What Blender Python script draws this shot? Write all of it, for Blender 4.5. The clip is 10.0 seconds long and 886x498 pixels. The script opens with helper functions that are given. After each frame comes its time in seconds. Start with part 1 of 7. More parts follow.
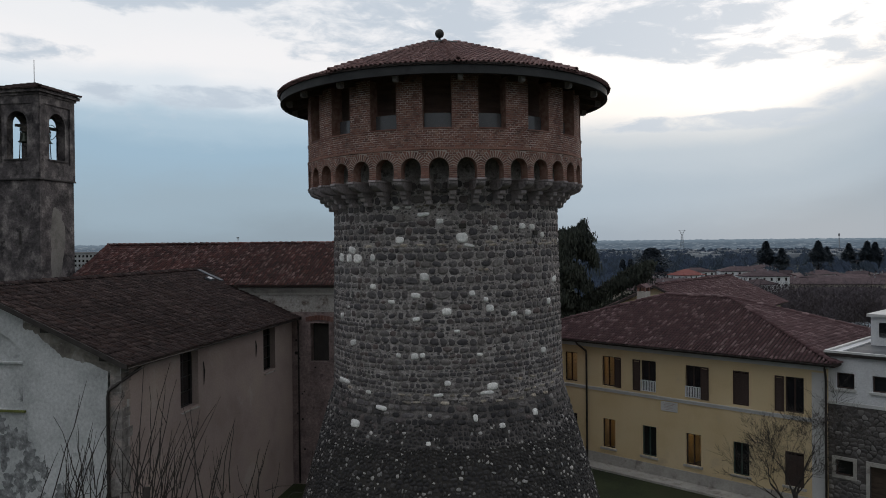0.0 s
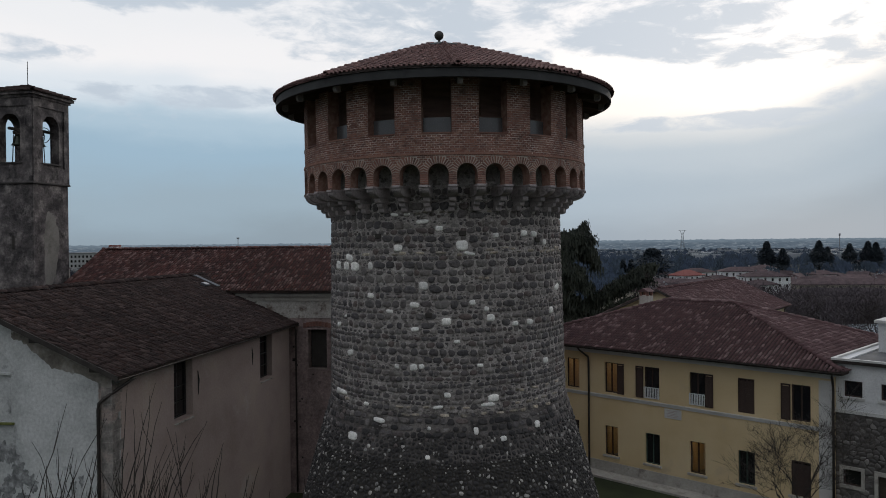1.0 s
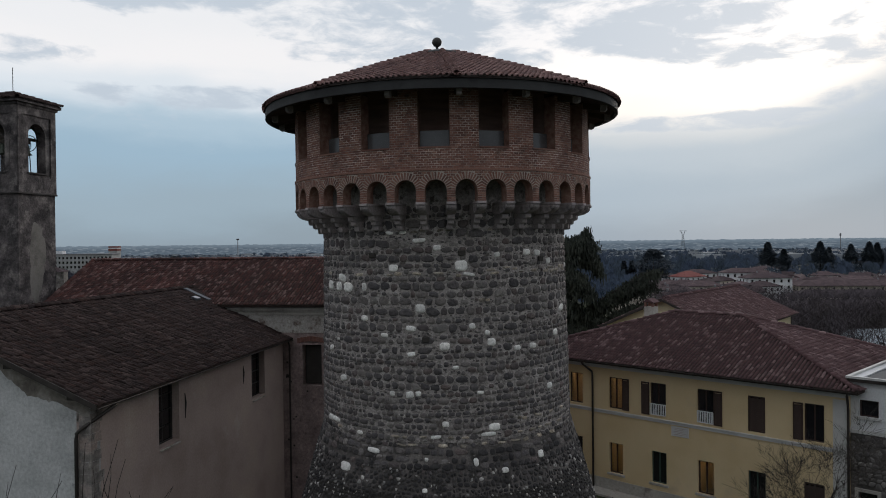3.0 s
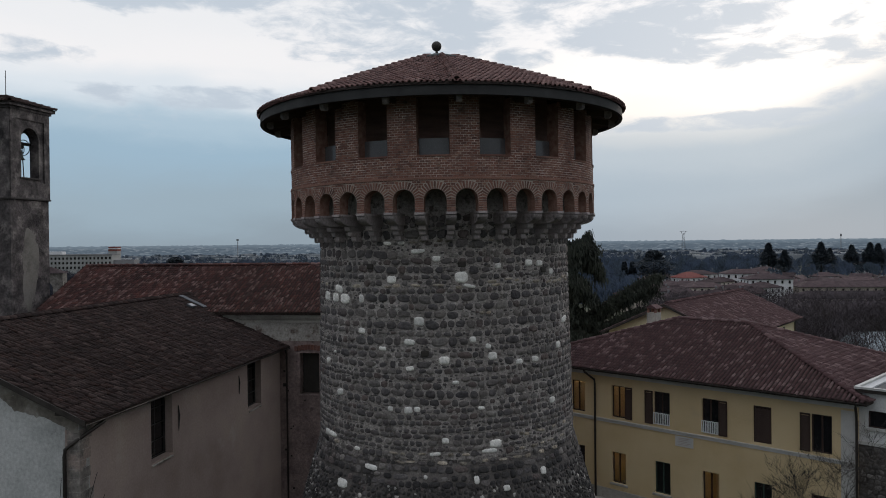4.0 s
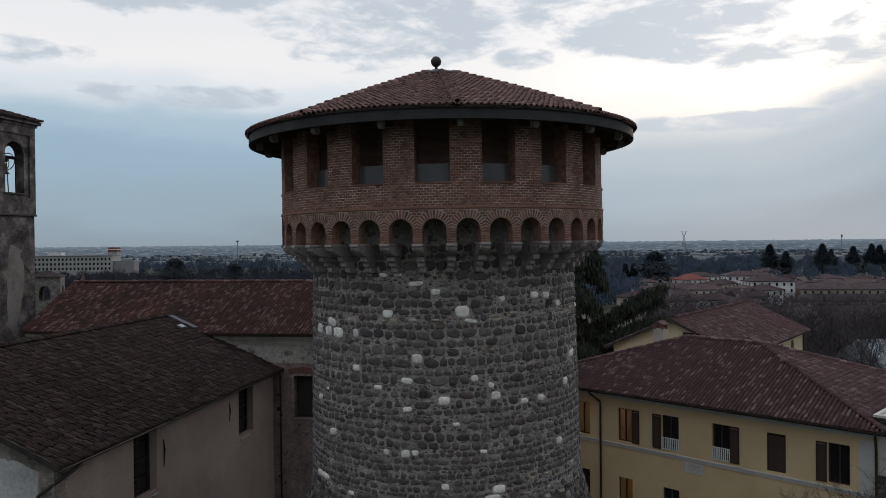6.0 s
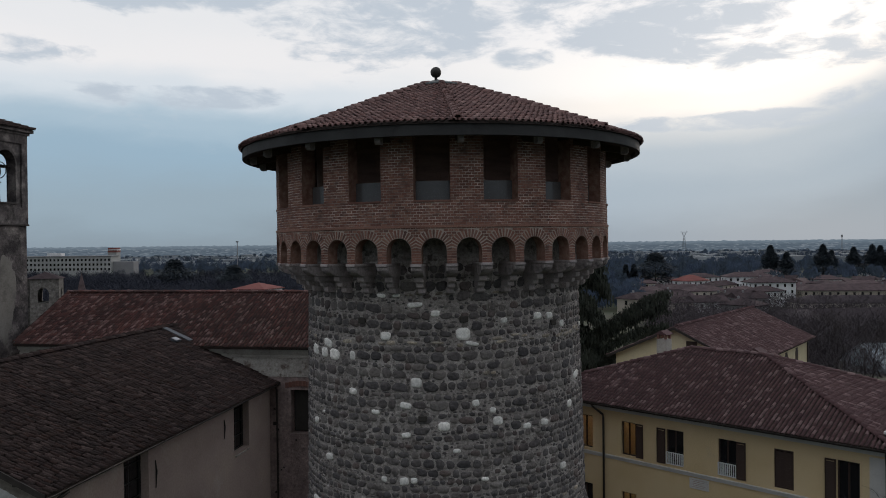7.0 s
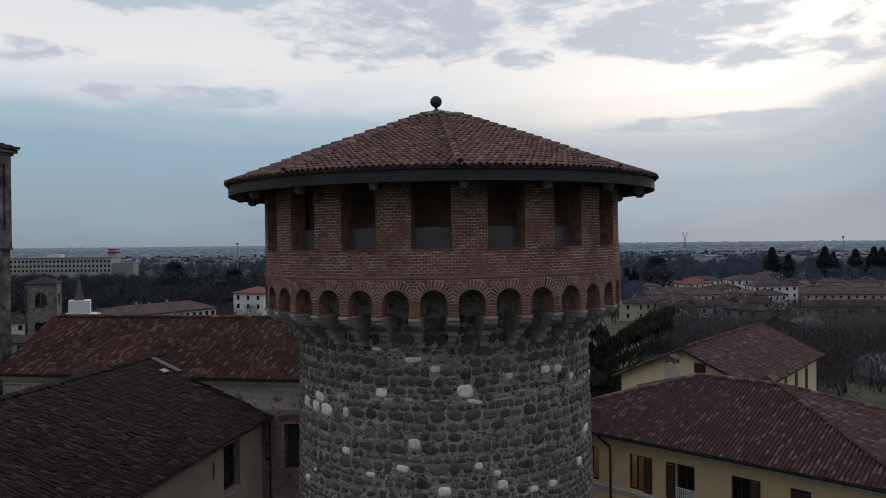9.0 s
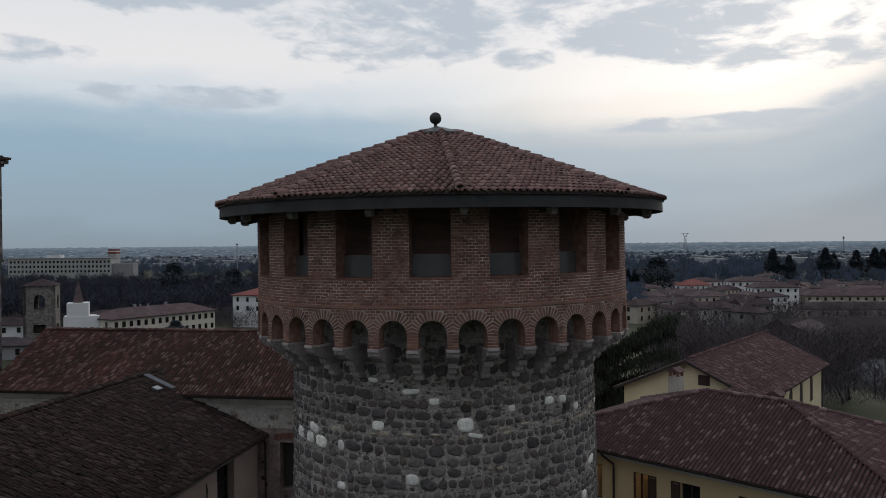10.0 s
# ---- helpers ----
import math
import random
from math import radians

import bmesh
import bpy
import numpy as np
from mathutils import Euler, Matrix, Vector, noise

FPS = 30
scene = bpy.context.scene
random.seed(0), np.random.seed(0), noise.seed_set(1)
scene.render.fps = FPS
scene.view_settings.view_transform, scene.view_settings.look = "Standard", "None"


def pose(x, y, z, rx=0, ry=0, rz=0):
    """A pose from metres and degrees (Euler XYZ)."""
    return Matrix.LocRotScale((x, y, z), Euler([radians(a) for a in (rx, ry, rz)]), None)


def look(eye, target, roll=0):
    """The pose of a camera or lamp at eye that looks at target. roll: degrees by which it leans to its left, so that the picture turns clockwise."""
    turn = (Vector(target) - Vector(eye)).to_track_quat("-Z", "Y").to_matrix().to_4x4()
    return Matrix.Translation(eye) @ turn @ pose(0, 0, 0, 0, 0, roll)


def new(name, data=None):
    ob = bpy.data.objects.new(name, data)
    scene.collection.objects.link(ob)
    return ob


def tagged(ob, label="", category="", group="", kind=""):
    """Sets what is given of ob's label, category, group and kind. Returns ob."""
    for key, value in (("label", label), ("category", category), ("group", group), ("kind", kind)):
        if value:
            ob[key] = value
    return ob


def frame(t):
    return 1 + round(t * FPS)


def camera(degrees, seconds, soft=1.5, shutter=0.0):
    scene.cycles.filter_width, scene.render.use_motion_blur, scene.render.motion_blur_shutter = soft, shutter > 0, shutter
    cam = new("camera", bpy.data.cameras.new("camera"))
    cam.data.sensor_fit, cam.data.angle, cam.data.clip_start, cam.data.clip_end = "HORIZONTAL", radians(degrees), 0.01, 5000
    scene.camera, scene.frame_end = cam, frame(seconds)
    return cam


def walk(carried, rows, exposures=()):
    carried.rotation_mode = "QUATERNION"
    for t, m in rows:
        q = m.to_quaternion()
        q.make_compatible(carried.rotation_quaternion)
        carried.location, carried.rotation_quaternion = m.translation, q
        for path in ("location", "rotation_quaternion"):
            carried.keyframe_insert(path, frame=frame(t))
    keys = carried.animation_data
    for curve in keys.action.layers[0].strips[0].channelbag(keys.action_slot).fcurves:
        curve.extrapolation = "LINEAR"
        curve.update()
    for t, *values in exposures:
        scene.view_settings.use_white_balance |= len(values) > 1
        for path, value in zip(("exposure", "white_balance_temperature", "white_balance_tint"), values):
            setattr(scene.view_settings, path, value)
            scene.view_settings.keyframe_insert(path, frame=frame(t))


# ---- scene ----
cam = camera(60.0, 10.0, 0.95)
# seconds, metres east, north and up of the tower's foot, then yaw, pitch and lean in degrees
ROWS = [
    (0.0, -0.129, -31.212, 13.192, -0.000, -0.490, 0.550),
    (0.5, -0.117, -30.853, 13.323, 0.001, -0.511, 0.545),
    (1.0, -0.102, -30.492, 13.465, 0.021, -0.499, 0.569),
    (1.5, -0.081, -30.126, 13.621, 0.035, -0.495, 0.589),
    (2.0, -0.056, -29.763, 13.783, 0.042, -0.488, 0.605),
    (2.5, -0.034, -29.402, 13.945, 0.043, -0.495, 0.626),
    (4.0, 0.004, -28.304, 14.434, 0.066, -0.473, 0.609),
    (4.5, 0.012, -27.926, 14.627, 0.079, -0.481, 0.603),
    (5.0, 0.019, -27.538, 14.854, 0.085, -0.478, 0.585),
    (5.5, 0.025, -27.138, 15.106, 0.092, -0.466, 0.586),
    (7.0, 0.033, -25.924, 15.917, 0.091, -0.476, 0.589),
    (7.5, 0.036, -25.519, 16.222, 0.103, -0.469, 0.578),
    (8.0, 0.039, -25.110, 16.546, 0.108, -0.469, 0.588),
    (8.5, 0.040, -24.694, 16.875, 0.123, -0.465, 0.552),
    (9.0, 0.045, -24.271, 17.205, 0.133, -0.466, 0.540),
    (9.5, 0.053, -23.841, 17.537, 0.142, -0.459, 0.513),
    (10.0, 0.064, -23.408, 17.868, 0.144, -0.467, 0.495),
]
walk(cam, [(t, pose(x, y, z, 90 + pitch, lean, yaw)) for t, x, y, z, yaw, pitch, lean in ROWS],
     [(0.0, 0.30, 6400, 12), (5.5, 0.27, 6400, 12), (7.0, 0.21, 6400, 12), (10.0, 0.13, 6400, 12)])

# ---------------------------------------------------------------- world and light
SUN_AZ, SUN_EL = 27.0, 11.0      # degrees east of north, above the horizon


def build_world():
    w = bpy.data.worlds.new("evening_sky")
    scene.world = w
    w.use_nodes = True
    nt = w.node_tree
    nt.nodes.clear()
    N, L = nt.nodes.new, nt.links.new

    def math_(op, a, b=None, c=None, clamp=False):
        n = N("ShaderNodeMath")
        n.operation, n.use_clamp = op, clamp
        for k, v in enumerate((a, b, c)):
            if v is None:
                continue
            if isinstance(v, (int, float)):
                n.inputs[k].default_value = v
            else:
                L(v, n.inputs[k])
        return n.outputs[0]

    def ramp(fac, stops):
        n = N("ShaderNodeValToRGB")
        n.color_ramp.interpolation = "EASE"
        els = n.color_ramp.elements
        while len(els) < len(stops):
            els.new(0.5)
        for e, (p, col) in zip(els, stops):
            e.position, e.color = p, (*col, 1)
        L(fac, n.inputs[0])
        return n.outputs[0]

    def mix(fac, a, b):
        n = N("ShaderNodeMix")
        n.data_type = "RGBA"
        if isinstance(fac, float):
            n.inputs[0].default_value = fac
        else:
            L(fac, n.inputs[0])
        for k, v in ((6, a), (7, b)):
            if isinstance(v, tuple):
                n.inputs[k].default_value = (*v, 1)
            else:
                L(v, n.inputs[k])
        return n.outputs[2]

    tc = N("ShaderNodeTexCoord")
    sep = N("ShaderNodeSeparateXYZ")
    L(tc.outputs["Generated"], sep.inputs[0])
    x, y, z = sep.outputs
    el = math_("MULTIPLY", math_("ARCSINE", z), 57.2958)           # degrees above the horizon
    az = math_("MULTIPLY", math_("ARCTAN2", x, y), 57.2958)        # degrees east of north
    comb = N("ShaderNodeCombineXYZ")
    L(math_("MULTIPLY", az, 0.045), comb.inputs[0])
    L(math_("MULTIPLY", el, 0.125), comb.inputs[1])

    def clouds(scale, detail, rough, off, dist=0.4):
        m = N("ShaderNodeMapping")
        m.inputs[1].default_value = off
        L(comb.outputs[0], m.inputs[0])
        n = N("ShaderNodeTexNoise")
        n.inputs["Scale"].default_value, n.inputs["Detail"].default_value = scale, detail
        n.inputs["Roughness"].default_value, n.inputs["Distortion"].default_value = rough, dist
        L(m.outputs[0], n.inputs["Vector"])
        return n.outputs[0]

    def centred(fac, amount):
        return math_("MULTIPLY", math_("SUBTRACT", fac, 0.5), amount)

    def smooth(v, lo, hi):
        n = N("ShaderNodeMapRange")
        n.interpolation_type = "SMOOTHSTEP"
        L(v, n.inputs[0])
        n.inputs[1].default_value, n.inputs[2].default_value = lo, hi
        return n.outputs[0]

    big, mid, fine = clouds(1.3, 3, 0.45, (0.35, 0.1, 0)), clouds(2.6, 10, 0.62, (2.1, 0.7, 0), 0.35), clouds(6.5, 10, 0.62, (5.3, 1.9, 0), 0.5)
    # west of the tower: a blue-grey haze bank under a pale deck
    w_el = math_("ADD", el, math_("ADD", centred(big, 4.0), centred(mid, 2.2)))
    west = ramp(math_("DIVIDE", w_el, 24.0, clamp=True),
                [(0.0, (0.222, 0.280, 0.320)), (0.12, (0.262, 0.342, 0.396)), (0.27, (0.272, 0.385, 0.468)), (0.355, (0.345, 0.45, 0.522)),
                 (0.44, (0.585, 0.635, 0.665)), (0.54, (0.73, 0.725, 0.715)), (0.68, (0.69, 0.70, 0.70)), (1.0, (0.56, 0.58, 0.605))])
    # towards the sun: grey haze with a sharp upper edge that climbs eastward, white light over it
    far = math_("SUBTRACT", az, 19.0)
    climb = math_("MINIMUM", math_("MULTIPLY", math_("POWER", math_("MAXIMUM", far, 0.0), 2.0), 0.022), 5.0)
    e_el = math_("ADD", math_("SUBTRACT", el, climb), math_("ADD", centred(mid, 1.5), centred(fine, 0.9)))
    east = ramp(math_("DIVIDE", e_el, 24.0, clamp=True),
                [(0.0, (0.258, 0.322, 0.375)), (0.13, (0.322, 0.395, 0.452)), (0.26, (0.40, 0.462, 0.505)), (0.305, (0.45, 0.495, 0.52)),
                 (0.40, (0.70, 0.68, 0.64)), (0.47, (0.76, 0.75, 0.72)), (0.62, (0.70, 0.705, 0.705)), (1.0, (0.56, 0.58, 0.605))])
    base = mix(smooth(az, -9.0, 12.0), west, east)

    # the grey cloud banks: degrees east of north and up, then half width and half height
    banks = [(20.0, 14.6, 13.0, 2.6), (13.0, 16.3, 9.0, 3.2), (29.0, 14.8, 8.0, 3.6), (22.0, 13.1, 9.5, 1.1), (-3.5, 15.8, 9.5, 3.0), (-8.5, 13.9, 3.4, 1.0), (6.2, 13.3, 2.6, 1.0),
             (-31.0, 12.8, 5.5, 1.0), (-18.5, 10.4, 7.5, 0.9), (-21.0, 17.4, 9.5, 1.5), (21.5, 8.2, 10.0, 0.7), (30.0, 9.2, 4.5, 1.3), (18.0, 21.0, 18.0, 3.6), (-20.0, 23.0, 16.0, 3.0)]
    mask = None
    for a0, e0, ra, re in banks:
        qa, qe = math_("DIVIDE", math_("SUBTRACT", az, a0), ra), math_("DIVIDE", math_("SUBTRACT", el, e0), re)
        one = math_("SUBTRACT", 1.0, math_("SQRT", math_("ADD", math_("MULTIPLY", qa, qa), math_("MULTIPLY", qe, qe))))
        mask = one if mask is None else math_("MAXIMUM", mask, one)
    mask = math_("MINIMUM", math_("MULTIPLY", mask, 1.9), 0.52)
    cover = math_("ADD", math_("MAXIMUM", mask, -0.55), math_("ADD", centred(mid, 3.2), centred(fine, 2.4)))
    # further round the sky the deck breaks up by itself
    loose = math_("MULTIPLY", smooth(math_("ABSOLUTE", az), 36.0, 60.0), 0.55)
    cloud = math_("MULTIPLY", smooth(math_("ADD", cover, loose), -0.10, 0.75), smooth(el, 5.0, 8.5))
    sky = mix(math_("MULTIPLY", cloud, 0.88), base, (0.415, 0.475, 0.53))
    # the veiled sun
    d = N("ShaderNodeVectorMath")
    d.operation = "DOT_PRODUCT"
    L(tc.outputs["Generated"], d.inputs[0])
    a, e = radians(SUN_AZ), radians(SUN_EL)
    d.inputs[1].default_value = (math.sin(a) * math.cos(e), math.cos(a) * math.cos(e), math.sin(e))
    glow = math_("POWER", math_("MAXIMUM", d.outputs["Value"], 0.0), 22.0)
    glow2 = math_("MULTIPLY", glow, math_("SUBTRACT", 1.15, math_("MULTIPLY", cloud, 0.75)))
    lowcut = smooth(math_("SUBTRACT", el, climb), 6.0, 9.5)
    add = N("ShaderNodeMix")
    add.data_type, add.blend_type = "RGBA", "ADD"
    L(math_("MULTIPLY", glow2, lowcut), add.inputs[0])
    L(sky, add.inputs[6])
    add.inputs[7].default_value = (0.26, 0.215, 0.165, 1)
    # away from the sunset the deck is dimmer
    front = math_("DIVIDE", math_("ADD", y, 0.35), 1.1, clamp=True)
    dome = math_("MULTIPLY_ADD", math_("DIVIDE", el, 75.0, clamp=True), 0.95, 0.42)
    back = math_("ADD", math_("MULTIPLY", front, 1.0), math_("MULTIPLY", math_("SUBTRACT", 1.0, front), dome))
    dim = N("ShaderNodeMix")
    dim.data_type, dim.blend_type = "RGBA", "MULTIPLY"
    dim.inputs[0].default_value = 1.0
    L(add.outputs[2], dim.inputs[6])
    cb = N("ShaderNodeCombineColor")
    for k in range(3):
        L(back, cb.inputs[k])
    L(cb.outputs[0], dim.inputs[7])
    # clear air over the deck
    air = N("ShaderNodeTexSky")
    air.sky_type, air.sun_disc = "NISHITA", False
    air.sun_elevation, air.sun_rotation = radians(SUN_EL), radians(SUN_AZ)
    bg1, bg2, sh = N("ShaderNodeBackground"), N("ShaderNodeBackground"), N("ShaderNodeAddShader")
    L(dim.outputs[2], bg1.inputs[0])
    bg1.inputs[1].default_value = 1.0
    L(air.outputs[0], bg2.inputs[0])
    bg2.inputs[1].default_value = 0.001
    L(bg1.outputs[0], sh.inputs[0])
    L(bg2.outputs[0], sh.inputs[1])
    out = N("ShaderNodeOutputWorld")
    L(sh.outputs[0], out.inputs[0])


build_world()
sun_data = bpy.data.lights.new("sun", "SUN")
sun_data.energy, sun_data.angle, sun_data.color = 0.5, radians(14), (1.0, 0.9, 0.78)
sun = new("sun", sun_data)
sun.matrix_world = look((0, 0, 0), (-math.sin(radians(SUN_AZ)), -math.cos(radians(SUN_AZ)), -math.tan(radians(SUN_EL))))


# ---------------------------------------------------------------- materials
def mat(name, cols, scale=1.5, rough=0.85, bump=0.25, fine=18.0, vary=0.0, palette=None, metal=0.0, spec=0.3, stretch=(1, 1, 1),
        stain=None, stain_scale=0.6, stain_at=0.55, depth=0.02, grit=0.35):
    """A worn surface: slow change between cols, fine grain and relief, a shade of its own for each piece, and stains."""
    m = bpy.data.materials.new(name)
    m.use_nodes = True
    nt = m.node_tree
    N, L = nt.nodes.new, nt.links.new
    p = nt.nodes["Principled BSDF"]
    tc = N("ShaderNodeTexCoord")
    mp = N("ShaderNodeMapping")
    mp.inputs[3].default_value = stretch
    L(tc.outputs["Object"], mp.inputs[0])

    def noise_(s, det, rg=0.6):
        n = N("ShaderNodeTexNoise")
        n.inputs["Scale"].default_value, n.inputs["Detail"].default_value, n.inputs["Roughness"].default_value = s, det, rg
        L(mp.outputs[0], n.inputs["Vector"])
        return n.outputs[0]

    def ramp(fac, stops):
        n = N("ShaderNodeValToRGB")
        els = n.color_ramp.elements
        while len(els) < len(stops):
            els.new(0.5)
        for e, (q, col) in zip(els, stops):
            e.position, e.color = q, (*col, 1)
        L(fac, n.inputs[0])
        return n.outputs[0]

    def mix(fac, a, b, blend="MIX"):
        n = N("ShaderNodeMix")
        n.data_type, n.blend_type = "RGBA", blend
        if isinstance(fac, float):
            n.inputs[0].default_value = fac
        else:
            L(fac, n.inputs[0])
        L(a, n.inputs[6])
        if isinstance(b, tuple):
            n.inputs[7].default_value = (*b, 1)
        else:
            L(b, n.inputs[7])
        return n.outputs[2]

    slow, grain = noise_(scale, 5), noise_(fine, 4, 0.7)
    k = len(cols)
    col = ramp(slow, [(0.32 + 0.36 * i / max(1, k - 1), c) for i, c in enumerate(cols)])
    if palette or vary:
        geo, oi = N("ShaderNodeNewGeometry"), N("ShaderNodeObjectInfo")
        s = N("ShaderNodeMath")
        s.operation = "ADD"
        L(geo.outputs["Random Per Island"], s.inputs[0])
        L(oi.outputs["Random"], s.inputs[1])
        fr = N("ShaderNodeMath")
        fr.operation = "FRACT"
        L(s.outputs[0], fr.inputs[0])
        if palette:
            j = len(palette)
            col = mix(0.62, col, ramp(fr.outputs[0], [(i / (j - 1), c) for i, c in enumerate(palette)]))
        if vary:
            col = mix(vary, col, ramp(fr.outputs[0], [(0.0, (0.35, 0.35, 0.35)), (0.5, (1, 1, 1)), (1.0, (1.5, 1.45, 1.4))]), "MULTIPLY")
    if stain:
        f = ramp(noise_(stain_scale, 6, 0.65), [(stain_at, (0, 0, 0)), (stain_at + 0.12, (1, 1, 1))])
        g = N("ShaderNodeRGBToBW")
        L(f, g.inputs[0])
        col = mix(g.outputs[0], col, stain)
    col = mix(grit, col, ramp(grain, [(0.3, (0.55, 0.55, 0.55)), (0.7, (1.35, 1.35, 1.35))]), "MULTIPLY")
    L(col, p.inputs["Base Color"])
    p.inputs["Metallic"].default_value = metal
    p.inputs["Specular IOR Level"].default_value = spec
    rr = N("ShaderNodeMapRange")
    L(grain, rr.inputs[0])
    rr.inputs[3].default_value, rr.inputs[4].default_value = max(0.03, rough - 0.12), min(1.0, rough + 0.1)
    L(rr.outputs[0], p.inputs["Roughness"])
    if bump:
        b = N("ShaderNodeBump")
        b.inputs["Strength"].default_value, b.inputs["Distance"].default_value = bump, depth
        ad = N("ShaderNodeMath")
        L(grain, ad.inputs[0])
        L(slow, ad.inputs[1])
        L(ad.outputs[0], b.inputs["Height"])
        L(b.outputs[0], p.inputs["Normal"])
    return m


MORTAR = mat("lime_mortar", [(0.238, 0.217, 0.206), (0.34, 0.312, 0.296), (0.47, 0.437, 0.418)], 1.6, 0.95, 1.0, 13, stain=(0.13, 0.115, 0.107), stain_scale=3.2, stain_at=0.52, depth=0.09, grit=1.0)
MID_MORTAR = mat("mid_dark_mortar", [(0.058, 0.053, 0.050), (0.105, 0.095, 0.090), (0.165, 0.150, 0.141)], 0.9, 0.95, 0.8, 14, stain=(0.040, 0.037, 0.035), stain_scale=1.2, stain_at=0.50, grit=0.8)
DARK_MORTAR = mat("dark_base_mortar", [(0.027, 0.025, 0.022), (0.042, 0.038, 0.034), (0.059, 0.054, 0.047)], 0.9, 0.95, 0.8, 14, stain=(0.020, 0.019, 0.017), stain_scale=0.45)
COBBLE = mat("river_cobble", [(0.060, 0.056, 0.059), (0.110, 0.102, 0.103), (0.198, 0.180, 0.174)], 5.0, 0.8, 1.0, 12, depth=0.05,
             palette=[(0.041, 0.040, 0.044), (0.132, 0.115, 0.112), (0.058, 0.055, 0.060), (0.210, 0.187, 0.173), (0.072, 0.067, 0.072), (0.142, 0.103, 0.092), (0.046, 0.044, 0.049), (0.288, 0.266, 0.246), (0.062, 0.059, 0.062), (0.118, 0.108, 0.110), (0.052, 0.050, 0.055), (0.162, 0.144, 0.134)], grit=0.8)
DARK_COBBLE = mat("dark_base_cobble", [(0.016, 0.016, 0.017), (0.036, 0.034, 0.036), (0.075, 0.069, 0.068)], 4.0, 0.7, 1.0, 13, depth=0.05, grit=0.8,
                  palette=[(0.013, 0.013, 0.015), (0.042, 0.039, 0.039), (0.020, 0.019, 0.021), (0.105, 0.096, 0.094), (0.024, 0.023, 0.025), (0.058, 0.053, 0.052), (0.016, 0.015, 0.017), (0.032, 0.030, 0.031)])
PEBBLE = mat("pale_pebble", [(0.150, 0.145, 0.140), (0.27, 0.262, 0.252), (0.42, 0.41, 0.39)], 4.0, 0.75, 0.6, 14, vary=0.8)
PALE = mat("pale_limestone", [(0.56, 0.55, 0.53), (0.74, 0.73, 0.70), (0.84, 0.83, 0.80)], 6, 0.85, 0.6, 16, vary=0.25, stain=(0.40, 0.37, 0.34), stain_scale=5, stain_at=0.62, grit=0.6)
TANSTONE = mat("tan_bedding_stone", [(0.20, 0.172, 0.138), (0.34, 0.298, 0.245), (0.52, 0.472, 0.405)], 6.0, 0.9, 1.0, 14, vary=0.8, grit=0.9, depth=0.05)
BRICK = mat("old_brick", [(0.083, 0.044, 0.037), (0.193, 0.094, 0.073), (0.341, 0.182, 0.143)], 0.8, 0.9, 0.6, 22, stain=(0.083, 0.061, 0.055), stain_scale=1.3, stain_at=0.60,
            palette=[(0.121, 0.057, 0.046), (0.275, 0.127, 0.094), (0.165, 0.079, 0.063), (0.330, 0.193, 0.149), (0.209, 0.097, 0.073), (0.094, 0.055, 0.051), (0.242, 0.143, 0.119), (0.143, 0.064, 0.050)], grit=0.6)
JOINT = mat("brick_mortar", [(0.17, 0.132, 0.118), (0.40, 0.325, 0.288), (0.66, 0.57, 0.51)], 1.8, 0.95, 0.6, 12, stain=(0.13, 0.098, 0.088), stain_scale=2.6, stain_at=0.54, grit=0.7)
ARCH_JOINT = mat("pale_arch_mortar", [(0.200, 0.160, 0.140), (0.336, 0.288, 0.248), (0.416, 0.368, 0.328)], 2.0, 0.95, 0.5, 14, stain=(0.120, 0.092, 0.080), stain_scale=2.0, stain_at=0.60)
INNER = mat("brown_inner_boards", [(0.200, 0.124, 0.100), (0.320, 0.200, 0.164)], 1.2, 0.9, 0.4, 20, stretch=(1, 1, 6))
CORBEL = mat("grey_corbel_stone", [(0.210, 0.189, 0.189), (0.315, 0.278, 0.278), (0.385, 0.344, 0.346)], 2.2, 0.85, 0.4, 22, vary=0.3, stain=(0.105, 0.094, 0.095), stain_scale=1.6, grit=0.6)
TILE_NEW = mat("terracotta_tile", [(0.150, 0.082, 0.075), (0.275, 0.155, 0.140)], 1.0, 0.70, 0.3, 30, grit=0.7, spec=0.45,
               palette=[(0.085, 0.048, 0.047), (0.250, 0.132, 0.118), (0.140, 0.076, 0.072), (0.36, 0.235, 0.215), (0.110, 0.062, 0.060), (0.22, 0.130, 0.125), (0.078, 0.047, 0.048), (0.290, 0.170, 0.150)])
TILE_OLD = mat("lichened_tile", [(0.019, 0.013, 0.012), (0.032, 0.022, 0.021), (0.050, 0.032, 0.028)], 0.8, 0.95, 0.5, 22,
               palette=[(0.017, 0.012, 0.012), (0.043, 0.027, 0.022), (0.025, 0.016, 0.016), (0.031, 0.022, 0.021), (0.119, 0.083, 0.076), (0.024, 0.016, 0.016), (0.059, 0.031, 0.025), (0.028, 0.017, 0.016), (0.075, 0.051, 0.047), (0.019, 0.013, 0.013)], grit=0.7)
TILE_RED = mat("mixed_red_tile", [(0.040, 0.023, 0.022), (0.081, 0.039, 0.034), (0.145, 0.063, 0.055)], 0.32, 0.9, 0.35, 22,
               palette=[(0.030, 0.019, 0.019), (0.120, 0.048, 0.040), (0.055, 0.028, 0.026), (0.035, 0.022, 0.023), (0.300, 0.201, 0.190), (0.077, 0.031, 0.028), (0.040, 0.026, 0.025), (0.238, 0.147, 0.138), (0.032, 0.021, 0.021), (0.062, 0.029, 0.027), (0.137, 0.058, 0.051), (0.033, 0.022, 0.022)], grit=0.6)
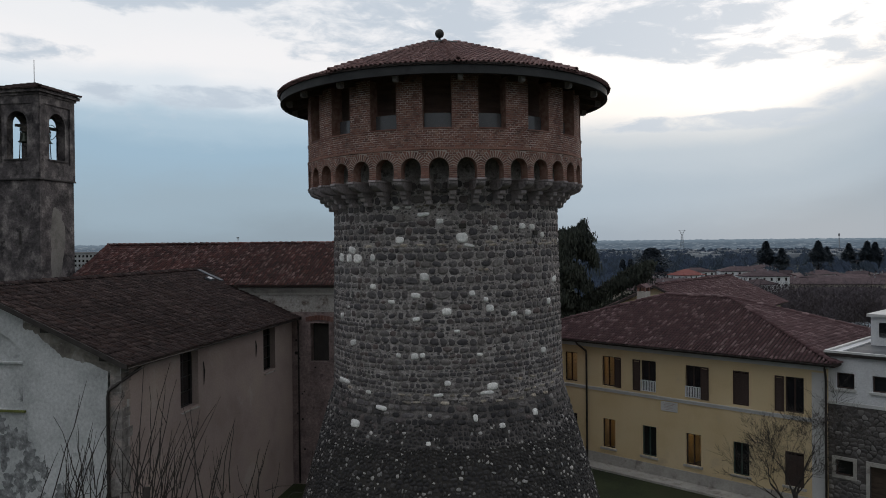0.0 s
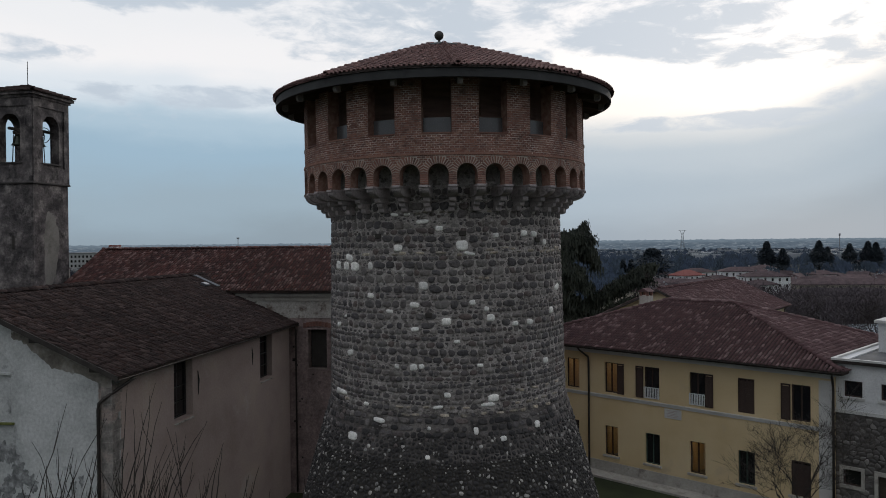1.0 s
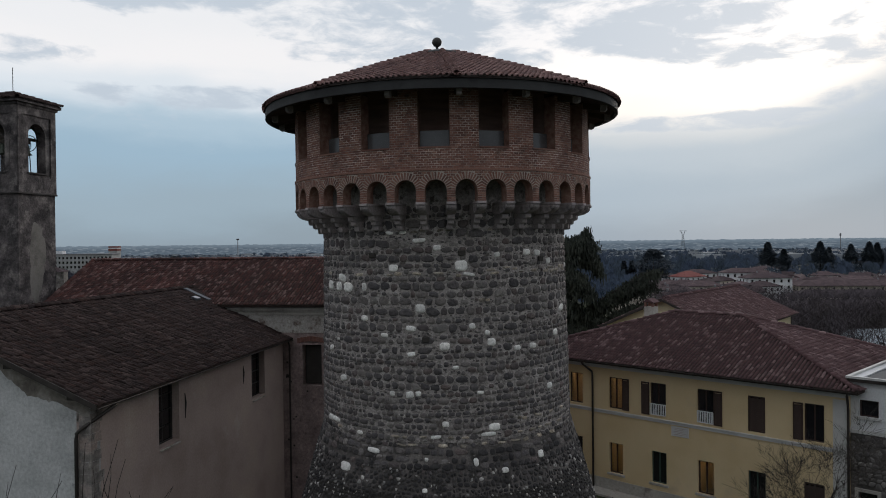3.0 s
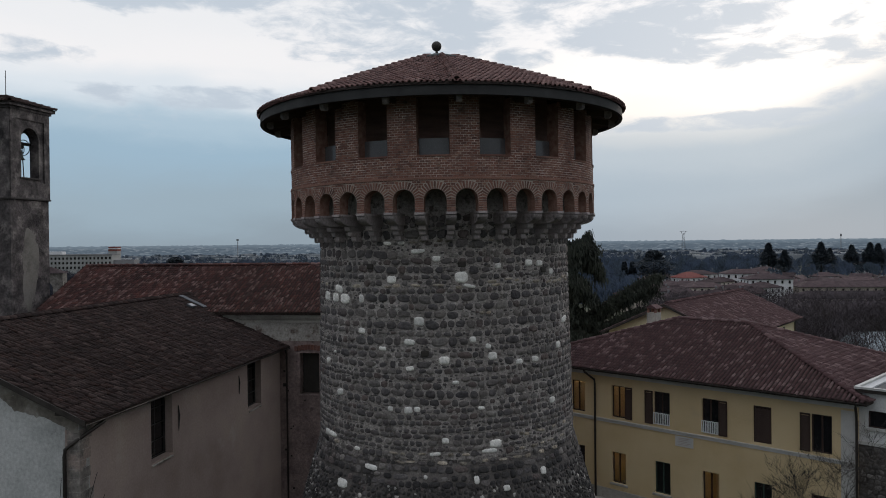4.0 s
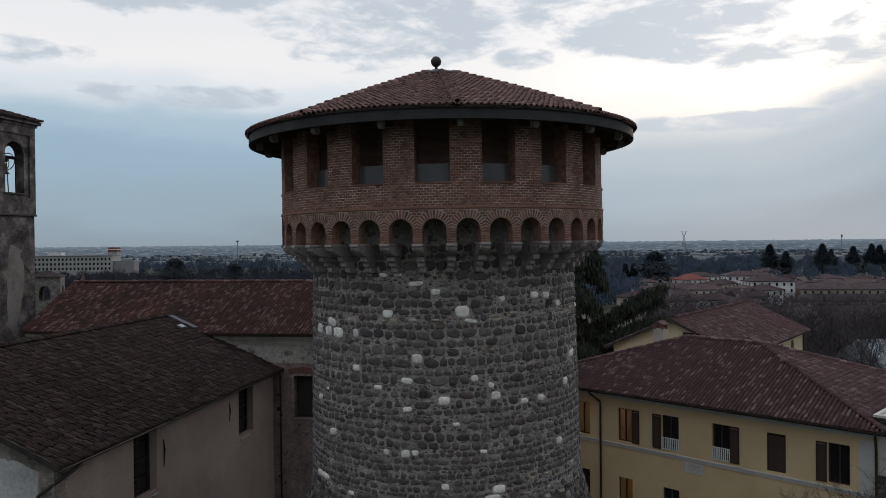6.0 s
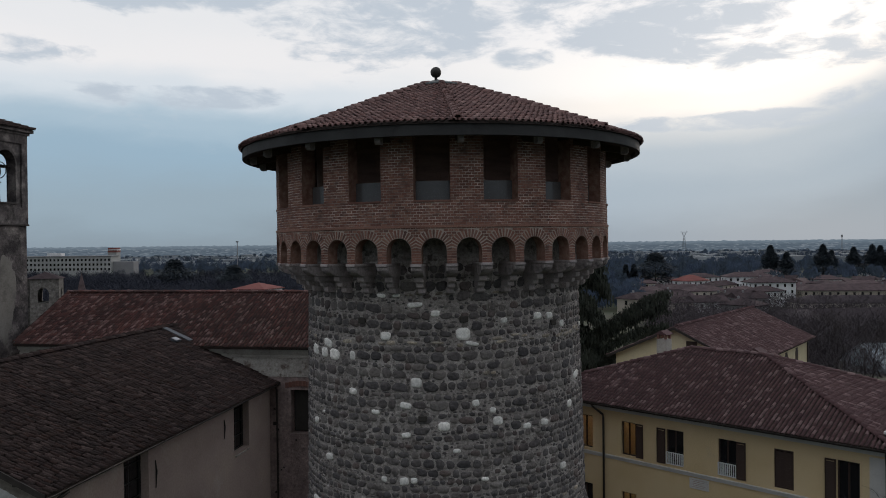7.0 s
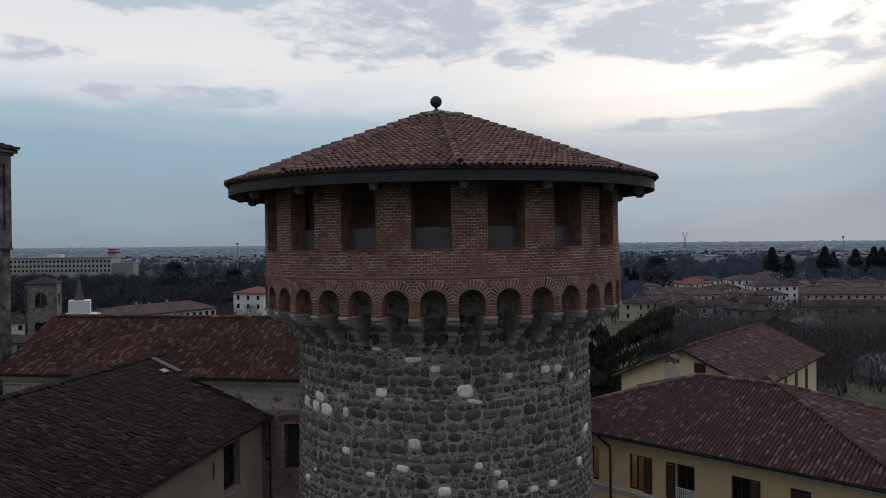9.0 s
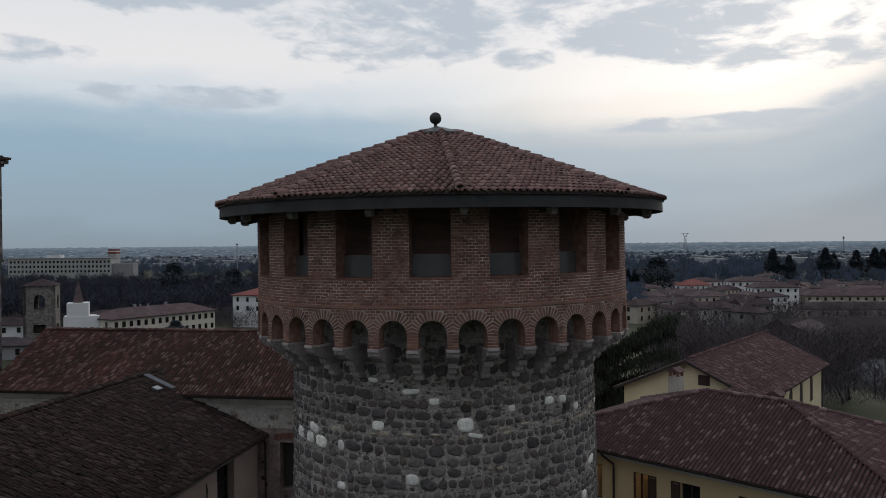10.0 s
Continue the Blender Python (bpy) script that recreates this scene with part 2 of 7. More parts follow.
TILE_BROWN = mat("brown_roof_tile", [(0.066, 0.037, 0.039), (0.104, 0.059, 0.060)], 0.4, 0.88, 0.3, 22,
                 palette=[(0.050, 0.029, 0.031), (0.104, 0.056, 0.057), (0.076, 0.042, 0.044), (0.087, 0.046, 0.049), (0.289, 0.200, 0.196), (0.060, 0.035, 0.039), (0.119, 0.067, 0.069), (0.068, 0.037, 0.040), (0.094, 0.052, 0.055)], grit=0.6)
UNDER = mat("roof_bed", [(0.025, 0.019, 0.016), (0.043, 0.030, 0.025)], 1.0, 0.95, 0.3)
FASCIA = mat("grey_fascia_board", [(0.033, 0.034, 0.035), (0.052, 0.053, 0.054)], 1.2, 0.8, 0.2, 30, spec=0.2, stain=(0.026, 0.026, 0.027), stain_scale=1.6)
TIMBER = mat("dark_timber", [(0.045, 0.034, 0.026), (0.09, 0.066, 0.048)], 2.0, 0.85, 0.3, 30, stretch=(1, 1, 4))
LEAD = mat("lead_cap", [(0.070, 0.078, 0.080), (0.115, 0.125, 0.128)], 1.5, 0.5, 0.15, 30, metal=0.3)
IRON = mat("dark_iron", [(0.03, 0.03, 0.03), (0.06, 0.055, 0.05)], 3.0, 0.6, 0.2, 40, metal=0.4)
BRONZE = mat("bell_bronze", [(0.05, 0.06, 0.05), (0.10, 0.11, 0.09)], 3.0, 0.45, 0.1, 40, metal=0.8)
PANEL = mat("frosted_panel", [(0.078, 0.078, 0.082), (0.098, 0.098, 0.102)], 1.5, 0.25, 0.05, 30, spec=0.6)
WHITEWASH = mat("weathered_white_plaster", [(0.33, 0.34, 0.335), (0.45, 0.46, 0.455), (0.52, 0.53, 0.525)], 0.6, 0.92, 0.5, 9, stain=(0.14, 0.145, 0.145), stain_scale=0.9, stain_at=0.60, grit=0.5)
TAUPE = mat("stained_beige_plaster", [(0.301, 0.234, 0.212), (0.381, 0.304, 0.276), (0.427, 0.346, 0.298)], 0.28, 0.92, 0.3, 12, stain=(0.459, 0.396, 0.370), stain_scale=0.3, stain_at=0.58)
RUBBLE = mat("rubble_wall", [(0.153, 0.117, 0.111), (0.237, 0.182, 0.172), (0.320, 0.254, 0.236)], 1.1, 0.95, 0.9, 7, stain=(0.098, 0.075, 0.074), stain_scale=2.2, stain_at=0.6, depth=0.05, grit=0.8)
PLASTER_GREY = mat("flaking_grey_plaster", [(0.26, 0.245, 0.225), (0.36, 0.34, 0.315), (0.45, 0.43, 0.40)], 0.6, 0.92, 0.5, 10, stain=(0.13, 0.10, 0.085), stain_scale=1.6, stain_at=0.52, grit=0.7)
BELFRY = mat("sooty_belfry_plaster", [(0.038, 0.034, 0.036), (0.100, 0.089, 0.089), (0.25, 0.225, 0.215)], 1.1, 0.92, 0.9, 7, stain=(0.030, 0.027, 0.029), stain_scale=0.9, stain_at=0.52, depth=0.06, grit=0.9)
BELFRY_PALE = mat("patched_belfry_plaster", [(0.134, 0.128, 0.119), (0.184, 0.174, 0.159), (0.220, 0.211, 0.196)], 0.7, 0.92, 0.4, 9, stain=(0.086, 0.080, 0.073), stain_scale=0.6, stain_at=0.55)
YELLOW = mat("yellow_plaster", [(0.559, 0.430, 0.247), (0.613, 0.486, 0.292), (0.639, 0.515, 0.325)], 0.4, 0.9, 0.12, 20, stain=(0.523, 0.421, 0.280), stain_scale=0.5, stain_at=0.6)
TRIM = mat("pale_grey_trim", [(0.46, 0.46, 0.45), (0.56, 0.56, 0.545)], 0.8, 0.9, 0.15, 20)
PLINTH = mat("worn_plinth_render", [(0.30, 0.285, 0.26), (0.44, 0.42, 0.38)], 0.8, 0.95, 0.4, 12, stain=(0.22, 0.20, 0.18), stain_scale=0.9)
SHUTTER = mat("dark_brown_shutter", [(0.035, 0.022, 0.018), (0.06, 0.038, 0.03)], 2.0, 0.6, 0.15, 30)
GREEN_SHUTTER = mat("dark_green_blind", [(0.03, 0.05, 0.04), (0.05, 0.08, 0.065)], 2.0, 0.6, 0.15, 30)
WHITE_METAL = mat("white_metal", [(0.62, 0.64, 0.66), (0.72, 0.74, 0.76)], 3.0, 0.5, 0.05, 30)
GUTTER = mat("dark_gutter_metal", [(0.035, 0.03, 0.028), (0.06, 0.052, 0.048)], 2.0, 0.5, 0.1, 30, metal=0.3)
WHITE = mat("white_render", [(0.528, 0.537, 0.546), (0.634, 0.642, 0.651)], 0.5, 0.9, 0.15, 16, stain=(0.422, 0.431, 0.440), stain_scale=0.8, stain_at=0.6)
ROOF_GREY = mat("wet_flat_roof", [(0.07, 0.074, 0.08), (0.12, 0.125, 0.13)], 0.8, 0.95, 0.1, 14, stain=(0.28, 0.29, 0.30), stain_scale=0.5, stain_at=0.62)
GRASS_SOIL = mat("wet_lawn", [(0.016, 0.023, 0.009), (0.029, 0.038, 0.014), (0.039, 0.036, 0.019)], 0.25, 0.95, 0.8, 9, stain=(0.033, 0.027, 0.021), stain_scale=0.05)
BARK = mat("bare_bark", [(0.024, 0.020, 0.018), (0.047, 0.039, 0.034)], 3.0, 0.95, 0.4, 25)
NEEDLE = mat("cedar_needles", [(0.026, 0.033, 0.027), (0.050, 0.057, 0.042)], 0.5, 0.8, 0.0, 12, vary=0.5)
def glass(name, tint, rough=0.04):
    m = bpy.data.materials.new(name)
    m.use_nodes = True
    p = m.node_tree.nodes["Principled BSDF"]
    p.inputs["Base Color"].default_value, p.inputs["Roughness"].default_value = (*tint, 1), rough
    p.inputs["Specular IOR Level"].default_value = 0.6
    return m


DARK_GLASS = glass("dark_window_glass", (0.012, 0.013, 0.015))
# near-black colour that stands in for the shade inside holes and rooms
DARK_ROOM = mat("painted_dark_interior", [(0.03, 0.028, 0.026), (0.05, 0.045, 0.04)], 1.0, 0.95, 0.1)


# ---------------------------------------------------------------- mesh tools
class Geo:
    def __init__(self):
        self.v, self.f = [], []

    def add(self, verts, faces):
        k = len(self.v)
        self.v.extend(tuple(p) for p in verts)
        self.f.extend(tuple(k + i for i in f) for f in faces)
        return self

    def box(self, x0, x1, y0, y1, z0, z1, bev=0.0):
        if bev <= 0:
            v = [(x, y, z) for z in (z0, z1) for y in (y0, y1) for x in (x0, x1)]
            return self.add(v, [(0, 2, 3, 1), (4, 5, 7, 6), (0, 1, 5, 4), (2, 6, 7, 3), (0, 4, 6, 2), (1, 3, 7, 5)])
        b = bmesh.new()
        bmesh.ops.create_cube(b, size=1.0, matrix=Matrix.Translation(((x0 + x1) / 2, (y0 + y1) / 2, (z0 + z1) / 2)) @ Matrix.Diagonal((x1 - x0, y1 - y0, z1 - z0, 1)))
        bmesh.ops.bevel(b, geom=b.edges[:], offset=bev, segments=1, affect="EDGES")
        b.verts.ensure_lookup_table()
        self.add([p.co[:] for p in b.verts], [[q.index for q in f.verts] for f in b.faces])
        b.free()
        return self

    def prism(self, poly, y0, y1):
        """A polygon in x and z (anticlockwise from the front), pushed from y0 to y1."""
        n = len(poly)
        v = [(x, y0, z) for x, z in poly] + [(x, y1, z) for x, z in poly]
        return self.add(v, [tuple(range(n)), tuple(range(2 * n - 1, n - 1, -1))] + [(i, i + n, (i + 1) % n + n, (i + 1) % n) for i in range(n)])

    def slab(self, poly, thick):
        """A polygon in 3D with a thickness downwards."""
        n = len(poly)
        v = list(poly) + [(x, y, z - thick) for x, y, z in poly]
        return self.add(v, [tuple(range(n)), tuple(range(2 * n - 1, n - 1, -1))] + [(i, i + n, (i + 1) % n + n, (i + 1) % n) for i in range(n)])

    def tube(self, pts, radii, sides=6):
        rings = []
        for i, p in enumerate(pts):
            a, b = Vector(pts[max(i - 1, 0)]), Vector(pts[min(i + 1, len(pts) - 1)])
            d = (b - a).normalized() if (b - a).length > 1e-9 else Vector((0, 0, 1))
            s = d.cross(Vector((0, 0, 1)) if abs(d.z) < 0.9 else Vector((1, 0, 0))).normalized()
            t = d.cross(s)
            r = radii[i] if isinstance(radii, (list, tuple)) else radii
            rings.append([Vector(p) + r * (math.cos(2 * math.pi * j / sides) * s + math.sin(2 * math.pi * j / sides) * t) for j in range(sides)])
        v = [q for ring in rings for q in ring]
        f = [(i * sides + j, i * sides + (j + 1) % sides, (i + 1) * sides + (j + 1) % sides, (i + 1) * sides + j) for i in range(len(pts) - 1) for j in range(sides)]
        f += [tuple(range(sides - 1, -1, -1)), tuple((len(pts) - 1) * sides + j for j in range(sides))]
        return self.add(v, f)

    def revolve(self, prof, n=64, a0=0.0, a1=360.0):
        """A profile of (radius, height) turned about the z axis; angles from the south towards the east."""
        full = abs(a1 - a0) >= 359.9
        m = n if full else n + 1
        v = []
        for i in range(m):
            a = radians(a0 + (a1 - a0) * i / n)
            v += [(r * math.sin(a), -r * math.cos(a), z) for r, z in prof]
        k = len(prof)
        f = [(i * k + j, ((i + 1) % m) * k + j, ((i + 1) % m) * k + j + 1, i * k + j + 1) for i in range(n) for j in range(k - 1)]
        return self.add(v, f)

    def wall(self, x0, x1, z0, z1, holes=(), y0=0.0, y1=0.4):
        """A wall in x and z with real openings through it."""
        xs = sorted({x0, x1, *[h[0] for h in holes], *[h[1] for h in holes]})
        zs = sorted({z0, z1, *[h[2] for h in holes], *[h[3] for h in holes]})
        xs, zs = [x for x in xs if x0 <= x <= x1], [z for z in zs if z0 <= z <= z1]

        def solid(i, j):
            if not (0 <= i < len(xs) - 1 and 0 <= j < len(zs) - 1):
                return False
            cx, cz = (xs[i] + xs[i + 1]) / 2, (zs[j] + zs[j + 1]) / 2
            return not any(h[0] < cx < h[1] and h[2] < cz < h[3] for h in holes)
        for i in range(len(xs) - 1):
            for j in range(len(zs) - 1):
                if not solid(i, j):
                    continue
                a, b, c, d = xs[i], xs[i + 1], zs[j], zs[j + 1]
                self.add([(a, y0, c), (b, y0, c), (b, y0, d), (a, y0, d)], [(0, 1, 2, 3)])
                self.add([(a, y1, c), (b, y1, c), (b, y1, d), (a, y1, d)], [(3, 2, 1, 0)])
                for di, dj, q in ((-1, 0, ((a, c), (a, d))), (1, 0, ((b, d), (b, c))), (0, -1, ((b, c), (a, c))), (0, 1, ((a, d), (b, d)))):
                    if not solid(i + di, j + dj):
                        (px, pz), (qx, qz) = q
                        self.add([(px, y0, pz), (qx, y0, qz), (qx, y1, qz), (px, y1, pz)], [(0, 1, 2, 3)])
        return self

    def mesh(self, name, material, smooth=False, weld=False):
        me = bpy.data.meshes.new(name)
        me.from_pydata([tuple(p) for p in self.v], [], self.f)
        if weld:
            b = bmesh.new()
            b.from_mesh(me)
            bmesh.ops.remove_doubles(b, verts=b.verts[:], dist=0.0005)
            bmesh.ops.recalc_face_normals(b, faces=b.faces[:])
            b.to_mesh(me)
            b.free()
        if smooth:
            me.polygons.foreach_set("use_smooth", [True] * len(me.polygons))
        me.materials.append(material)
        me.update()
        return me


def part(name, geo, material, parent=None, label="", m=None, smooth=False, weld=False):
    ob = new(name, geo if isinstance(geo, bpy.types.Mesh) else geo.mesh(name, material, smooth, weld))
    ob.parent = parent
    if m is not None:
        ob.matrix_basis = m
    return tagged(ob, label)


def thing(name, label, category, m, group="", kind=""):
    ob = new(name)
    ob.matrix_basis = m
    ob.empty_display_size = 0.5
    return tagged(ob, label, category, group, kind)


def joined(name, verts, faces, material, parent, smooth=False, kind="stuff", label=""):
    me = bpy.data.meshes.new(name)
    me.from_pydata(verts, [], faces)
    if smooth:
        me.polygons.foreach_set("use_smooth", [True] * len(me.polygons))
    me.materials.append(material)
    ob = new(name, me)
    ob.parent = parent
    return tagged(ob, label, kind=kind)


# ---- clay roof tiles
def tile_shape(w, length, seed, rise=0.50, lip=0.028):
    rnd = random.Random(seed)
    v, seg = [], 5
    for k, (y, s) in enumerate(((0.0, 1.0), (length, 0.80))):
        for i in range(seg + 1):
            a = math.pi * i / seg
            v.append((-math.cos(a) * w * 0.5 * s, y + rnd.uniform(-0.006, 0.006), math.sin(a) * w * rise * s + (lip if k == 0 else 0.0)))
    for i in range(seg + 1):
        a = math.pi * i / seg
        v.append((-math.cos(a) * w * 0.39, 0.0, math.sin(a) * w * (rise - 0.12) + lip - 0.008))
    f = [(i, i + 1, i + seg + 2, i + seg + 1) for i in range(seg)]
    f += [(i + 1, i, i + 2 * seg + 2, i + 2 * seg + 3) for i in range(seg)]
    return v, f


def inside(poly, u, v):
    c = False
    for (x0, y0), (x1, y1) in zip(poly, poly[1:] + poly[:1]):
        if (y0 > v) != (y1 > v) and u < (x1 - x0) * (v - y0) / (y1 - y0) + x0:
            c = not c
    return c


def tile_field(parent, frame_m, poly, material, sp=0.22, row=0.34, near=None, seed=1, name="roof_tile", loose=1.0):
    """Rows of curved tiles on a slope; frame_m: x along the eave, y up the slope, z out of it. near picks the pieces of their own."""
    rnd = random.Random(seed)
    shapes = [tile_shape(sp * 0.72, row * 1.28, seed + k) for k in range(4)]
    meshes = []
    us, vs = [p[0] for p in poly], [p[1] for p in poly]
    V, F, n_near = [], [], 0
    for i in range(int((max(us) - min(us)) / sp) + 1):
        u = min(us) + (i + 0.5) * sp
        for j in range(int((max(vs) - min(vs)) / row) + 1):
            v = min(vs) + j * row
            if not inside(poly, u, v + row * 0.45):
                continue
            k = rnd.randrange(4)
            m = frame_m @ Matrix.Translation((u + rnd.gauss(0, 0.012) * loose, v + rnd.gauss(0, 0.018) * loose, rnd.uniform(0, 0.014) * loose)) @ Matrix.Rotation(rnd.gauss(0, 0.035) * loose, 4, "Z") @ Matrix.Rotation(rnd.gauss(0, 0.05) * loose, 4, "Y")
            if near and n_near < 300 and near(u, v):
                if not meshes:
                    for q in range(4):
                        g = Geo().add(*shapes[q])
                        meshes.append(g.mesh(name, material, True))
                part(name, meshes[k], material, parent, m=m)
                n_near += 1
            else:
                b = len(V)
                V.extend((m @ Vector(p))[:] for p in shapes[k][0])
                F.extend(tuple(b + q for q in f) for f in shapes[k][1])
    if V:
        joined(name.replace("tile", "tiling"), V, F, material, parent, True)


def ridge_run(parent, p0, p1, material, w=0.30, step=0.36, name="ridge_tile", as_parts=False, seed=3):
    p0, p1 = Vector(p0), Vector(p1)
    d = p1 - p0
    n = max(1, int(d.length / step))
    y = d.normalized()
    x = y.cross(Vector((0, 0, 1))).normalized()
    z = x.cross(y)
    rnd = random.Random(seed)
    V, F = [], []
    sv, sf = tile_shape(w, step * 1.25, seed)
    me = Geo().add(sv, sf).mesh(name, material, True) if as_parts else None
    for i in range(n):
        o = p0 + d * (i / n) + z * rnd.uniform(0, 0.015)
        m = Matrix((x, y, z)).transposed().to_4x4()
        m.translation = o
        if as_parts:
            part(name, me, material, parent, m=m)
        else:
            b = len(V)
            V.extend((m @ Vector(p))[:] for p in sv)
            F.extend(tuple(b + q for q in f) for f in sf)
    if V:
        joined(name.replace("tile", "capping"), V, F, material, parent, True)


def slope_frame(origin, along, up):
    x = Vector(along).normalized()
    y = Vector(up)
    y = (y - x * y.dot(x)).normalized()
    m = Matrix((x, y, x.cross(y))).transposed().to_4x4()
    m.translation = Vector(origin)
    return m


# ---- rounded stones
def stone_cells(seeds, reach=0.5):
    """The patch of wall that is nearest to each stone's middle, as a polygon round it; seeds: (u, z, limit in u, limit in z)."""
    grid = {}
    for k, s in enumerate(seeds):
        grid.setdefault((int(s[0] // reach), int(s[1] // reach)), []).append(k)
    out = []
    for k, (u, z, lu, lz) in enumerate(seeds):
        gu, gz = int(u // reach), int(z // reach)
        near = [(seeds[j][0] - u, seeds[j][1] - z) for a in (-1, 0, 1) for b in (-1, 0, 1) for j in grid.get((gu + a, gz + b), ()) if j != k]
        near.sort(key=lambda d: d[0] * d[0] + d[1] * d[1])
        poly = [(-lu, -lz), (lu, -lz), (lu, lz), (-lu, lz)]
        for dx, dz in near[:16]:
            h = (dx * dx + dz * dz) / 2
            if h < 1e-6:
                continue
            res = []
            n = len(poly)
            for i in range(n):
                p, q = poly[i], poly[(i + 1) % n]
                a, b = p[0] * dx + p[1] * dz - h, q[0] * dx + q[1] * dz - h
                if a <= 0:
                    res.append(p)
                if (a < 0) != (b < 0) and a != b:
                    t = a / (a - b)
                    res.append((p[0] + (q[0] - p[0]) * t, p[1] + (q[1] - p[1]) * t))
            poly = res
            if len(poly) < 3:
                break
        out.append(poly)
    return out


def cobble(poly, joint, rnd, turns=1):
    """Rounds a patch off and lets it in by the width of the joint; gives three rings of (u, z, share of height)."""
    if len(poly) < 3:
        return None
    for _ in range(turns):
        n = len(poly)
        poly = [(p[0] * (1 - t) + q[0] * t, p[1] * (1 - t) + q[1] * t) for p, q in zip(poly, poly[1:] + poly[:1]) for t in (0.27, 0.73)]
    cu, cz = sum(p[0] for p in poly) / len(poly), sum(p[1] for p in poly) / len(poly)
    ring = []
    for u, z in poly:
        d = math.hypot(u - cu, z - cz)
        k = max(0.25, 1 - joint * rnd.uniform(0.6, 1.4) / max(0.02, d))
        ring.append((cu + (u - cu) * k, cz + (z - cz) * k))
    if max(p[0] for p in ring) - min(p[0] for p in ring) < 0.03 or max(p[1] for p in ring) - min(p[1] for p in ring) < 0.025:
        return None
    return [[(cu + (u - cu) * s, cz + (z - cz) * s, h) for u, z in ring] for s, h in ((1.0, 0.0), (0.86, 0.72), (0.48, 1.0))]


def cobble_faces(n):
    return [(r * n + i, r * n + (i + 1) % n, (r + 1) * n + (i + 1) % n, (r + 1) * n + i) for r in (0, 1) for i in range(n)] + [tuple(2 * n + i for i in range(n))]


# ---------------------------------------------------------------- ground
def ground_z(x, y):
    """The castle stands on a rise; the land falls to the gardens and again to the town and the plain."""
    r = math.hypot(x, y)
    t, q = min(1.0, max(0.0, (r - 60) / 110)), min(1.0, max(0.0, (r - 230) / 90))
    return -0.4 - 9.6 * t * t * (3 - 2 * t) - 4.0 * q * q * (3 - 2 * q)


def build_ground():
    g = Geo()
    n = 120
    xs = [-4000 * (abs(1 - 2 * i / n) ** 3.0) * (1 if i < n / 2 else -1) for i in range(n + 1)]

    v = [(x, y, ground_z(x, y)) for y in xs for x in xs]
    g.add(v, [(j * (n + 1) + i, j * (n + 1) + i + 1, (j + 1) * (n + 1) + i + 1, (j + 1) * (n + 1) + i) for j in range(n) for i in range(n)])
    tagged(part("ground", g, GRASS_SOIL), "damp dark green winter lawn and open plain", "ground", kind="structure")


build_ground()

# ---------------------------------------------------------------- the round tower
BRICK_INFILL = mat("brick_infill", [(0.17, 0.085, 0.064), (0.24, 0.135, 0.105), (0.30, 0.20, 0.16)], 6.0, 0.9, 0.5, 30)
TOWER = thing("round_tower", "tall round cobblestone tower with a brick top and tiled roof", "tower", pose(0.0975, 0, 0, 0, -0.43, 0))
R_DRUM, R_EAVE, Z_EAVE, Z_TOP = 5.45, 6.54, 18.98, 21.28
ROOF_SLOPE = (Z_TOP - 0.16 - Z_EAVE) / (R_EAVE - 0.6)
Z_SILL, Z_STRING, Z_SPRING, Z_HEAD = 17.06, 16.33, 15.36, 18.80


def shaft_radius(z):
    r = 4.51 - 0.0174 * (z - 13)
    return r + max(0.0, 7.7 - z) * 0.27


def ang(a, r, z):
    return Vector((r * math.sin(radians(a)), -r * math.cos(radians(a)), z))


# pale stones of the shaft: degrees east of south, height, width, height of the stone
PALE_UPPER = [(-50.9, 12.97, 0.47, 0.23), (-62.0, 12.69, 0.43, 0.32), (-53.6, 12.66, 0.36, 0.3), (-46.6, 12.65, 0.48, 0.33), (-36.3, 12.68, 0.2, 0.27), (-17.3, 14.45, 0.24, 0.11), (-23.3, 14.44, 0.29, 0.11), (-10.3, 14.18, 0.46, 0.15), (-2.9, 13.94, 0.26, 0.19), (-21.7, 13.3, 0.34, 0.25), (6.9, 13.35, 0.42, 0.36), (10.1, 13.07, 0.39, 0.12), (22.4, 13.68, 0.22, 0.16), (37.6, 13.74, 0.32, 0.21), (44.0, 13.71, 0.32, 0.2), (52.3, 13.42, 0.22, 0.2), (-10.2, 12.0, 0.33, 0.29), (-14.3, 11.35, 0.35, 0.19), (-36.2, 11.65, 0.28, 0.19), (-26.0, 11.12, 0.26, 0.14), (11.0, 11.4, 0.21, 0.2), (17.3, 11.17, 0.18, 0.17), (-0.5, 10.78, 0.34, 0.26), (19.1, 10.86, 0.31, 0.25)]
PALE_MIDDLE = [(31.2, 10.61, 0.26, 0.18), (39.7, 10.62, 0.32, 0.19), (65.0, 11.74, 0.5, 0.22), (56.8, 10.94, 0.28, 0.24), (-14.2, 10.52, 0.27, 0.16), (-61.2, 10.51, 0.32, 0.19), (-54.1, 10.86, 0.14, 0.08), (3.9, 10.09, 0.23, 0.12), (77.5, 13.22, 0.25, 0.16), (-50.2, 9.56, 0.35, 0.22), (-15.1, 9.22, 0.27, 0.23), (-11.5, 9.26, 0.2, 0.17), (-22.7, 9.24, 0.19, 0.16), (13.8, 9.26, 0.23, 0.12)]
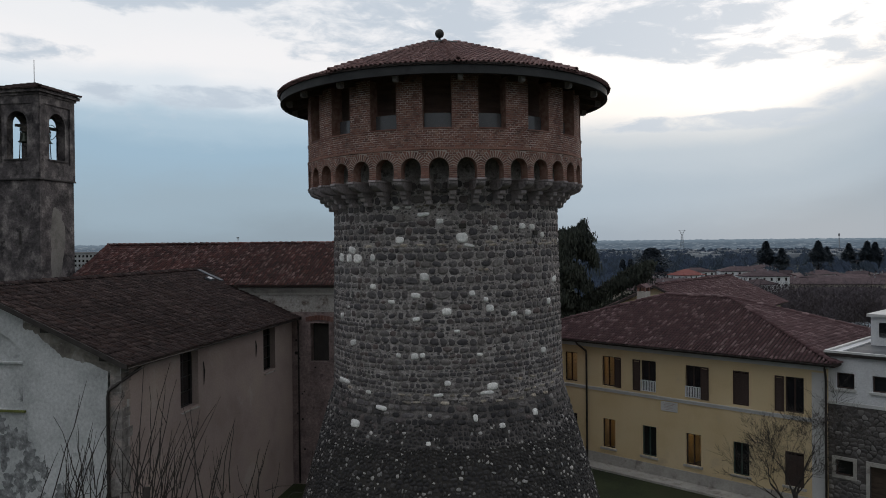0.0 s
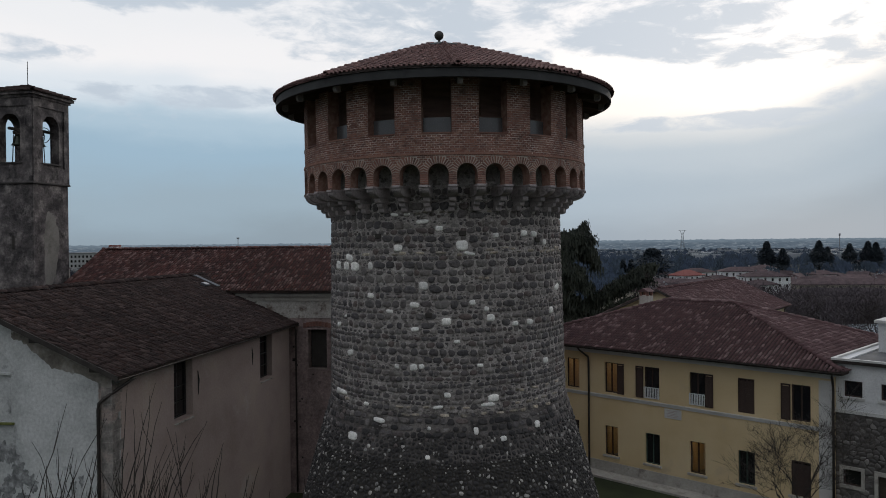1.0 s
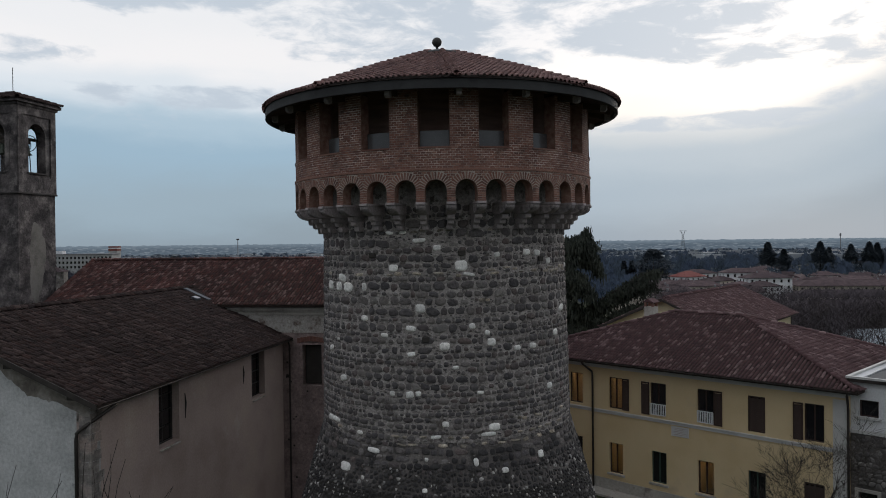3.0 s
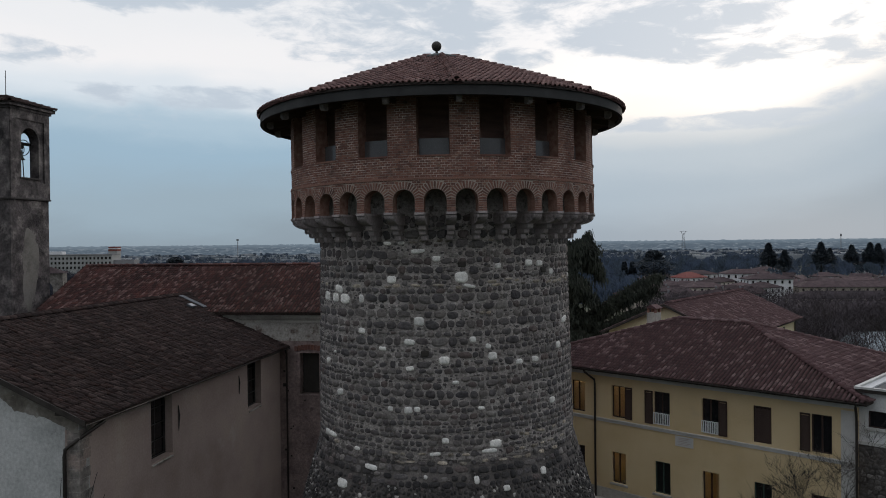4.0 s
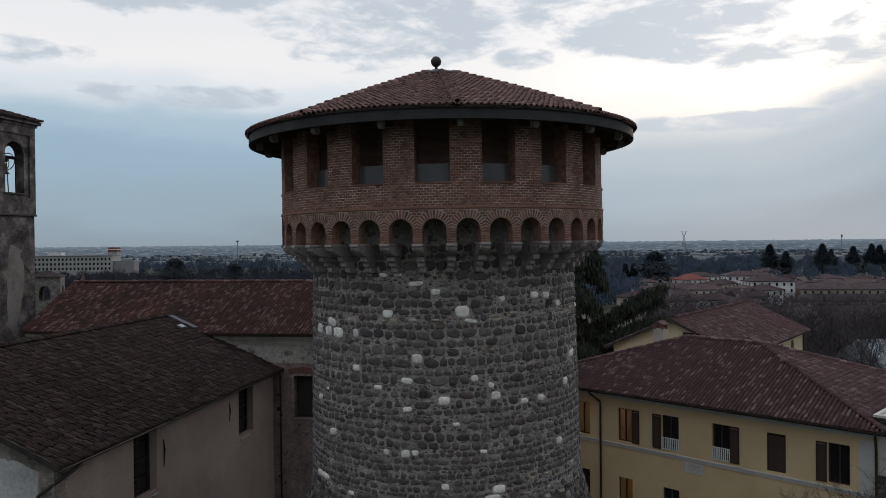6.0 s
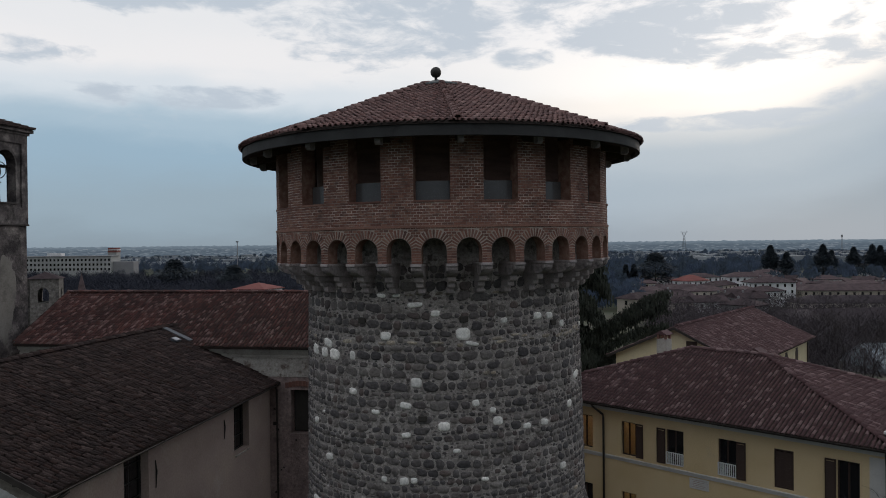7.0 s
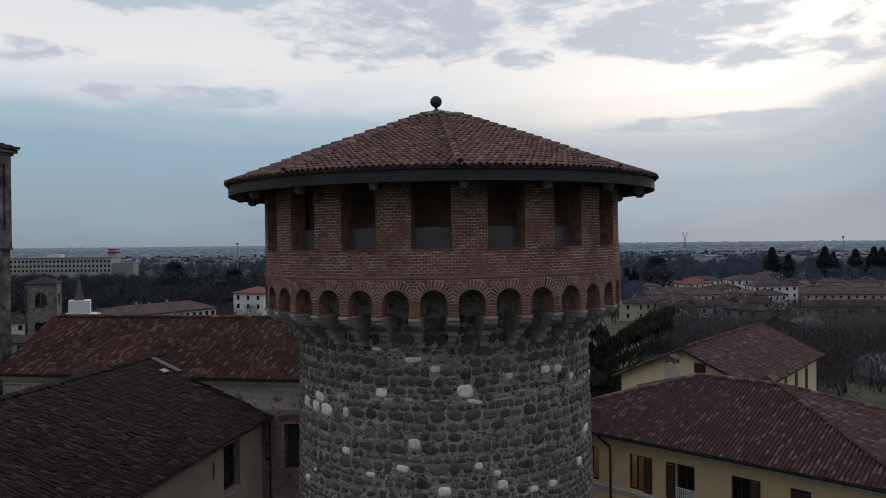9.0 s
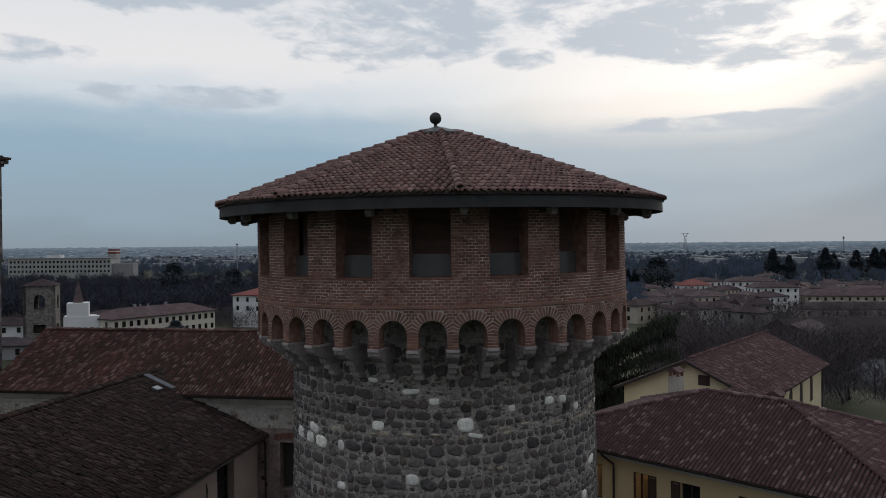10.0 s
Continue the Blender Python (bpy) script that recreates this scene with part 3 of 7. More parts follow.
PALE_LOWER = [(50.2, 9.17, 0.32, 0.22), (-0.6, 8.29, 0.23, 0.19), (19.5, 8.12, 0.43, 0.25), (17.0, 7.91, 0.5, 0.14), (-56.7, 8.07, 0.5, 0.17), (-62.0, 8.06, 0.45, 0.21), (-39.3, 7.84, 0.24, 0.13), (-31.2, 7.36, 0.48, 0.16), (-8.3, 7.2, 0.12, 0.12), (10.9, 7.09, 0.16, 0.25), (40.3, 7.05, 0.24, 0.24), (22.2, 6.77, 0.23, 0.18), (-44.6, 6.7, 0.49, 0.28), (-4.7, 7.88, 0.35, 0.12), (-8.6, 6.29, 0.16, 0.14)]


def build_shaft():
    zs = [-0.4 + 0.5 * i for i in range(17)] + [7.7 + 0.25 * i for i in range(35)]
    part("shaft", Geo().revolve([(shaft_radius(z) - 0.015, z) for z in zs if z > 7.4], 96), MORTAR, TOWER, "grey lime mortar between the stones", smooth=True)
    # mortar darkens in two steps towards the foot
    part("base_shoulder", Geo().revolve([(shaft_radius(z) - 0.015, z) for z in zs if 6.0 < z < 7.8], 96), MID_MORTAR, TOWER, "mid-dark mortar at the top of the base", smooth=True)
    part("battered_base", Geo().revolve([(shaft_radius(z) - 0.015, z) for z in zs if z < 6.2], 96), DARK_MORTAR, TOWER, "dark mortar of the sloping base", smooth=True)
    rnd = random.Random(11)
    wl = PALE_UPPER + PALE_MIDDLE + PALE_LOWER
    pools = {k: ([], []) for k in ("cobbling", "base_cobbling", "base_pebbling", "sliver_bed")}
    R, near = 4.55, 0
    k57 = R * math.pi / 180

    def lay(name, vv, material, pool, own):
        ff = cobble_faces(len(vv) // 3)
        if own:
            part(name, Geo().add(vv, ff), material, TOWER, smooth=True)
        else:
            V, F = pools[pool]
            b = len(V)
            V.extend(p[:] for p in vv)
            F.extend(tuple(b + q for q in f) for f in ff)

    def lump(a, zc, w, h, high, square, rough, n=12):
        """One stone in the face of the shaft: an uneven rounded outline that swells to a flattish front."""
        tilt, ph = rnd.gauss(0, 0.10), rnd.uniform(0, 6.3)
        rim = []
        for i in range(n):
            t = 2 * math.pi * i / n
            c, q = math.cos(t), math.sin(t)
            e = (abs(c) ** square + abs(q) ** square) ** (-1 / square)
            e *= 1 + rough * (0.6 * math.sin(2 * t + ph) + 0.5 * math.sin(3 * t + 2 * ph)) + rnd.gauss(0, rough * 0.4)
            x, y = c * e * w / 2, q * e * h / 2
            rim.append((x - tilt * y, y + tilt * x))
        out = []
        for sc, hh in ((1.0, 0.0), (0.88, 0.74), (0.55, 1.0)):
            for x, y in rim:
                bump = rnd.gauss(0, 0.003) if hh else 0.0
                out.append(ang(a + x * sc / k57, shaft_radius(zc + y * sc) - 0.032 + (high + 0.018) * hh + bump, zc + y * sc))
        return out
    for a, z, w, h in wl:
        lay("pale_stone", lump(a, z, w, h, rnd.uniform(0.03, 0.045), 7.0, 0.045), PALE, "", True)
    taken = [(a * k57, z, w / 2, h / 2) for a, z, w, h in wl]

    def free(u, z, hw, hh):
        return not any(abs(u - s[0]) < s[2] + hw + 0.008 and abs(z - s[1]) < s[3] + hh + 0.004 for s in taken)
    # flat tan levelling stones in broken courses
    for zb, a0, a1, keep in ((13.10, -75, 75, 0.62), (13.20, 8, 75, 0.75), (14.50, -45, 20, 0.35), (7.86, -60, 60, 0.6), (7.62, -30, 60, 0.45), (8.30, 20, 62, 0.5), (12.22, 10, 34, 0.5)):
        a = a0
        while a < a1:
            w, h = rnd.uniform(0.16, 0.42), rnd.uniform(0.06, 0.12)
            z = zb + rnd.gauss(0, 0.02)
            if rnd.random() < keep and free(a * k57, z, w / 2, h / 2):
                lay("bedding_stone", lump(a, z, w, h, rnd.uniform(0.015, 0.03), 5.0, 0.05), TANSTONE, "", True)
                taken.append((a * k57, z, w / 2, h / 2))
            a += math.degrees((w + 0.03) / R)
    # courses of round dark river stones in thick mortar, with thin levelling slips between, and small stones in the gaps
    shelf = {}

    def book(u, z, hw, hh):
        for gu in range(int((u - hw) // 0.3), int((u + hw) // 0.3) + 1):
            for gz in range(int((z - hh) // 0.3), int((z + hh) // 0.3) + 1):
                shelf.setdefault((gu, gz), []).append((u, z, hw, hh))

    def clear(u, z, hw, hh, gap=0.004):
        for gu in range(int((u - hw) // 0.3), int((u + hw) // 0.3) + 1):
            for gz in range(int((z - hh) // 0.3), int((z + hh) // 0.3) + 1):
                if any(abs(u - q[0]) < q[2] + hw + gap and abs(z - q[1]) < q[3] + hh + gap for q in shelf.get((gu, gz), ())):
                    return False
        return True
    for q in taken:
        book(*q)
    z = 6.85
    while z < 15.30:
        h = rnd.choice((rnd.uniform(0.14, 0.18), rnd.uniform(0.17, 0.22), rnd.uniform(0.19, 0.24), rnd.uniform(0.22, 0.27))) * (0.90 + 0.30 * min(1.0, max(0.0, (z - 8.5) / 4)))
        ph, a = rnd.uniform(0, 6.3), rnd.uniform(-180, -178)
        slip = rnd.random() < 0.5
        while a < 180:
            back = 2.2 if abs(a) > 105 else 1.0
            w = back * h * rnd.choice((rnd.uniform(0.8, 1.2), rnd.uniform(1.1, 1.6), rnd.uniform(1.4, 2.1)))
            am = a + math.degrees(w / 2 / R)
            zc = z + h / 2 + 0.035 * math.sin(radians(am * 3) + ph) + rnd.gauss(0, 0.05 * h)
            k = rnd.uniform(0.50, 0.75) if rnd.random() < 0.08 else 1.0
            sw, sh = k * w * rnd.uniform(0.88, 1.0), k * h * rnd.uniform(0.80, 1.04)
            for shrink in (1.0, 0.75, 0.55):
                if clear(am * k57, zc, sw * shrink * 0.46, sh * shrink * 0.46):
                    sw, sh = sw * shrink, sh * shrink
                    book(am * k57, zc, sw * 0.46, sh * 0.46)
                    low = rnd.random() > (zc - 6.8) / 1.1
                    own = not low and near < 260 and abs(am) < 38 and 11.2 < zc < 14.5
                    near += own
                    lay("stone", lump(am, zc, sw, sh, rnd.uniform(0.012, 0.042), rnd.choice((2.2, 2.6, 3.2, 4.2, 6.0)), 0.115), COBBLE, "base_cobbling" if low else "cobbling", own)
                    break
            if slip and abs(a) < 95 and rnd.random() < 0.4:
                zs = z - 0.016 + 0.035 * math.sin(radians(am * 3) + ph)
                sw = rnd.uniform(0.08, 0.26)
                if clear(am * k57, zs, sw / 2, 0.012, 0.0):
                    lay("sliver", lump(am, zs, sw, rnd.uniform(0.022, 0.05), rnd.uniform(0.006, 0.022), 3.5, 0.10, 8), COBBLE, "sliver_bed", False)
                    book(am * k57, zs, sw / 2, 0.014)
            a += math.degrees(w / R)
        z += h + (0.032 if slip else 0.006)
    for i in range(14000):
        am, zc, sw = rnd.uniform(-95, 95), rnd.uniform(6.9, 15.3), rnd.uniform(0.05, 0.16)
        sh = sw * rnd.uniform(0.35, 0.9)
        if clear(am * k57, zc, sw * 0.45, sh * 0.45, 0.002):
            book(am * k57, zc, sw * 0.45, sh * 0.45)
            lay("sliver", lump(am, zc, sw, sh, rnd.uniform(0.004, 0.03), 2.8, 0.12, 8), COBBLE, "sliver_bed", False)
    # the dark base: a tight mix of small cobbles and pebbles
    R2 = 5.6
    k2 = R2 * math.pi / 180
    seeds, kind = [], []
    z = -0.35
    while z < 7.0:
        h, a = rnd.uniform(0.09, 0.17), rnd.uniform(-180, -178)
        while a < 180:
            w = (2.2 if abs(a) > 105 else 1.0) * h * rnd.choice((rnd.uniform(0.5, 0.9), rnd.uniform(0.9, 1.5), rnd.uniform(1.3, 2.2)))
            u, zc = (a + math.degrees(w / 2 / R2)) * k2, z + h / 2 + rnd.gauss(0, 0.30 * h)
            if zc < 6.9 and not any(abs(a - q[0]) * k57 < q[2] * 0.6 + 0.06 and abs(zc - q[1]) < q[3] * 0.6 + 0.05 for q in wl if q[1] < 7.4):
                seeds.append((u, zc, max(0.05, w * 0.62), max(0.045, h * 0.66)))
                kind.append("pebble" if rnd.random() < 0.17 else "stone")
            a += math.degrees(w / R2)
        z += h
    for (u, zc, lu, lz), kd, poly in zip(seeds, kind, stone_cells(seeds)):
        rings = cobble(poly, rnd.uniform(0.006, 0.024), rnd, 1)
        if not rings:
            continue
        high, shrink = rnd.uniform(0.015, 0.055), rnd.uniform(0.55, 1.0) if kd == "pebble" else 1.0
        vv = [ang((u + du * shrink) / k2, shaft_radius(zc + dz * shrink) - 0.035 + (high + 0.02) * q, zc + dz * shrink) for ring in rings for du, dz, q in ring]
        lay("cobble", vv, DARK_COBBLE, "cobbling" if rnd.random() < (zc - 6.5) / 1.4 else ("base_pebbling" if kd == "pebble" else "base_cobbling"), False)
    for a, zz in ((7.2, 13.76), (-31.5, 13.72), (46, 13.5), (-8, 11.0)):
        m = Matrix.Translation(ang(a, shaft_radius(zz) - 0.05, zz)) @ Matrix.Rotation(radians(a), 4, "Z")
        # no recess is cut: a solid dark block paints the hole's shade
        part("putlog_hole", Geo().box(-0.12, 0.12, -0.105, 0.05, -0.085, 0.085, 0.02), DARK_ROOM, TOWER, m=m)
    for name, material in (("cobbling", COBBLE), ("sliver_bed", COBBLE), ("base_cobbling", DARK_COBBLE), ("base_pebbling", PEBBLE)):
        joined(name, *pools[name], material, TOWER, True)


def build_corbels():
    def tier(r, z0, z1, w, round_=0.0, foot=0.0):
        """A stone set radially into the wall, its lower front edge rounded off."""
        prof = [(4.3, z1), (4.3, z0)]
        if round_:
            prof += [(r - round_ * (1 - math.sin(radians(t))), z1 - foot - (z1 - foot - z0) * math.cos(radians(t))) for t in (0, 20, 40, 60, 78, 90)]
        else:
            prof += [(r - 0.05, z0), (r - 0.008, z0 + 0.035)]
        prof += [(r, z1 - 0.012), (r - 0.012, z1)]
        n = len(prof)
        return Geo().add([(-w, -a, z) for a, z in prof] + [(w, -a, z) for a, z in prof],
                         [tuple(range(n)), tuple(range(2 * n - 1, n - 1, -1))] + [(i + n, (i + 1) % n + n, (i + 1) % n, i) for i in range(n)])
    big = tier(5.45, 14.99, 15.275, 0.155, 0.52, 0.05).mesh("corbel", CORBEL)
    steps = [tier(r, z0, z1, w).mesh("corbel_step", CORBEL) for r, z0, z1, w in ((5.04, 14.83, 14.986, 0.115), (4.88, 14.68, 14.826, 0.10), (4.72, 14.50, 14.676, 0.105))]
    slab = Geo().box(-0.165, 0.165, -5.51, -4.5, 15.279, 15.36, 0.012).mesh("impost", CORBEL)
    rnd = random.Random(4)
    for k in range(36):
        m = pose(0, 0, rnd.uniform(-0.012, 0.012), 0, 0, 2.67 + 10 * k)
        c = part("corbel", big, CORBEL, TOWER, "weathered grey stone bracket with a rounded end", m)
        part("impost", slab, CORBEL, c)
        for st in steps:
            part("corbel_step", st, CORBEL, c, m=pose(rnd.gauss(0, 0.012), rnd.gauss(0, 0.02), 0))


def build_arches():
    """Thirty-six little brick arches: two rings of face geometry with the real void between them, and their bricks."""
    half = 0.345                                   # inner half width
    zc = Z_SPRING + 0.345                          # centre of the half circle
    g = Geo()
    seg = 10
    for k in range(36):
        a0 = 2.67 + 10 * k
        mid = a0 + 5
        pts = [(half, Z_SPRING)] + [(half * math.cos(math.pi * i / seg), zc + half * math.sin(math.pi * i / seg)) for i in range(seg + 1)] + [(-half, Z_SPRING)]
        e = radians(5) * R_DRUM
        top = [(e, Z_SPRING)] + [(e * (1 - 2 * i / seg), Z_STRING) for i in range(seg + 1)] + [(-e, Z_SPRING)]
        v = []
        for (s, z), (s2, z2) in zip(pts, top):
            for r in (R_DRUM + 0.02, R_DRUM - 0.36):
                v.append(ang(mid + math.degrees(s / R_DRUM), r, z))
                v.append(ang(mid + math.degrees(s2 / R_DRUM), r, z2))
        n = len(pts)
        f = []
        for i in range(n - 1):
            b, c = 4 * i, 4 * i + 4
            f += [(b, c, c + 1, b + 1), (b + 2, b + 3, c + 3, c + 2), (b, b + 2, c + 2, c)]
        g.add(v, f)
    arc = part("arcade", g, BRICK_INFILL, TOWER, "brick arcade on stone brackets", weld=True)
    arc.data.materials.append(ARCH_JOINT)
    for q in arc.data.polygons:
        if q.normal.dot(Vector((q.center.x, q.center.y, 0)).normalized()) > 0.5:
            q.material_index = 1
    # the bricks of the arches
    rnd = random.Random(8)
    V, F, near = [], [], 0
    for k in range(36):
        mid = (2.67 + 10 * k + 5 + 180) % 360 - 180
        cells = []
        nb = 17
        for i in range(nb):
            t0, t1 = math.pi * (i + 0.20 + rnd.uniform(-0.06, 0.06)) / nb, math.pi * (i + 0.80 + rnd.uniform(-0.06, 0.06)) / nb
            cells.append([(0.352 * math.cos(t0), zc + 0.352 * math.sin(t0)), (0.57 * math.cos(t0), zc + 0.57 * math.sin(t0)),
                          (0.57 * math.cos(t1), zc + 0.57 * math.sin(t1)), (0.352 * math.cos(t1), zc + 0.352 * math.sin(t1))])
        for s in (1, -1):
            for j in range(5):
                z0 = Z_SPRING + 0.07 * j + 0.006
                q = [(0.348, z0), (0.478, z0), (0.478, z0 + 0.057), (0.348, z0 + 0.057)]
                cells.append([(s * x, z) for x, z in (q if s > 0 else [q[1], q[0], q[3], q[2]])])
        zz, odd = zc, 0
        while zz < Z_STRING - 0.03:
            for i in range(8):
                xa = -0.476 + 0.136 * i - 0.068 * odd
                q = [(max(-0.474, xa), zz), (min(0.474, xa + 0.120), zz), (min(0.474, xa + 0.120), min(zz + 0.058, Z_STRING - 0.01)), (max(-0.474, xa), min(zz + 0.058, Z_STRING - 0.01))]
                if q[1][0] - q[0][0] > 0.03 and math.hypot((q[0][0] + q[1][0]) / 2, (q[0][1] + q[2][1]) / 2 - zc) > 0.585:
                    cells.append(q)
            zz, odd = zz + 0.074, 1 - odd
        for q in cells:
            if abs(sum(p[0] for p in q) / 4) > 0.40 and sum(p[1] for p in q) / 4 > zc - 0.05:
                q = [(max(-0.476, min(0.476, x)), z) for x, z in q]
            if max(p[0] for p in q) - min(p[0] for p in q) < 0.02 or max(p[1] for p in q) > Z_STRING + 0.06:
                q = [(x, min(z, Z_STRING - 0.004)) for x, z in q]
            dr = rnd.uniform(0.003, 0.009)
            vv = [ang(mid + math.degrees(x / R_DRUM), R_DRUM + 0.02 + e, z) for e in (dr, -0.05) for x, z in q]
            ff = [(0, 1, 2, 3), (0, 4, 5, 1), (1, 5, 6, 2), (2, 6, 7, 3), (3, 7, 4, 0)]
            if abs(mid) < 56 and near < 285:
                near += 1
                part("arch_brick", Geo().add(vv, ff), BRICK, TOWER)
            else:
                b = len(V)
                V.extend(p[:] for p in vv)
                F.extend(tuple(b + i for i in f) for f in ff)
    joined("arch_brickwork", V, F, BRICK, TOWER)
    # wall behind the arches and the floor over the gap
    part("gallery_floor", Geo().revolve([(4.3, Z_STRING - 0.02), (R_DRUM - 0.05, Z_STRING - 0.02), (R_DRUM - 0.05, Z_STRING + 0.25), (0.02, Z_STRING + 0.25)], 72), JOINT, TOWER)


OPEN = [(-7.9 + 20 * k, 2.6 + 20 * k) for k in range(18)]


def in_open(a):
    return any(abs((a - (o0 + o1) / 2 + 180) % 360 - 180) < (o1 - o0) / 2 for o0, o1 in OPEN)


def build_drum():
    g = Geo()
    ro, ri, z0, z1 = R_DRUM, R_DRUM - 0.45, Z_STRING, Z_HEAD
    g.revolve([(ri, z0), (ro, z0), (ro, Z_SILL), (ri, Z_SILL), (ri, z0)], 108)
    piers = []
    for o0, o1 in OPEN:
        b0, b1, n = o1, o0 + 20, 4
        v = []
        for i in range(n + 1):
            a = b0 + (b1 - b0) * i / n
            v += [ang(a, ro, Z_SILL), ang(a, ro, z1), ang(a, ri, z1), ang(a, ri, Z_SILL)]
        f = [(4 * i, 4 * i + 4, 4 * i + 5, 4 * i + 1) for i in range(n)] + [(4 * i + 3, 4 * i + 2, 4 * i + 6, 4 * i + 7) for i in range(n)] + [(0, 1, 2, 3), (4 * n + 3, 4 * n + 2, 4 * n + 1, 4 * n)]
        piers.append(Geo().add(v, f))
    drum = part("drum", g, JOINT, TOWER, "red brick drum with square openings")
    for p in piers:
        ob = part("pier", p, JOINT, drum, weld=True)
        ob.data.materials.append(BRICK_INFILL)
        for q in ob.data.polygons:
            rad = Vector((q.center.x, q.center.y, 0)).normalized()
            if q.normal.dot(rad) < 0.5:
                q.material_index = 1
    # bricks
    rnd = random.Random(21)
    V, F, near = [], [], 0
    row, L = 0.074, 0.165
    nb = int(2 * math.pi * R_DRUM / L)
    z, j = Z_STRING + 0.07, 0
    while z < Z_HEAD - 0.02:
        for i in range(nb):
            a0 = 360.0 / nb * (i + (0.5 if j % 2 else 0.0))
            a1 = a0 + 360.0 / nb - math.degrees(rnd.uniform(0.010, 0.022) / R_DRUM)
            a0 += math.degrees(rnd.uniform(-0.006, 0.006) / R_DRUM)
            spans = [(a0, a1)]
            if z > Z_SILL - 0.03:
                spans = []
                n = 8
                cur = None
                for q in range(n):
                    c = a0 + (a1 - a0) * (q + 0.5) / n
                    if not in_open(c):
                        cur = (cur[0] if cur else a0 + (a1 - a0) * q / n, a0 + (a1 - a0) * (q + 1) / n)
                    elif cur:
                        spans.append(cur)
                        cur = None
                if cur:
                    spans.append(cur)
            for s0, s1 in spans:
                if s1 - s0 < 0.35:
                    continue
                dr = rnd.uniform(0.002, 0.007)
                e, bh = rnd.uniform(-0.005, 0.005), rnd.uniform(0.052, 0.062)
                vv = [ang(a, R_DRUM + r, zz) for r in (dr, -0.02) for a, zz in ((s0, z + e), (s1, z + e), (s1, z + bh + e), (s0, z + bh + e))]
                ff = [(0, 1, 2, 3), (0, 4, 5, 1), (1, 5, 6, 2), (2, 6, 7, 3), (3, 7, 4, 0)]
                ac = ((s0 + s1) / 2 + 180) % 360 - 180
                if near < 290 and 2.6 < ac < 33 and Z_SILL - 0.6 < z:
                    near += 1
                    part("brick", Geo().add(vv, ff), BRICK, drum)
                else:
                    b = len(V)
                    V.extend(p[:] for p in vv)
                    F.extend(tuple(b + q for q in f) for f in ff)
        z += row
        j += 1
    joined("brickwork", V, F, BRICK, drum)
    part("string_course", Geo().revolve([(R_DRUM, Z_STRING - 0.005), (R_DRUM + 0.045, Z_STRING - 0.005), (R_DRUM + 0.045, Z_STRING + 0.06), (R_DRUM, Z_STRING + 0.06)], 108), BRICK, drum)
    for o0, o1 in OPEN:
        g = Geo()
        g.revolve([(R_DRUM - 0.40, Z_SILL + 0.005), (R_DRUM - 0.36, Z_SILL + 0.005), (R_DRUM - 0.36, Z_SILL + 0.54), (R_DRUM - 0.40, Z_SILL + 0.54), (R_DRUM - 0.40, Z_SILL + 0.005)], 5, o0, o1)
        part("parapet_panel", g, PANEL, drum, "grey translucent panel")
        part("sill", Geo().revolve([(R_DRUM - 0.3, Z_SILL + 0.003), (R_DRUM + 0.03, Z_SILL + 0.003), (R_DRUM + 0.03, Z_SILL - 0.05), (R_DRUM, Z_SILL - 0.05)], 5, o0, o1), BRICK, drum)
    part("inner_core", Geo().revolve([(4.15, Z_STRING + 0.25), (4.15, 19.5)], 40), INNER, TOWER, "dark boarded inner core")


def roof_point(al, r):
    """Height of the roof at a bearing al from a facet's middle and a radius: the eave is a level circle, the facets meet in hips."""
    u, d = r * math.sin(radians(al)), r * math.cos(radians(al))
    return Z_EAVE + ROOF_SLOPE * (math.sqrt(max(0.0, R_EAVE ** 2 - u * u)) - d)


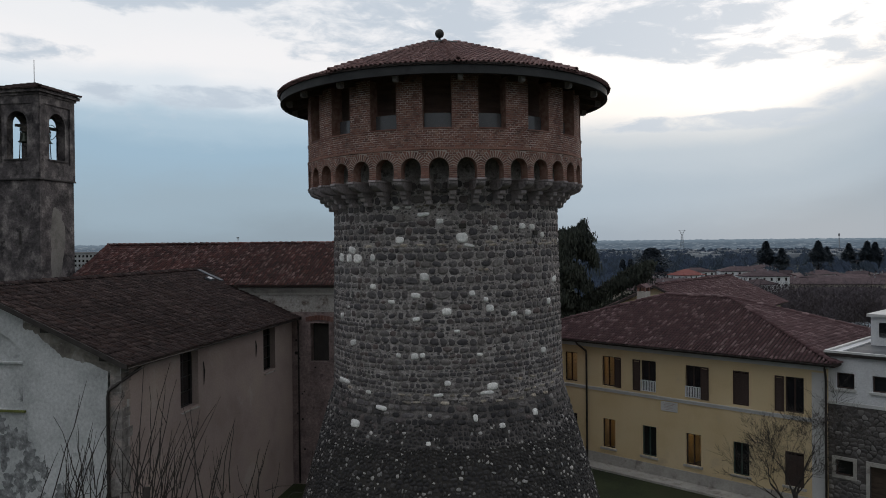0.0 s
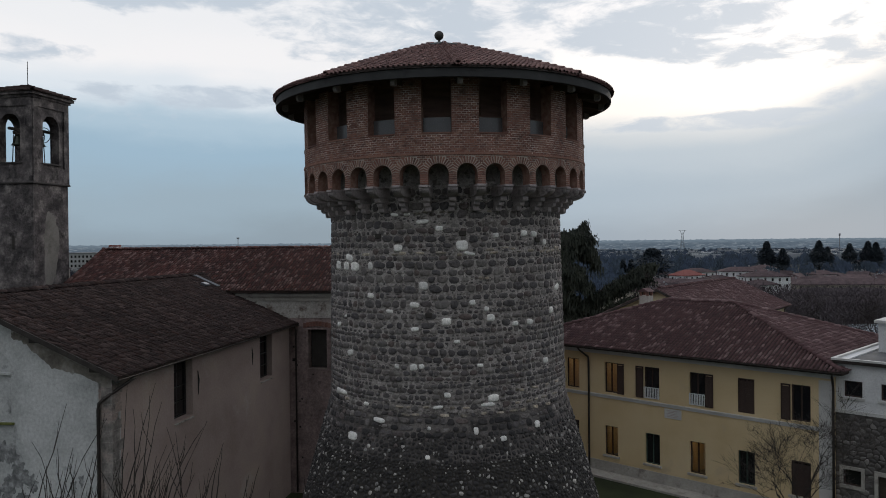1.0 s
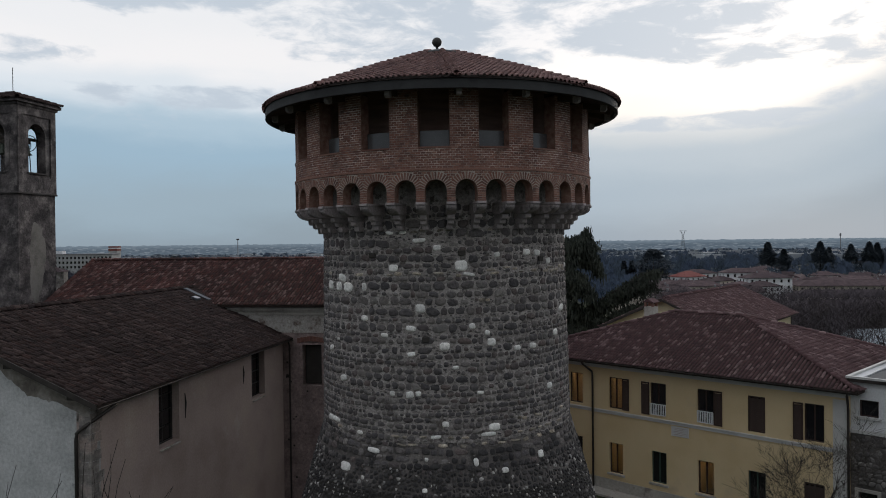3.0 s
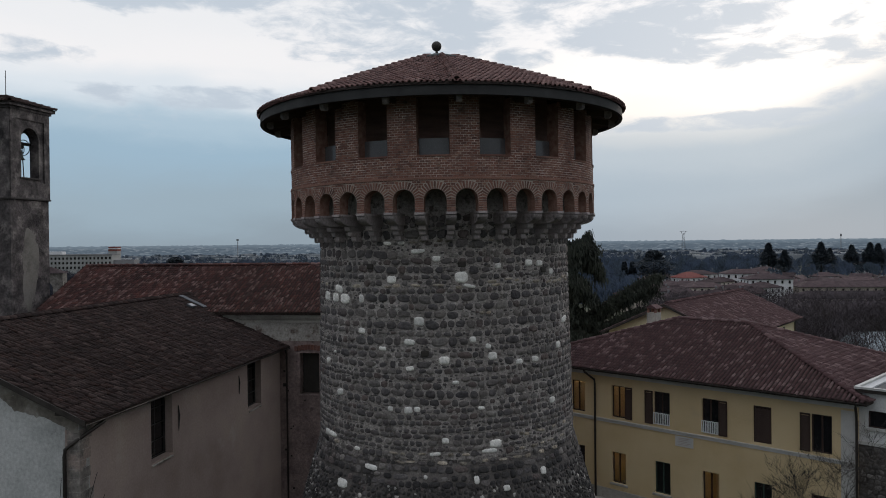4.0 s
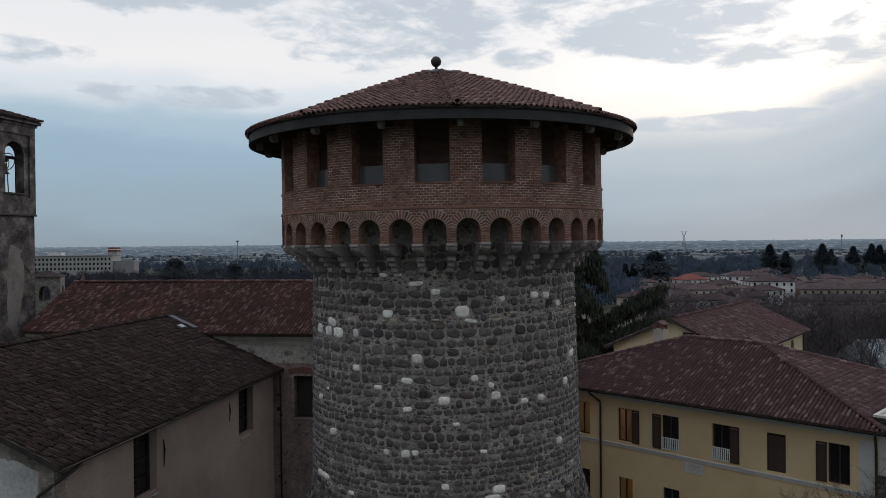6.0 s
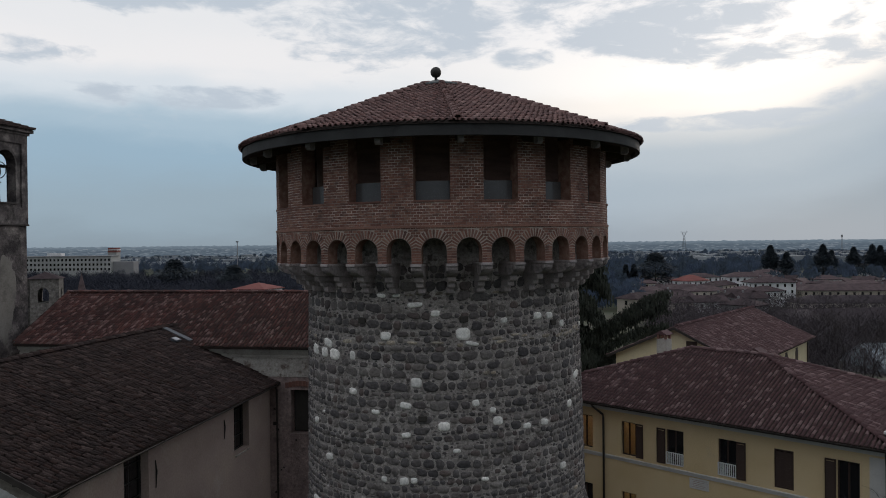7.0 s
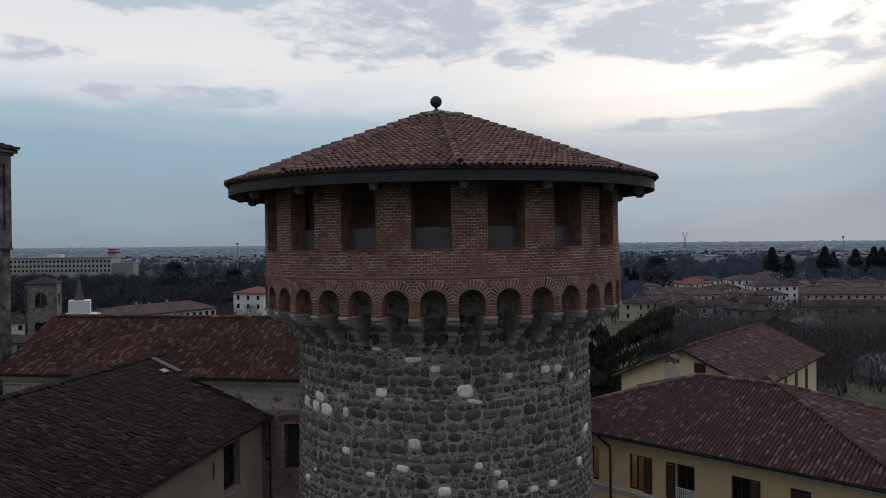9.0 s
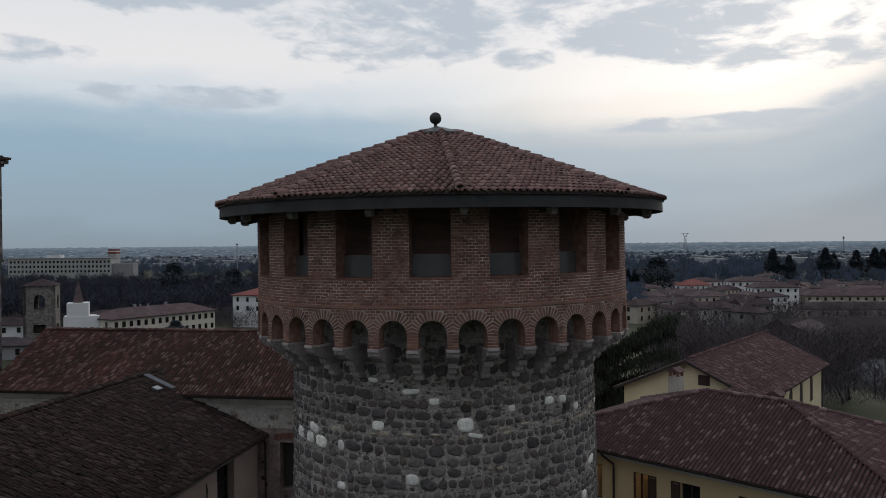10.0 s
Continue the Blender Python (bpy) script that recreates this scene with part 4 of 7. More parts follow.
def build_tower_roof():
    N9, A0, RT = 9, 4.0, 0.60
    rs = [R_EAVE, 5.4, 4.2, 3.0, 1.8, RT]
    v, n = [], 90
    for i in range(n):
        a = A0 + 360 * i / n
        al = (360 * i / n) % 40 - 20
        v += [ang(a, r, roof_point(al, r) - 0.045) for r in rs]
    k6 = len(rs)
    roof = part("roof", Geo().add(v, [(i * k6 + j, ((i + 1) % n) * k6 + j, ((i + 1) % n) * k6 + j + 1, i * k6 + j + 1) for i in range(n) for j in range(k6 - 1)]),
                UNDER, TOWER, "low nine-sided roof of terracotta tiles on a round eave")
    zt, zb = Z_EAVE - 0.045, Z_EAVE - 0.335
    part("fascia", Geo().revolve([(6.36, zt), (6.49, zt), (6.50, zb), (6.36, zb), (6.36, zt)], 120), FASCIA, roof, "dark grey curved eaves board")
    part("soffit", Geo().revolve([(6.37, zb + 0.10), (5.2, Z_EAVE + 0.10), (2.1, Z_EAVE + 0.9)], 72), TIMBER, roof, "dark boarded soffit")
    # rafters darkened in colour for the eave's shade; only their ends stay pale
    beam = Geo()
    beam.add([(x, y, z) for x in (-0.07, 0.07) for y, z in ((-6.10, 18.53), (-6.10, 18.72), (-4.9, 18.98), (-4.9, 18.76))],
             [(0, 1, 2, 3), (7, 6, 5, 4), (0, 4, 5, 1), (1, 5, 6, 2), (2, 6, 7, 3), (3, 7, 4, 0)])
    me = beam.mesh("rafter", TIMBER, weld=True)
    end = Geo().add([(x, y, z) for x in (-0.078, 0.078) for y, z in ((-6.24, 18.52), (-6.27, 18.56), (-6.27, 18.70), (-6.05, 18.74), (-6.05, 18.50), (-6.19, 18.49))],
                    [(0, 1, 2, 3, 4, 5), (11, 10, 9, 8, 7, 6), (0, 6, 7, 1), (1, 7, 8, 2), (2, 8, 9, 3), (3, 9, 10, 4), (4, 10, 11, 5), (5, 11, 6, 0)]).mesh("rafter_end", CORBEL, weld=True)
    for k in range(18):
        b = part("rafter", me, TIMBER, roof, "timber rafter painted dark for eave shade", pose(0, 0, 0, 0, 0, 4.9 + 20 * k))
        part("rafter_end", end, CORBEL, b, "beam end painted a paler, daylit grey")
    # curved tiles in straight columns up each facet, cut by the hips, with their feet on the round eave
    sp, row = 0.172, 0.262
    rnd = random.Random(30)
    shapes = [tile_shape(sp * 0.74, row * 1.20, 30 + k, 0.60, 0.032) for k in range(4)]
    meshes = [Geo().add(*q).mesh("roof_tile", TILE_NEW, True) for q in shapes]
    half = R_EAVE * math.sin(radians(20))
    plan = row / math.hypot(1, ROOF_SLOPE)
    for k in range(N9):
        am = radians(A0 + 40 * k + 20)
        out, along = Vector((math.sin(am), -math.cos(am), 0)), Vector((math.cos(am), math.sin(am), 0))
        V, F, near = [], [], 0
        for i in range(int(2 * half / sp) + 1):
            u = -half + (i + 0.5) * sp
            if abs(u) > half:
                continue
            root = math.sqrt(R_EAVE ** 2 - u * u)
            x = (along + Vector((0, 0, -ROOF_SLOPE * u / root))).normalized()
            y = (-out + Vector((0, 0, ROOF_SLOPE)))
            y = (y - x * y.dot(x)).normalized()
            base = Matrix((x, y, x.cross(y))).transposed().to_4x4()
            d = root + 0.035
            while d > 0.62 and (d - plan * 0.5) * math.tan(radians(20)) > abs(u):
                q = rnd.randrange(4)
                m = base.copy()
                m.translation = out * (d + rnd.gauss(0, 0.006)) + along * (u + rnd.gauss(0, 0.005)) + Vector((0, 0, Z_EAVE + ROOF_SLOPE * (root - d) + rnd.uniform(-0.004, 0.006)))
                m = m @ Matrix.Rotation(rnd.gauss(0, 0.014), 4, "Z") @ Matrix.Rotation(rnd.gauss(0, 0.03), 4, "Y")
                if k == N9 - 1 and near < 300 and d > 3.4:
                    part("roof_tile", meshes[q], TILE_NEW, roof, m=m)
                    near += 1
                else:
                    b = len(V)
                    V.extend((m @ Vector(p))[:] for p in shapes[q][0])
                    F.extend(tuple(b + e for e in f) for f in shapes[q][1])
                d -= plan
        joined("roof_tiling", V, F, TILE_NEW, roof, True)
        hip = [ang(A0 + 40 * k, r, roof_point(20, r) + 0.05) for r in (R_EAVE + 0.02, 4.9, 3.4, 2.0, RT)]
        for q in range(4):
            ridge_run(roof, hip[q], hip[q + 1], TILE_NEW, 0.23, 0.30, "hip_tile", abs((A0 + 40 * k + 180) % 360 - 180) < 90, seed=4 * k + q)
    # lead cap and ball
    cap = Geo()
    low, up = [ang(A0 + 40 * k, 0.97, Z_TOP - 0.17) for k in range(N9)], [ang(A0 + 40 * k, 0.96, Z_TOP - 0.125) for k in range(N9)]
    cap.add(low + up + [Vector((-0.1, 0, Z_TOP + 0.15))], [(k, (k + 1) % N9, (k + 1) % N9 + N9, k + N9) for k in range(N9)] + [(k + N9, (k + 1) % N9 + N9, 2 * N9) for k in range(N9)])
    part("roof_cap", cap, LEAD, roof, "folded grey lead cap")
    fin = Geo().revolve([(0.09, Z_TOP + 0.0), (0.05, Z_TOP + 0.13), (0.05, Z_TOP + 0.22)] + [(max(0.002, 0.185 * math.sin(radians(a))), Z_TOP + 0.40 - 0.185 * math.cos(radians(a))) for a in range(15, 181, 15)], 20)
    part("finial_ball", fin, IRON, roof, "dark iron ball finial", Matrix.Translation((-0.125, 0, -0.02)), smooth=True)


build_shaft()
build_corbels()
build_arches()
build_drum()
build_tower_roof()


# ---------------------------------------------------------------- houses: common parts
def window(parent, x0, x1, z0, z1, y, sill=True, leaves=2, shutters="", rail=False, material=SHUTTER, pane=None, sill_mat=PLINTH, head=None):
    """A window set into a wall whose face is y; shutters: any of L, R, C (closed)."""
    fr = Geo()
    t = 0.06
    d0, d1 = y + 0.12, y + 0.18
    fr.box(x0, x0 + t, d0, d1, z0, z1).box(x1 - t, x1, d0, d1, z0, z1).box(x0 + t, x1 - t, d0, d1, z1 - t, z1).box(x0 + t, x1 - t, d0, d1, z0, z0 + t)
    for k in range(1, leaves):
        c = x0 + (x1 - x0) * k / leaves
        fr.box(c - 0.035, c + 0.035, d0 - 0.01, d1, z0 + t, z1 - t)
    w = part("window", fr, material, parent)
    part("pane", Geo().box(x0 + t * 0.5, x1 - t * 0.5, y + 0.145, y + 0.155, z0 + t * 0.5, z1 - t * 0.5), pane or DARK_GLASS, w)
    if sill:
        part("sill", Geo().box(x0 - 0.12, x1 + 0.12, y - 0.09, y + 0.1, z0 - 0.13, z0 - 0.003, 0.012), sill_mat, w)
    ww = (x1 - x0) / 2
    for s in shutters:
        if s == "L":
            a, b = x0 - ww - 0.03, x0 - 0.03
        elif s == "R":
            a, b = x1 + 0.03, x1 + ww + 0.03
        else:
            a, b = x0 + 0.01, x1 - 0.01
        off = y - 0.065 if s != "C" else y + 0.03
        g = Geo().wall(a, b, z0, z1, [(a + 0.06, b - 0.06, z0 + 0.08, z1 - 0.08)], off, off + 0.045)
        sh = part("shutter", g, material, parent, "dark louvred wooden shutter", weld=True)
        n = int((z1 - z0 - 0.16) / 0.10)
        sl = Geo().add([(a + 0.055, off + 0.004, 0), (b - 0.055, off + 0.004, 0), (b - 0.055, off + 0.040, 0.098), (a + 0.055, off + 0.040, 0.098), (a + 0.055, off + 0.012, -0.004), (b - 0.055, off + 0.012, -0.004)], [(0, 1, 2, 3), (4, 5, 1, 0)]).mesh("slat", material)
        for i in range(n):
            part("slat", sl, material, sh, m=Matrix.Translation((0, 0, z0 + 0.085 + 0.10 * i)))
    if rail:
        top = part("guard_rail", Geo().box(x0, x1, y - 0.045, y - 0.02, z0 + 0.62, z0 + 0.66), WHITE_METAL, parent, "white metal window guard")
        part("bottom_rail", Geo().box(x0, x1, y - 0.045, y - 0.02, z0 + 0.03, z0 + 0.07), WHITE_METAL, top)
        n = 9
        for i in range(n + 1):
            c = x0 + 0.02 + (x1 - x0 - 0.04) * i / n
            part("bar", Geo().box(c - 0.025, c + 0.025, y - 0.04, y - 0.025, z0 + 0.07, z0 + 0.62), WHITE_METAL, top)
    return w


def lit_room(house, x0, x1, z0, z1, y):
    """A lamp-lit room behind a window."""
    g = Geo()
    a, b, c, d, e = x0 - 0.4, x1 + 0.4, z0 - 0.6, z1 + 0.35, y + 2.4
    y0 = y + 0.41
    g.add([(a, y0, c), (b, y0, c), (b, y0, d), (a, y0, d), (a, e, c), (b, e, c), (b, e, d), (a, e, d)],
          [(4, 5, 6, 7), (0, 4, 7, 3), (5, 1, 2, 6), (3, 7, 6, 2), (0, 1, 5, 4)])
    part("room", g, ROOM, house, "cream painted lit room")
    part("ceiling_lamp", Geo().revolve([(0.01, 0), (0.16, 0.0), (0.16, 0.06), (0.01, 0.06)], 12), LAMP, house, "lit ceiling lamp", Matrix.Translation(((x0 + x1) / 2, y + 1.3, d - 0.12)))


ROOM = mat("cream_room", [(0.62, 0.50, 0.30), (0.68, 0.56, 0.36)], 1.0, 0.9, 0.05)
LAMP = bpy.data.materials.new("lamp_glow")
LAMP.use_nodes = True
LAMP.node_tree.nodes["Principled BSDF"].inputs["Emission Color"].default_value = (1.0, 0.78, 0.46, 1)
LAMP.node_tree.nodes["Principled BSDF"].inputs["Emission Strength"].default_value = 4.2
CLEAR = bpy.data.materials.new("clear_pane")
CLEAR.use_nodes = True
_nt = CLEAR.node_tree
_gl, _tr, _mx, _fr = _nt.nodes.new("ShaderNodeBsdfGlossy"), _nt.nodes.new("ShaderNodeBsdfTransparent"), _nt.nodes.new("ShaderNodeMixShader"), _nt.nodes.new("ShaderNodeFresnel")
_gl.inputs["Roughness"].default_value = 0.03
_nt.links.new(_fr.outputs[0], _mx.inputs[0])
_nt.links.new(_tr.outputs[0], _mx.inputs[1])
_nt.links.new(_gl.outputs[0], _mx.inputs[2])
_nt.links.new(_mx.outputs[0], _nt.nodes["Material Output"].inputs[0])


def gutter_run(parent, p0, p1, r=0.075):
    p0, p1 = Vector(p0), Vector(p1)
    d = (p1 - p0).normalized()
    s = d.cross(Vector((0, 0, 1))).normalized()
    v, f, n = [], [], 6
    for p in (p0, p1):
        for rr in (r, r - 0.012):
            for i in range(n + 1):
                a = math.pi * i / n
                v.append(p + s * (rr * math.cos(a)) - Vector((0, 0, rr * math.sin(a))))
    k = n + 1
    for i in range(n):
        f += [(i, i + 1, 2 * k + i + 1, 2 * k + i), (k + i, 3 * k + i, 3 * k + i + 1, k + i + 1)]
    f += [(0, 2 * k, 3 * k, k), (n, k + n, 3 * k + n, 2 * k + n)]
    return part("gutter", Geo().add(v, f), GUTTER, parent, "dark metal gutter", smooth=True)


# ---------------------------------------------------------------- yellow house
YELLOW_HOUSE = thing("yellow_house", "two-storey yellow plastered house with dark shutters and tiled hip roof", "house", pose(9.95, 14.77, 0, 0, 0, -44.7))


QUOIN_RED = mat("faded_red_paint", [(0.26, 0.17, 0.15), (0.34, 0.24, 0.21)], 3.0, 0.9, 0.1)


def build_yellow():
    H = YELLOW_HOUSE
    x0, x1, depth = -6.6, 12.05, 11.4
    up = [(-6.18, -5.28), (-3.45, -2.52), (-0.71, 0.16), (1.93, 2.89), (4.70, 5.60), (7.40, 8.28), (10.12, 11.04)]
    lo = [(-6.18, -5.28), (-3.45, -2.55), (-0.71, 0.18), (1.98, 2.90), (4.71, 5.60), (7.39, 8.28), (10.10, 11.04)]
    holes = [(a, b, 4.44, 6.24) for a, b in up] + [(a, b, 0.72, 2.46) for a, b in lo]
    front = part("wall", Geo().wall(x0, x1, 0.32, 7.0, holes, 0, 0.4), YELLOW, H, "yellow plastered front", weld=True)
    g = Geo().box(x0, x0 + 0.4, 0.4, depth, 0.32, 7.0).box(x1 - 0.4, x1, 0.4, depth, 0.32, 7.0).box(x0 + 0.4, x1 - 0.4, depth - 0.4, depth, 0.32, 7.0)
    part("wall", g, YELLOW, H)
    part("plinth", Geo().box(x0 - 0.03, x1 + 0.03, -0.05, depth + 0.05, -0.8, 0.32), PLINTH, H, "worn grey plinth")
    part("corner_strip", Geo().box(11.42, x1 + 0.004, -0.006, 0.0, 0.33, 6.6), TRIM, H)
    part("string_course", Geo().box(x0, x1 + 0.03, -0.05, -0.003, 4.10, 4.30).box(x0, x1 + 0.06, -0.09, -0.003, 4.24, 4.29), TRIM, H, "pale grey band under the upper windows")
    part("cornice", Geo().box(x0 - 0.05, x1 + 0.05, -0.10, -0.002, 6.72, 6.86).box(x0 - 0.2, x1 + 0.2, -0.26, -0.002, 6.864, 6.99), TRIM, H, "pale moulded eaves cornice")
    part("plaque", Geo().box(3.21, 4.23, -0.035, -0.002, 3.50, 4.04, 0.01), TRIM, H, "white stone plaque with worn lettering")
    bars = Geo()
    for i in range(5):
        bars.box(3.36 + 0.05 * (i % 2), 4.06 - 0.09 * (i % 3), -0.038, -0.0355, 3.935 - 0.085 * i, 3.953 - 0.085 * i)
    part("worn_lettering", bars, QUOIN_RED, H)
    sh = ["", "", "R", "L", "R", "C", "L"]
    for i, (a, b) in enumerate(up):
        lit = i in (1, 2)
        w = window(H, a, b, 4.44, 6.24, 0, False, 2, sh[i], i in (3, 4), pane=CLEAR if lit else None)
        if lit:
            lit_room(H, a, b, 4.44, 6.24, 0)
    for i, (a, b) in enumerate(lo):
        lit = i in (2, 4)
        window(H, a, b, 0.72, 2.46, 0, True, 2, "C" if i in (6,) else "", False, GREEN_SHUTTER if i in (3, 5) else SHUTTER, CLEAR if lit else None)
        if lit:
            lit_room(H, a, b, 0.72, 2.46, 0)
    # roof
    zr, ze, ov = 9.62, 7.16, 0.62
    A, B = (x0 - ov, -ov, ze), (x1 + ov, -ov, ze)
    C, D = (x1 + ov, depth + ov, ze), (x0 - ov, depth + ov, ze)
    P, Q = (0.45, 5.7, zr), (4.75, 5.7, zr)
    roof = part("roof", Geo().add([A, B, C, D, P, Q], [(0, 1, 5, 4), (1, 2, 5), (2, 3, 4, 5), (3, 0, 4)]).slab([(a[0], a[1], a[2] - 0.02) for a in (A, B, C, D)], 0.13), UNDER, H, "brown clay tile hip roof")

    def face(p, q, tops, seed, near=None):
        p, q = Vector(p), Vector(q)
        ts = [Vector(t) for t in tops]
        fm = slope_frame(p, q - p, ts[0] - p)
        inv = fm.inverted()
        poly = [(0, -0.08), ((q - p).length, -0.08)] + [tuple((inv @ t)[:2]) for t in ts]
        tile_field(roof, fm, poly, TILE_BROWN, 0.20, 0.30, near, seed, loose=0.6)
    face(A, B, (Q, P), 51, lambda u, v: v < 2.6 and 8.4 < u < 17.5)
    face(B, C, (Q,), 52)
    face(C, D, (P, Q), 53)
    face(D, A, (P,), 54)
    for k, (s, e) in enumerate(((B, Q), (A, P), (C, Q), (D, P), (P, Q))):
        ridge_run(roof, Vector(s) + Vector((0, 0, 0.05)), Vector(e) + Vector((0, 0, 0.05)), TILE_BROWN, 0.27, 0.38, seed=k)
    gutter_run(H, (x0 - ov, -ov - 0.03, ze - 0.02), (x1 + ov, -ov - 0.03, ze - 0.02), 0.09)
    for u in (-1.75, 12.12):
        part("downpipe", Geo().tube([(u - 0.45 if u < 0 else u + 0.1, -0.6, 7.05), (u - 0.4 if u < 0 else u + 0.08, -0.55, 6.9), (u, -0.16, 6.45), (u, -0.12, 6.2), (u, -0.12, -0.3)], 0.06, 8), GUTTER, H, "dark metal downpipe", smooth=True)
    for (cx, cy, s) in ((-3.3, 9.4, 0.82), (3.0, 8.8, 0.8)):
        chimney(H, cx, cy, 7.6, 9.85 if s == 0.82 else 9.35, 0.42 * s)
    # lane of paving along the foot
    tagged(part("pavement", Geo().box(-6.6, 12.5, -1.1, -0.055, -0.42, -0.28), PLINTH, None, m=H.matrix_basis), "grey paving strip along the yellow house", "pavement", kind="structure")


def chimney(H, cx, cy, z0, z1, hw):
    c = part("chimney", Geo().box(cx - hw, cx + hw, cy - hw, cy + hw, z0, z1 - 0.3), PLINTH, H, "small plastered chimney with tile cap")
    for sx in (-1, 1):
        for sy in (-1, 1):
            part("vent_post", Geo().box(cx + sx * hw * 0.75 - 0.07, cx + sx * hw * 0.75 + 0.07, cy + sy * hw * 0.75 - 0.07, cy + sy * hw * 0.75 + 0.07, z1 - 0.3, z1), BRICK, c)
    h = hw + 0.1
    part("chimney_cap", Geo().add([(cx - h, cy - h, z1), (cx + h, cy - h, z1), (cx + h, cy + h, z1), (cx - h, cy + h, z1), (cx, cy - h, z1 + 0.25), (cx, cy + h, z1 + 0.25)],
                                  [(3, 2, 1, 0), (0, 1, 4), (2, 3, 5), (1, 2, 5, 4), (3, 0, 4, 5)]), TILE_BROWN, c)


build_yellow()


# ---------------------------------------------------------------- wing behind the yellow house
def build_wing():
    H = thing("rear_house", "pale yellow house wing with brown tiled gable roof", "house", pose(16.79, 29.74, 0, 0, 0, -37.5))
    hw, L, zr, ze = 4.7, 18.9, 9.60, 7.35
    part("gable_wall", Geo().prism([(-hw, -0.4), (hw, -0.4), (hw, ze), (0, zr - 0.12), (-hw, ze)], 0, 0.4), CREAM, H, "cream gable wall")
    part("gable_wall", Geo().prism([(-hw, -0.4), (hw, -0.4), (hw, ze), (0, zr - 0.12), (-hw, ze)], L - 0.4, L), CREAM, H)
    for s in (-1, 1):
        part("wall", Geo().box(min(s * hw, s * (hw - 0.4)), max(s * hw, s * (hw - 0.4)), 0.4, L - 0.4, -8, ze), CREAM, H, "cream side wall")
    part("attic_window", Geo().box(0.75, 1.55, -0.03, 0.05, 7.95, 8.65), SHUTTER, H, "small dark attic opening")
    for a in (8.0, 11.2, 14.6):
        w = part("window", Geo().box(hw - 0.05, hw + 0.02, a, a + 0.9, 4.8, 6.5), SHUTTER, H)
        part("arch_head", Geo().box(hw - 0.05, hw + 0.02, a + 0.12, a + 0.78, 6.504, 6.75), SHUTTER, w)
    part("downpipe", Geo().tube([(hw + 0.4, L - 0.3, 7.2), (hw + 0.1, L - 0.3, 6.9), (hw + 0.1, L - 0.3, -4)], 0.07, 6), GUTTER, H)
    ov, y0, y1 = 0.5, -0.45, L + 0.4
    zl = ze - 0.12
    A, B, C, D, P, Q = (-hw - ov, y0, zl), (hw + ov, y0, zl), (hw + ov, y1, zl), (-hw - ov, y1, zl), (0, y0, zr), (0, y1, zr)
    g = Geo().slab([A, P, Q, D], 0.12)
    g.slab([P, B, C, Q], 0.12)
    roof = part("roof", g, UNDER, H, "brown tiled gable roof")
    for p, q, t, sd in ((B, C, (Q, P), 61), (D, A, (P, Q), 62)):
        p, q = Vector(p), Vector(q)
        fm = slope_frame(p, q - p, Vector(t[1]) - p)
        inv = fm.inverted()
        tile_field(roof, fm, [(0, -0.06), ((q - p).length, -0.06)] + [tuple((inv @ Vector(k))[:2]) for k in t], TILE_BROWN, 0.20, 0.32, None, sd, loose=1.8)
    ridge_run(roof, Vector(P) + Vector((0, 0.5, 0.06)), Vector(Q) + Vector((0, 0, 0.06)), TILE_BROWN, 0.3, 0.4)
    part("verge_board", Geo().prism([(-hw - ov, zl - 0.14), (0, zr - 0.14), (hw + ov, zl - 0.14), (hw + ov, zl + 0.05), (0, zr + 0.05), (-hw - ov, zl + 0.05)], y0 - 0.06, y0), GUTTER, roof, "dark verge board")
    # low link to the front house
    part("link_wall", Geo().box(-0.6, 4.6, -8.5, 0, -0.4, 6.9), CREAM, H)
    lr = part("link_roof", Geo().add([(3.3, -9.5, 8.0), (5.3, -9.5, 7.1), (5.3, -0.1, 7.1), (3.3, -0.1, 8.0), (-1.2, -9.5, 6.6), (-1.2, -0.1, 6.6)], [(0, 1, 2, 3), (4, 0, 3, 5)]), UNDER, H, "brown tiled link roof")
    fm = slope_frame((5.3, -9.5, 7.12), (0, 1, 0), (-2.0, 0, 0.9))
    tile_field(lr, fm, [(0, 0), (9.4, 0), (9.4, 2.2), (0, 2.2)], TILE_BROWN, 0.25, 0.38, None, 63)
    fm = slope_frame((-1.2, -0.1, 6.62), (0, -1, 0), (4.5, 0, 1.4))
    tile_field(lr, fm, [(0, 0), (9.4, 0), (9.4, 4.7), (0, 4.7)], TILE_BROWN, 0.25, 0.38, None, 64)


CREAM = mat("cream_plaster", [(0.60, 0.52, 0.34), (0.68, 0.60, 0.41)], 0.5, 0.9, 0.12, 20, stain=(0.52, 0.46, 0.33), stain_scale=0.5, stain_at=0.6)
build_wing()


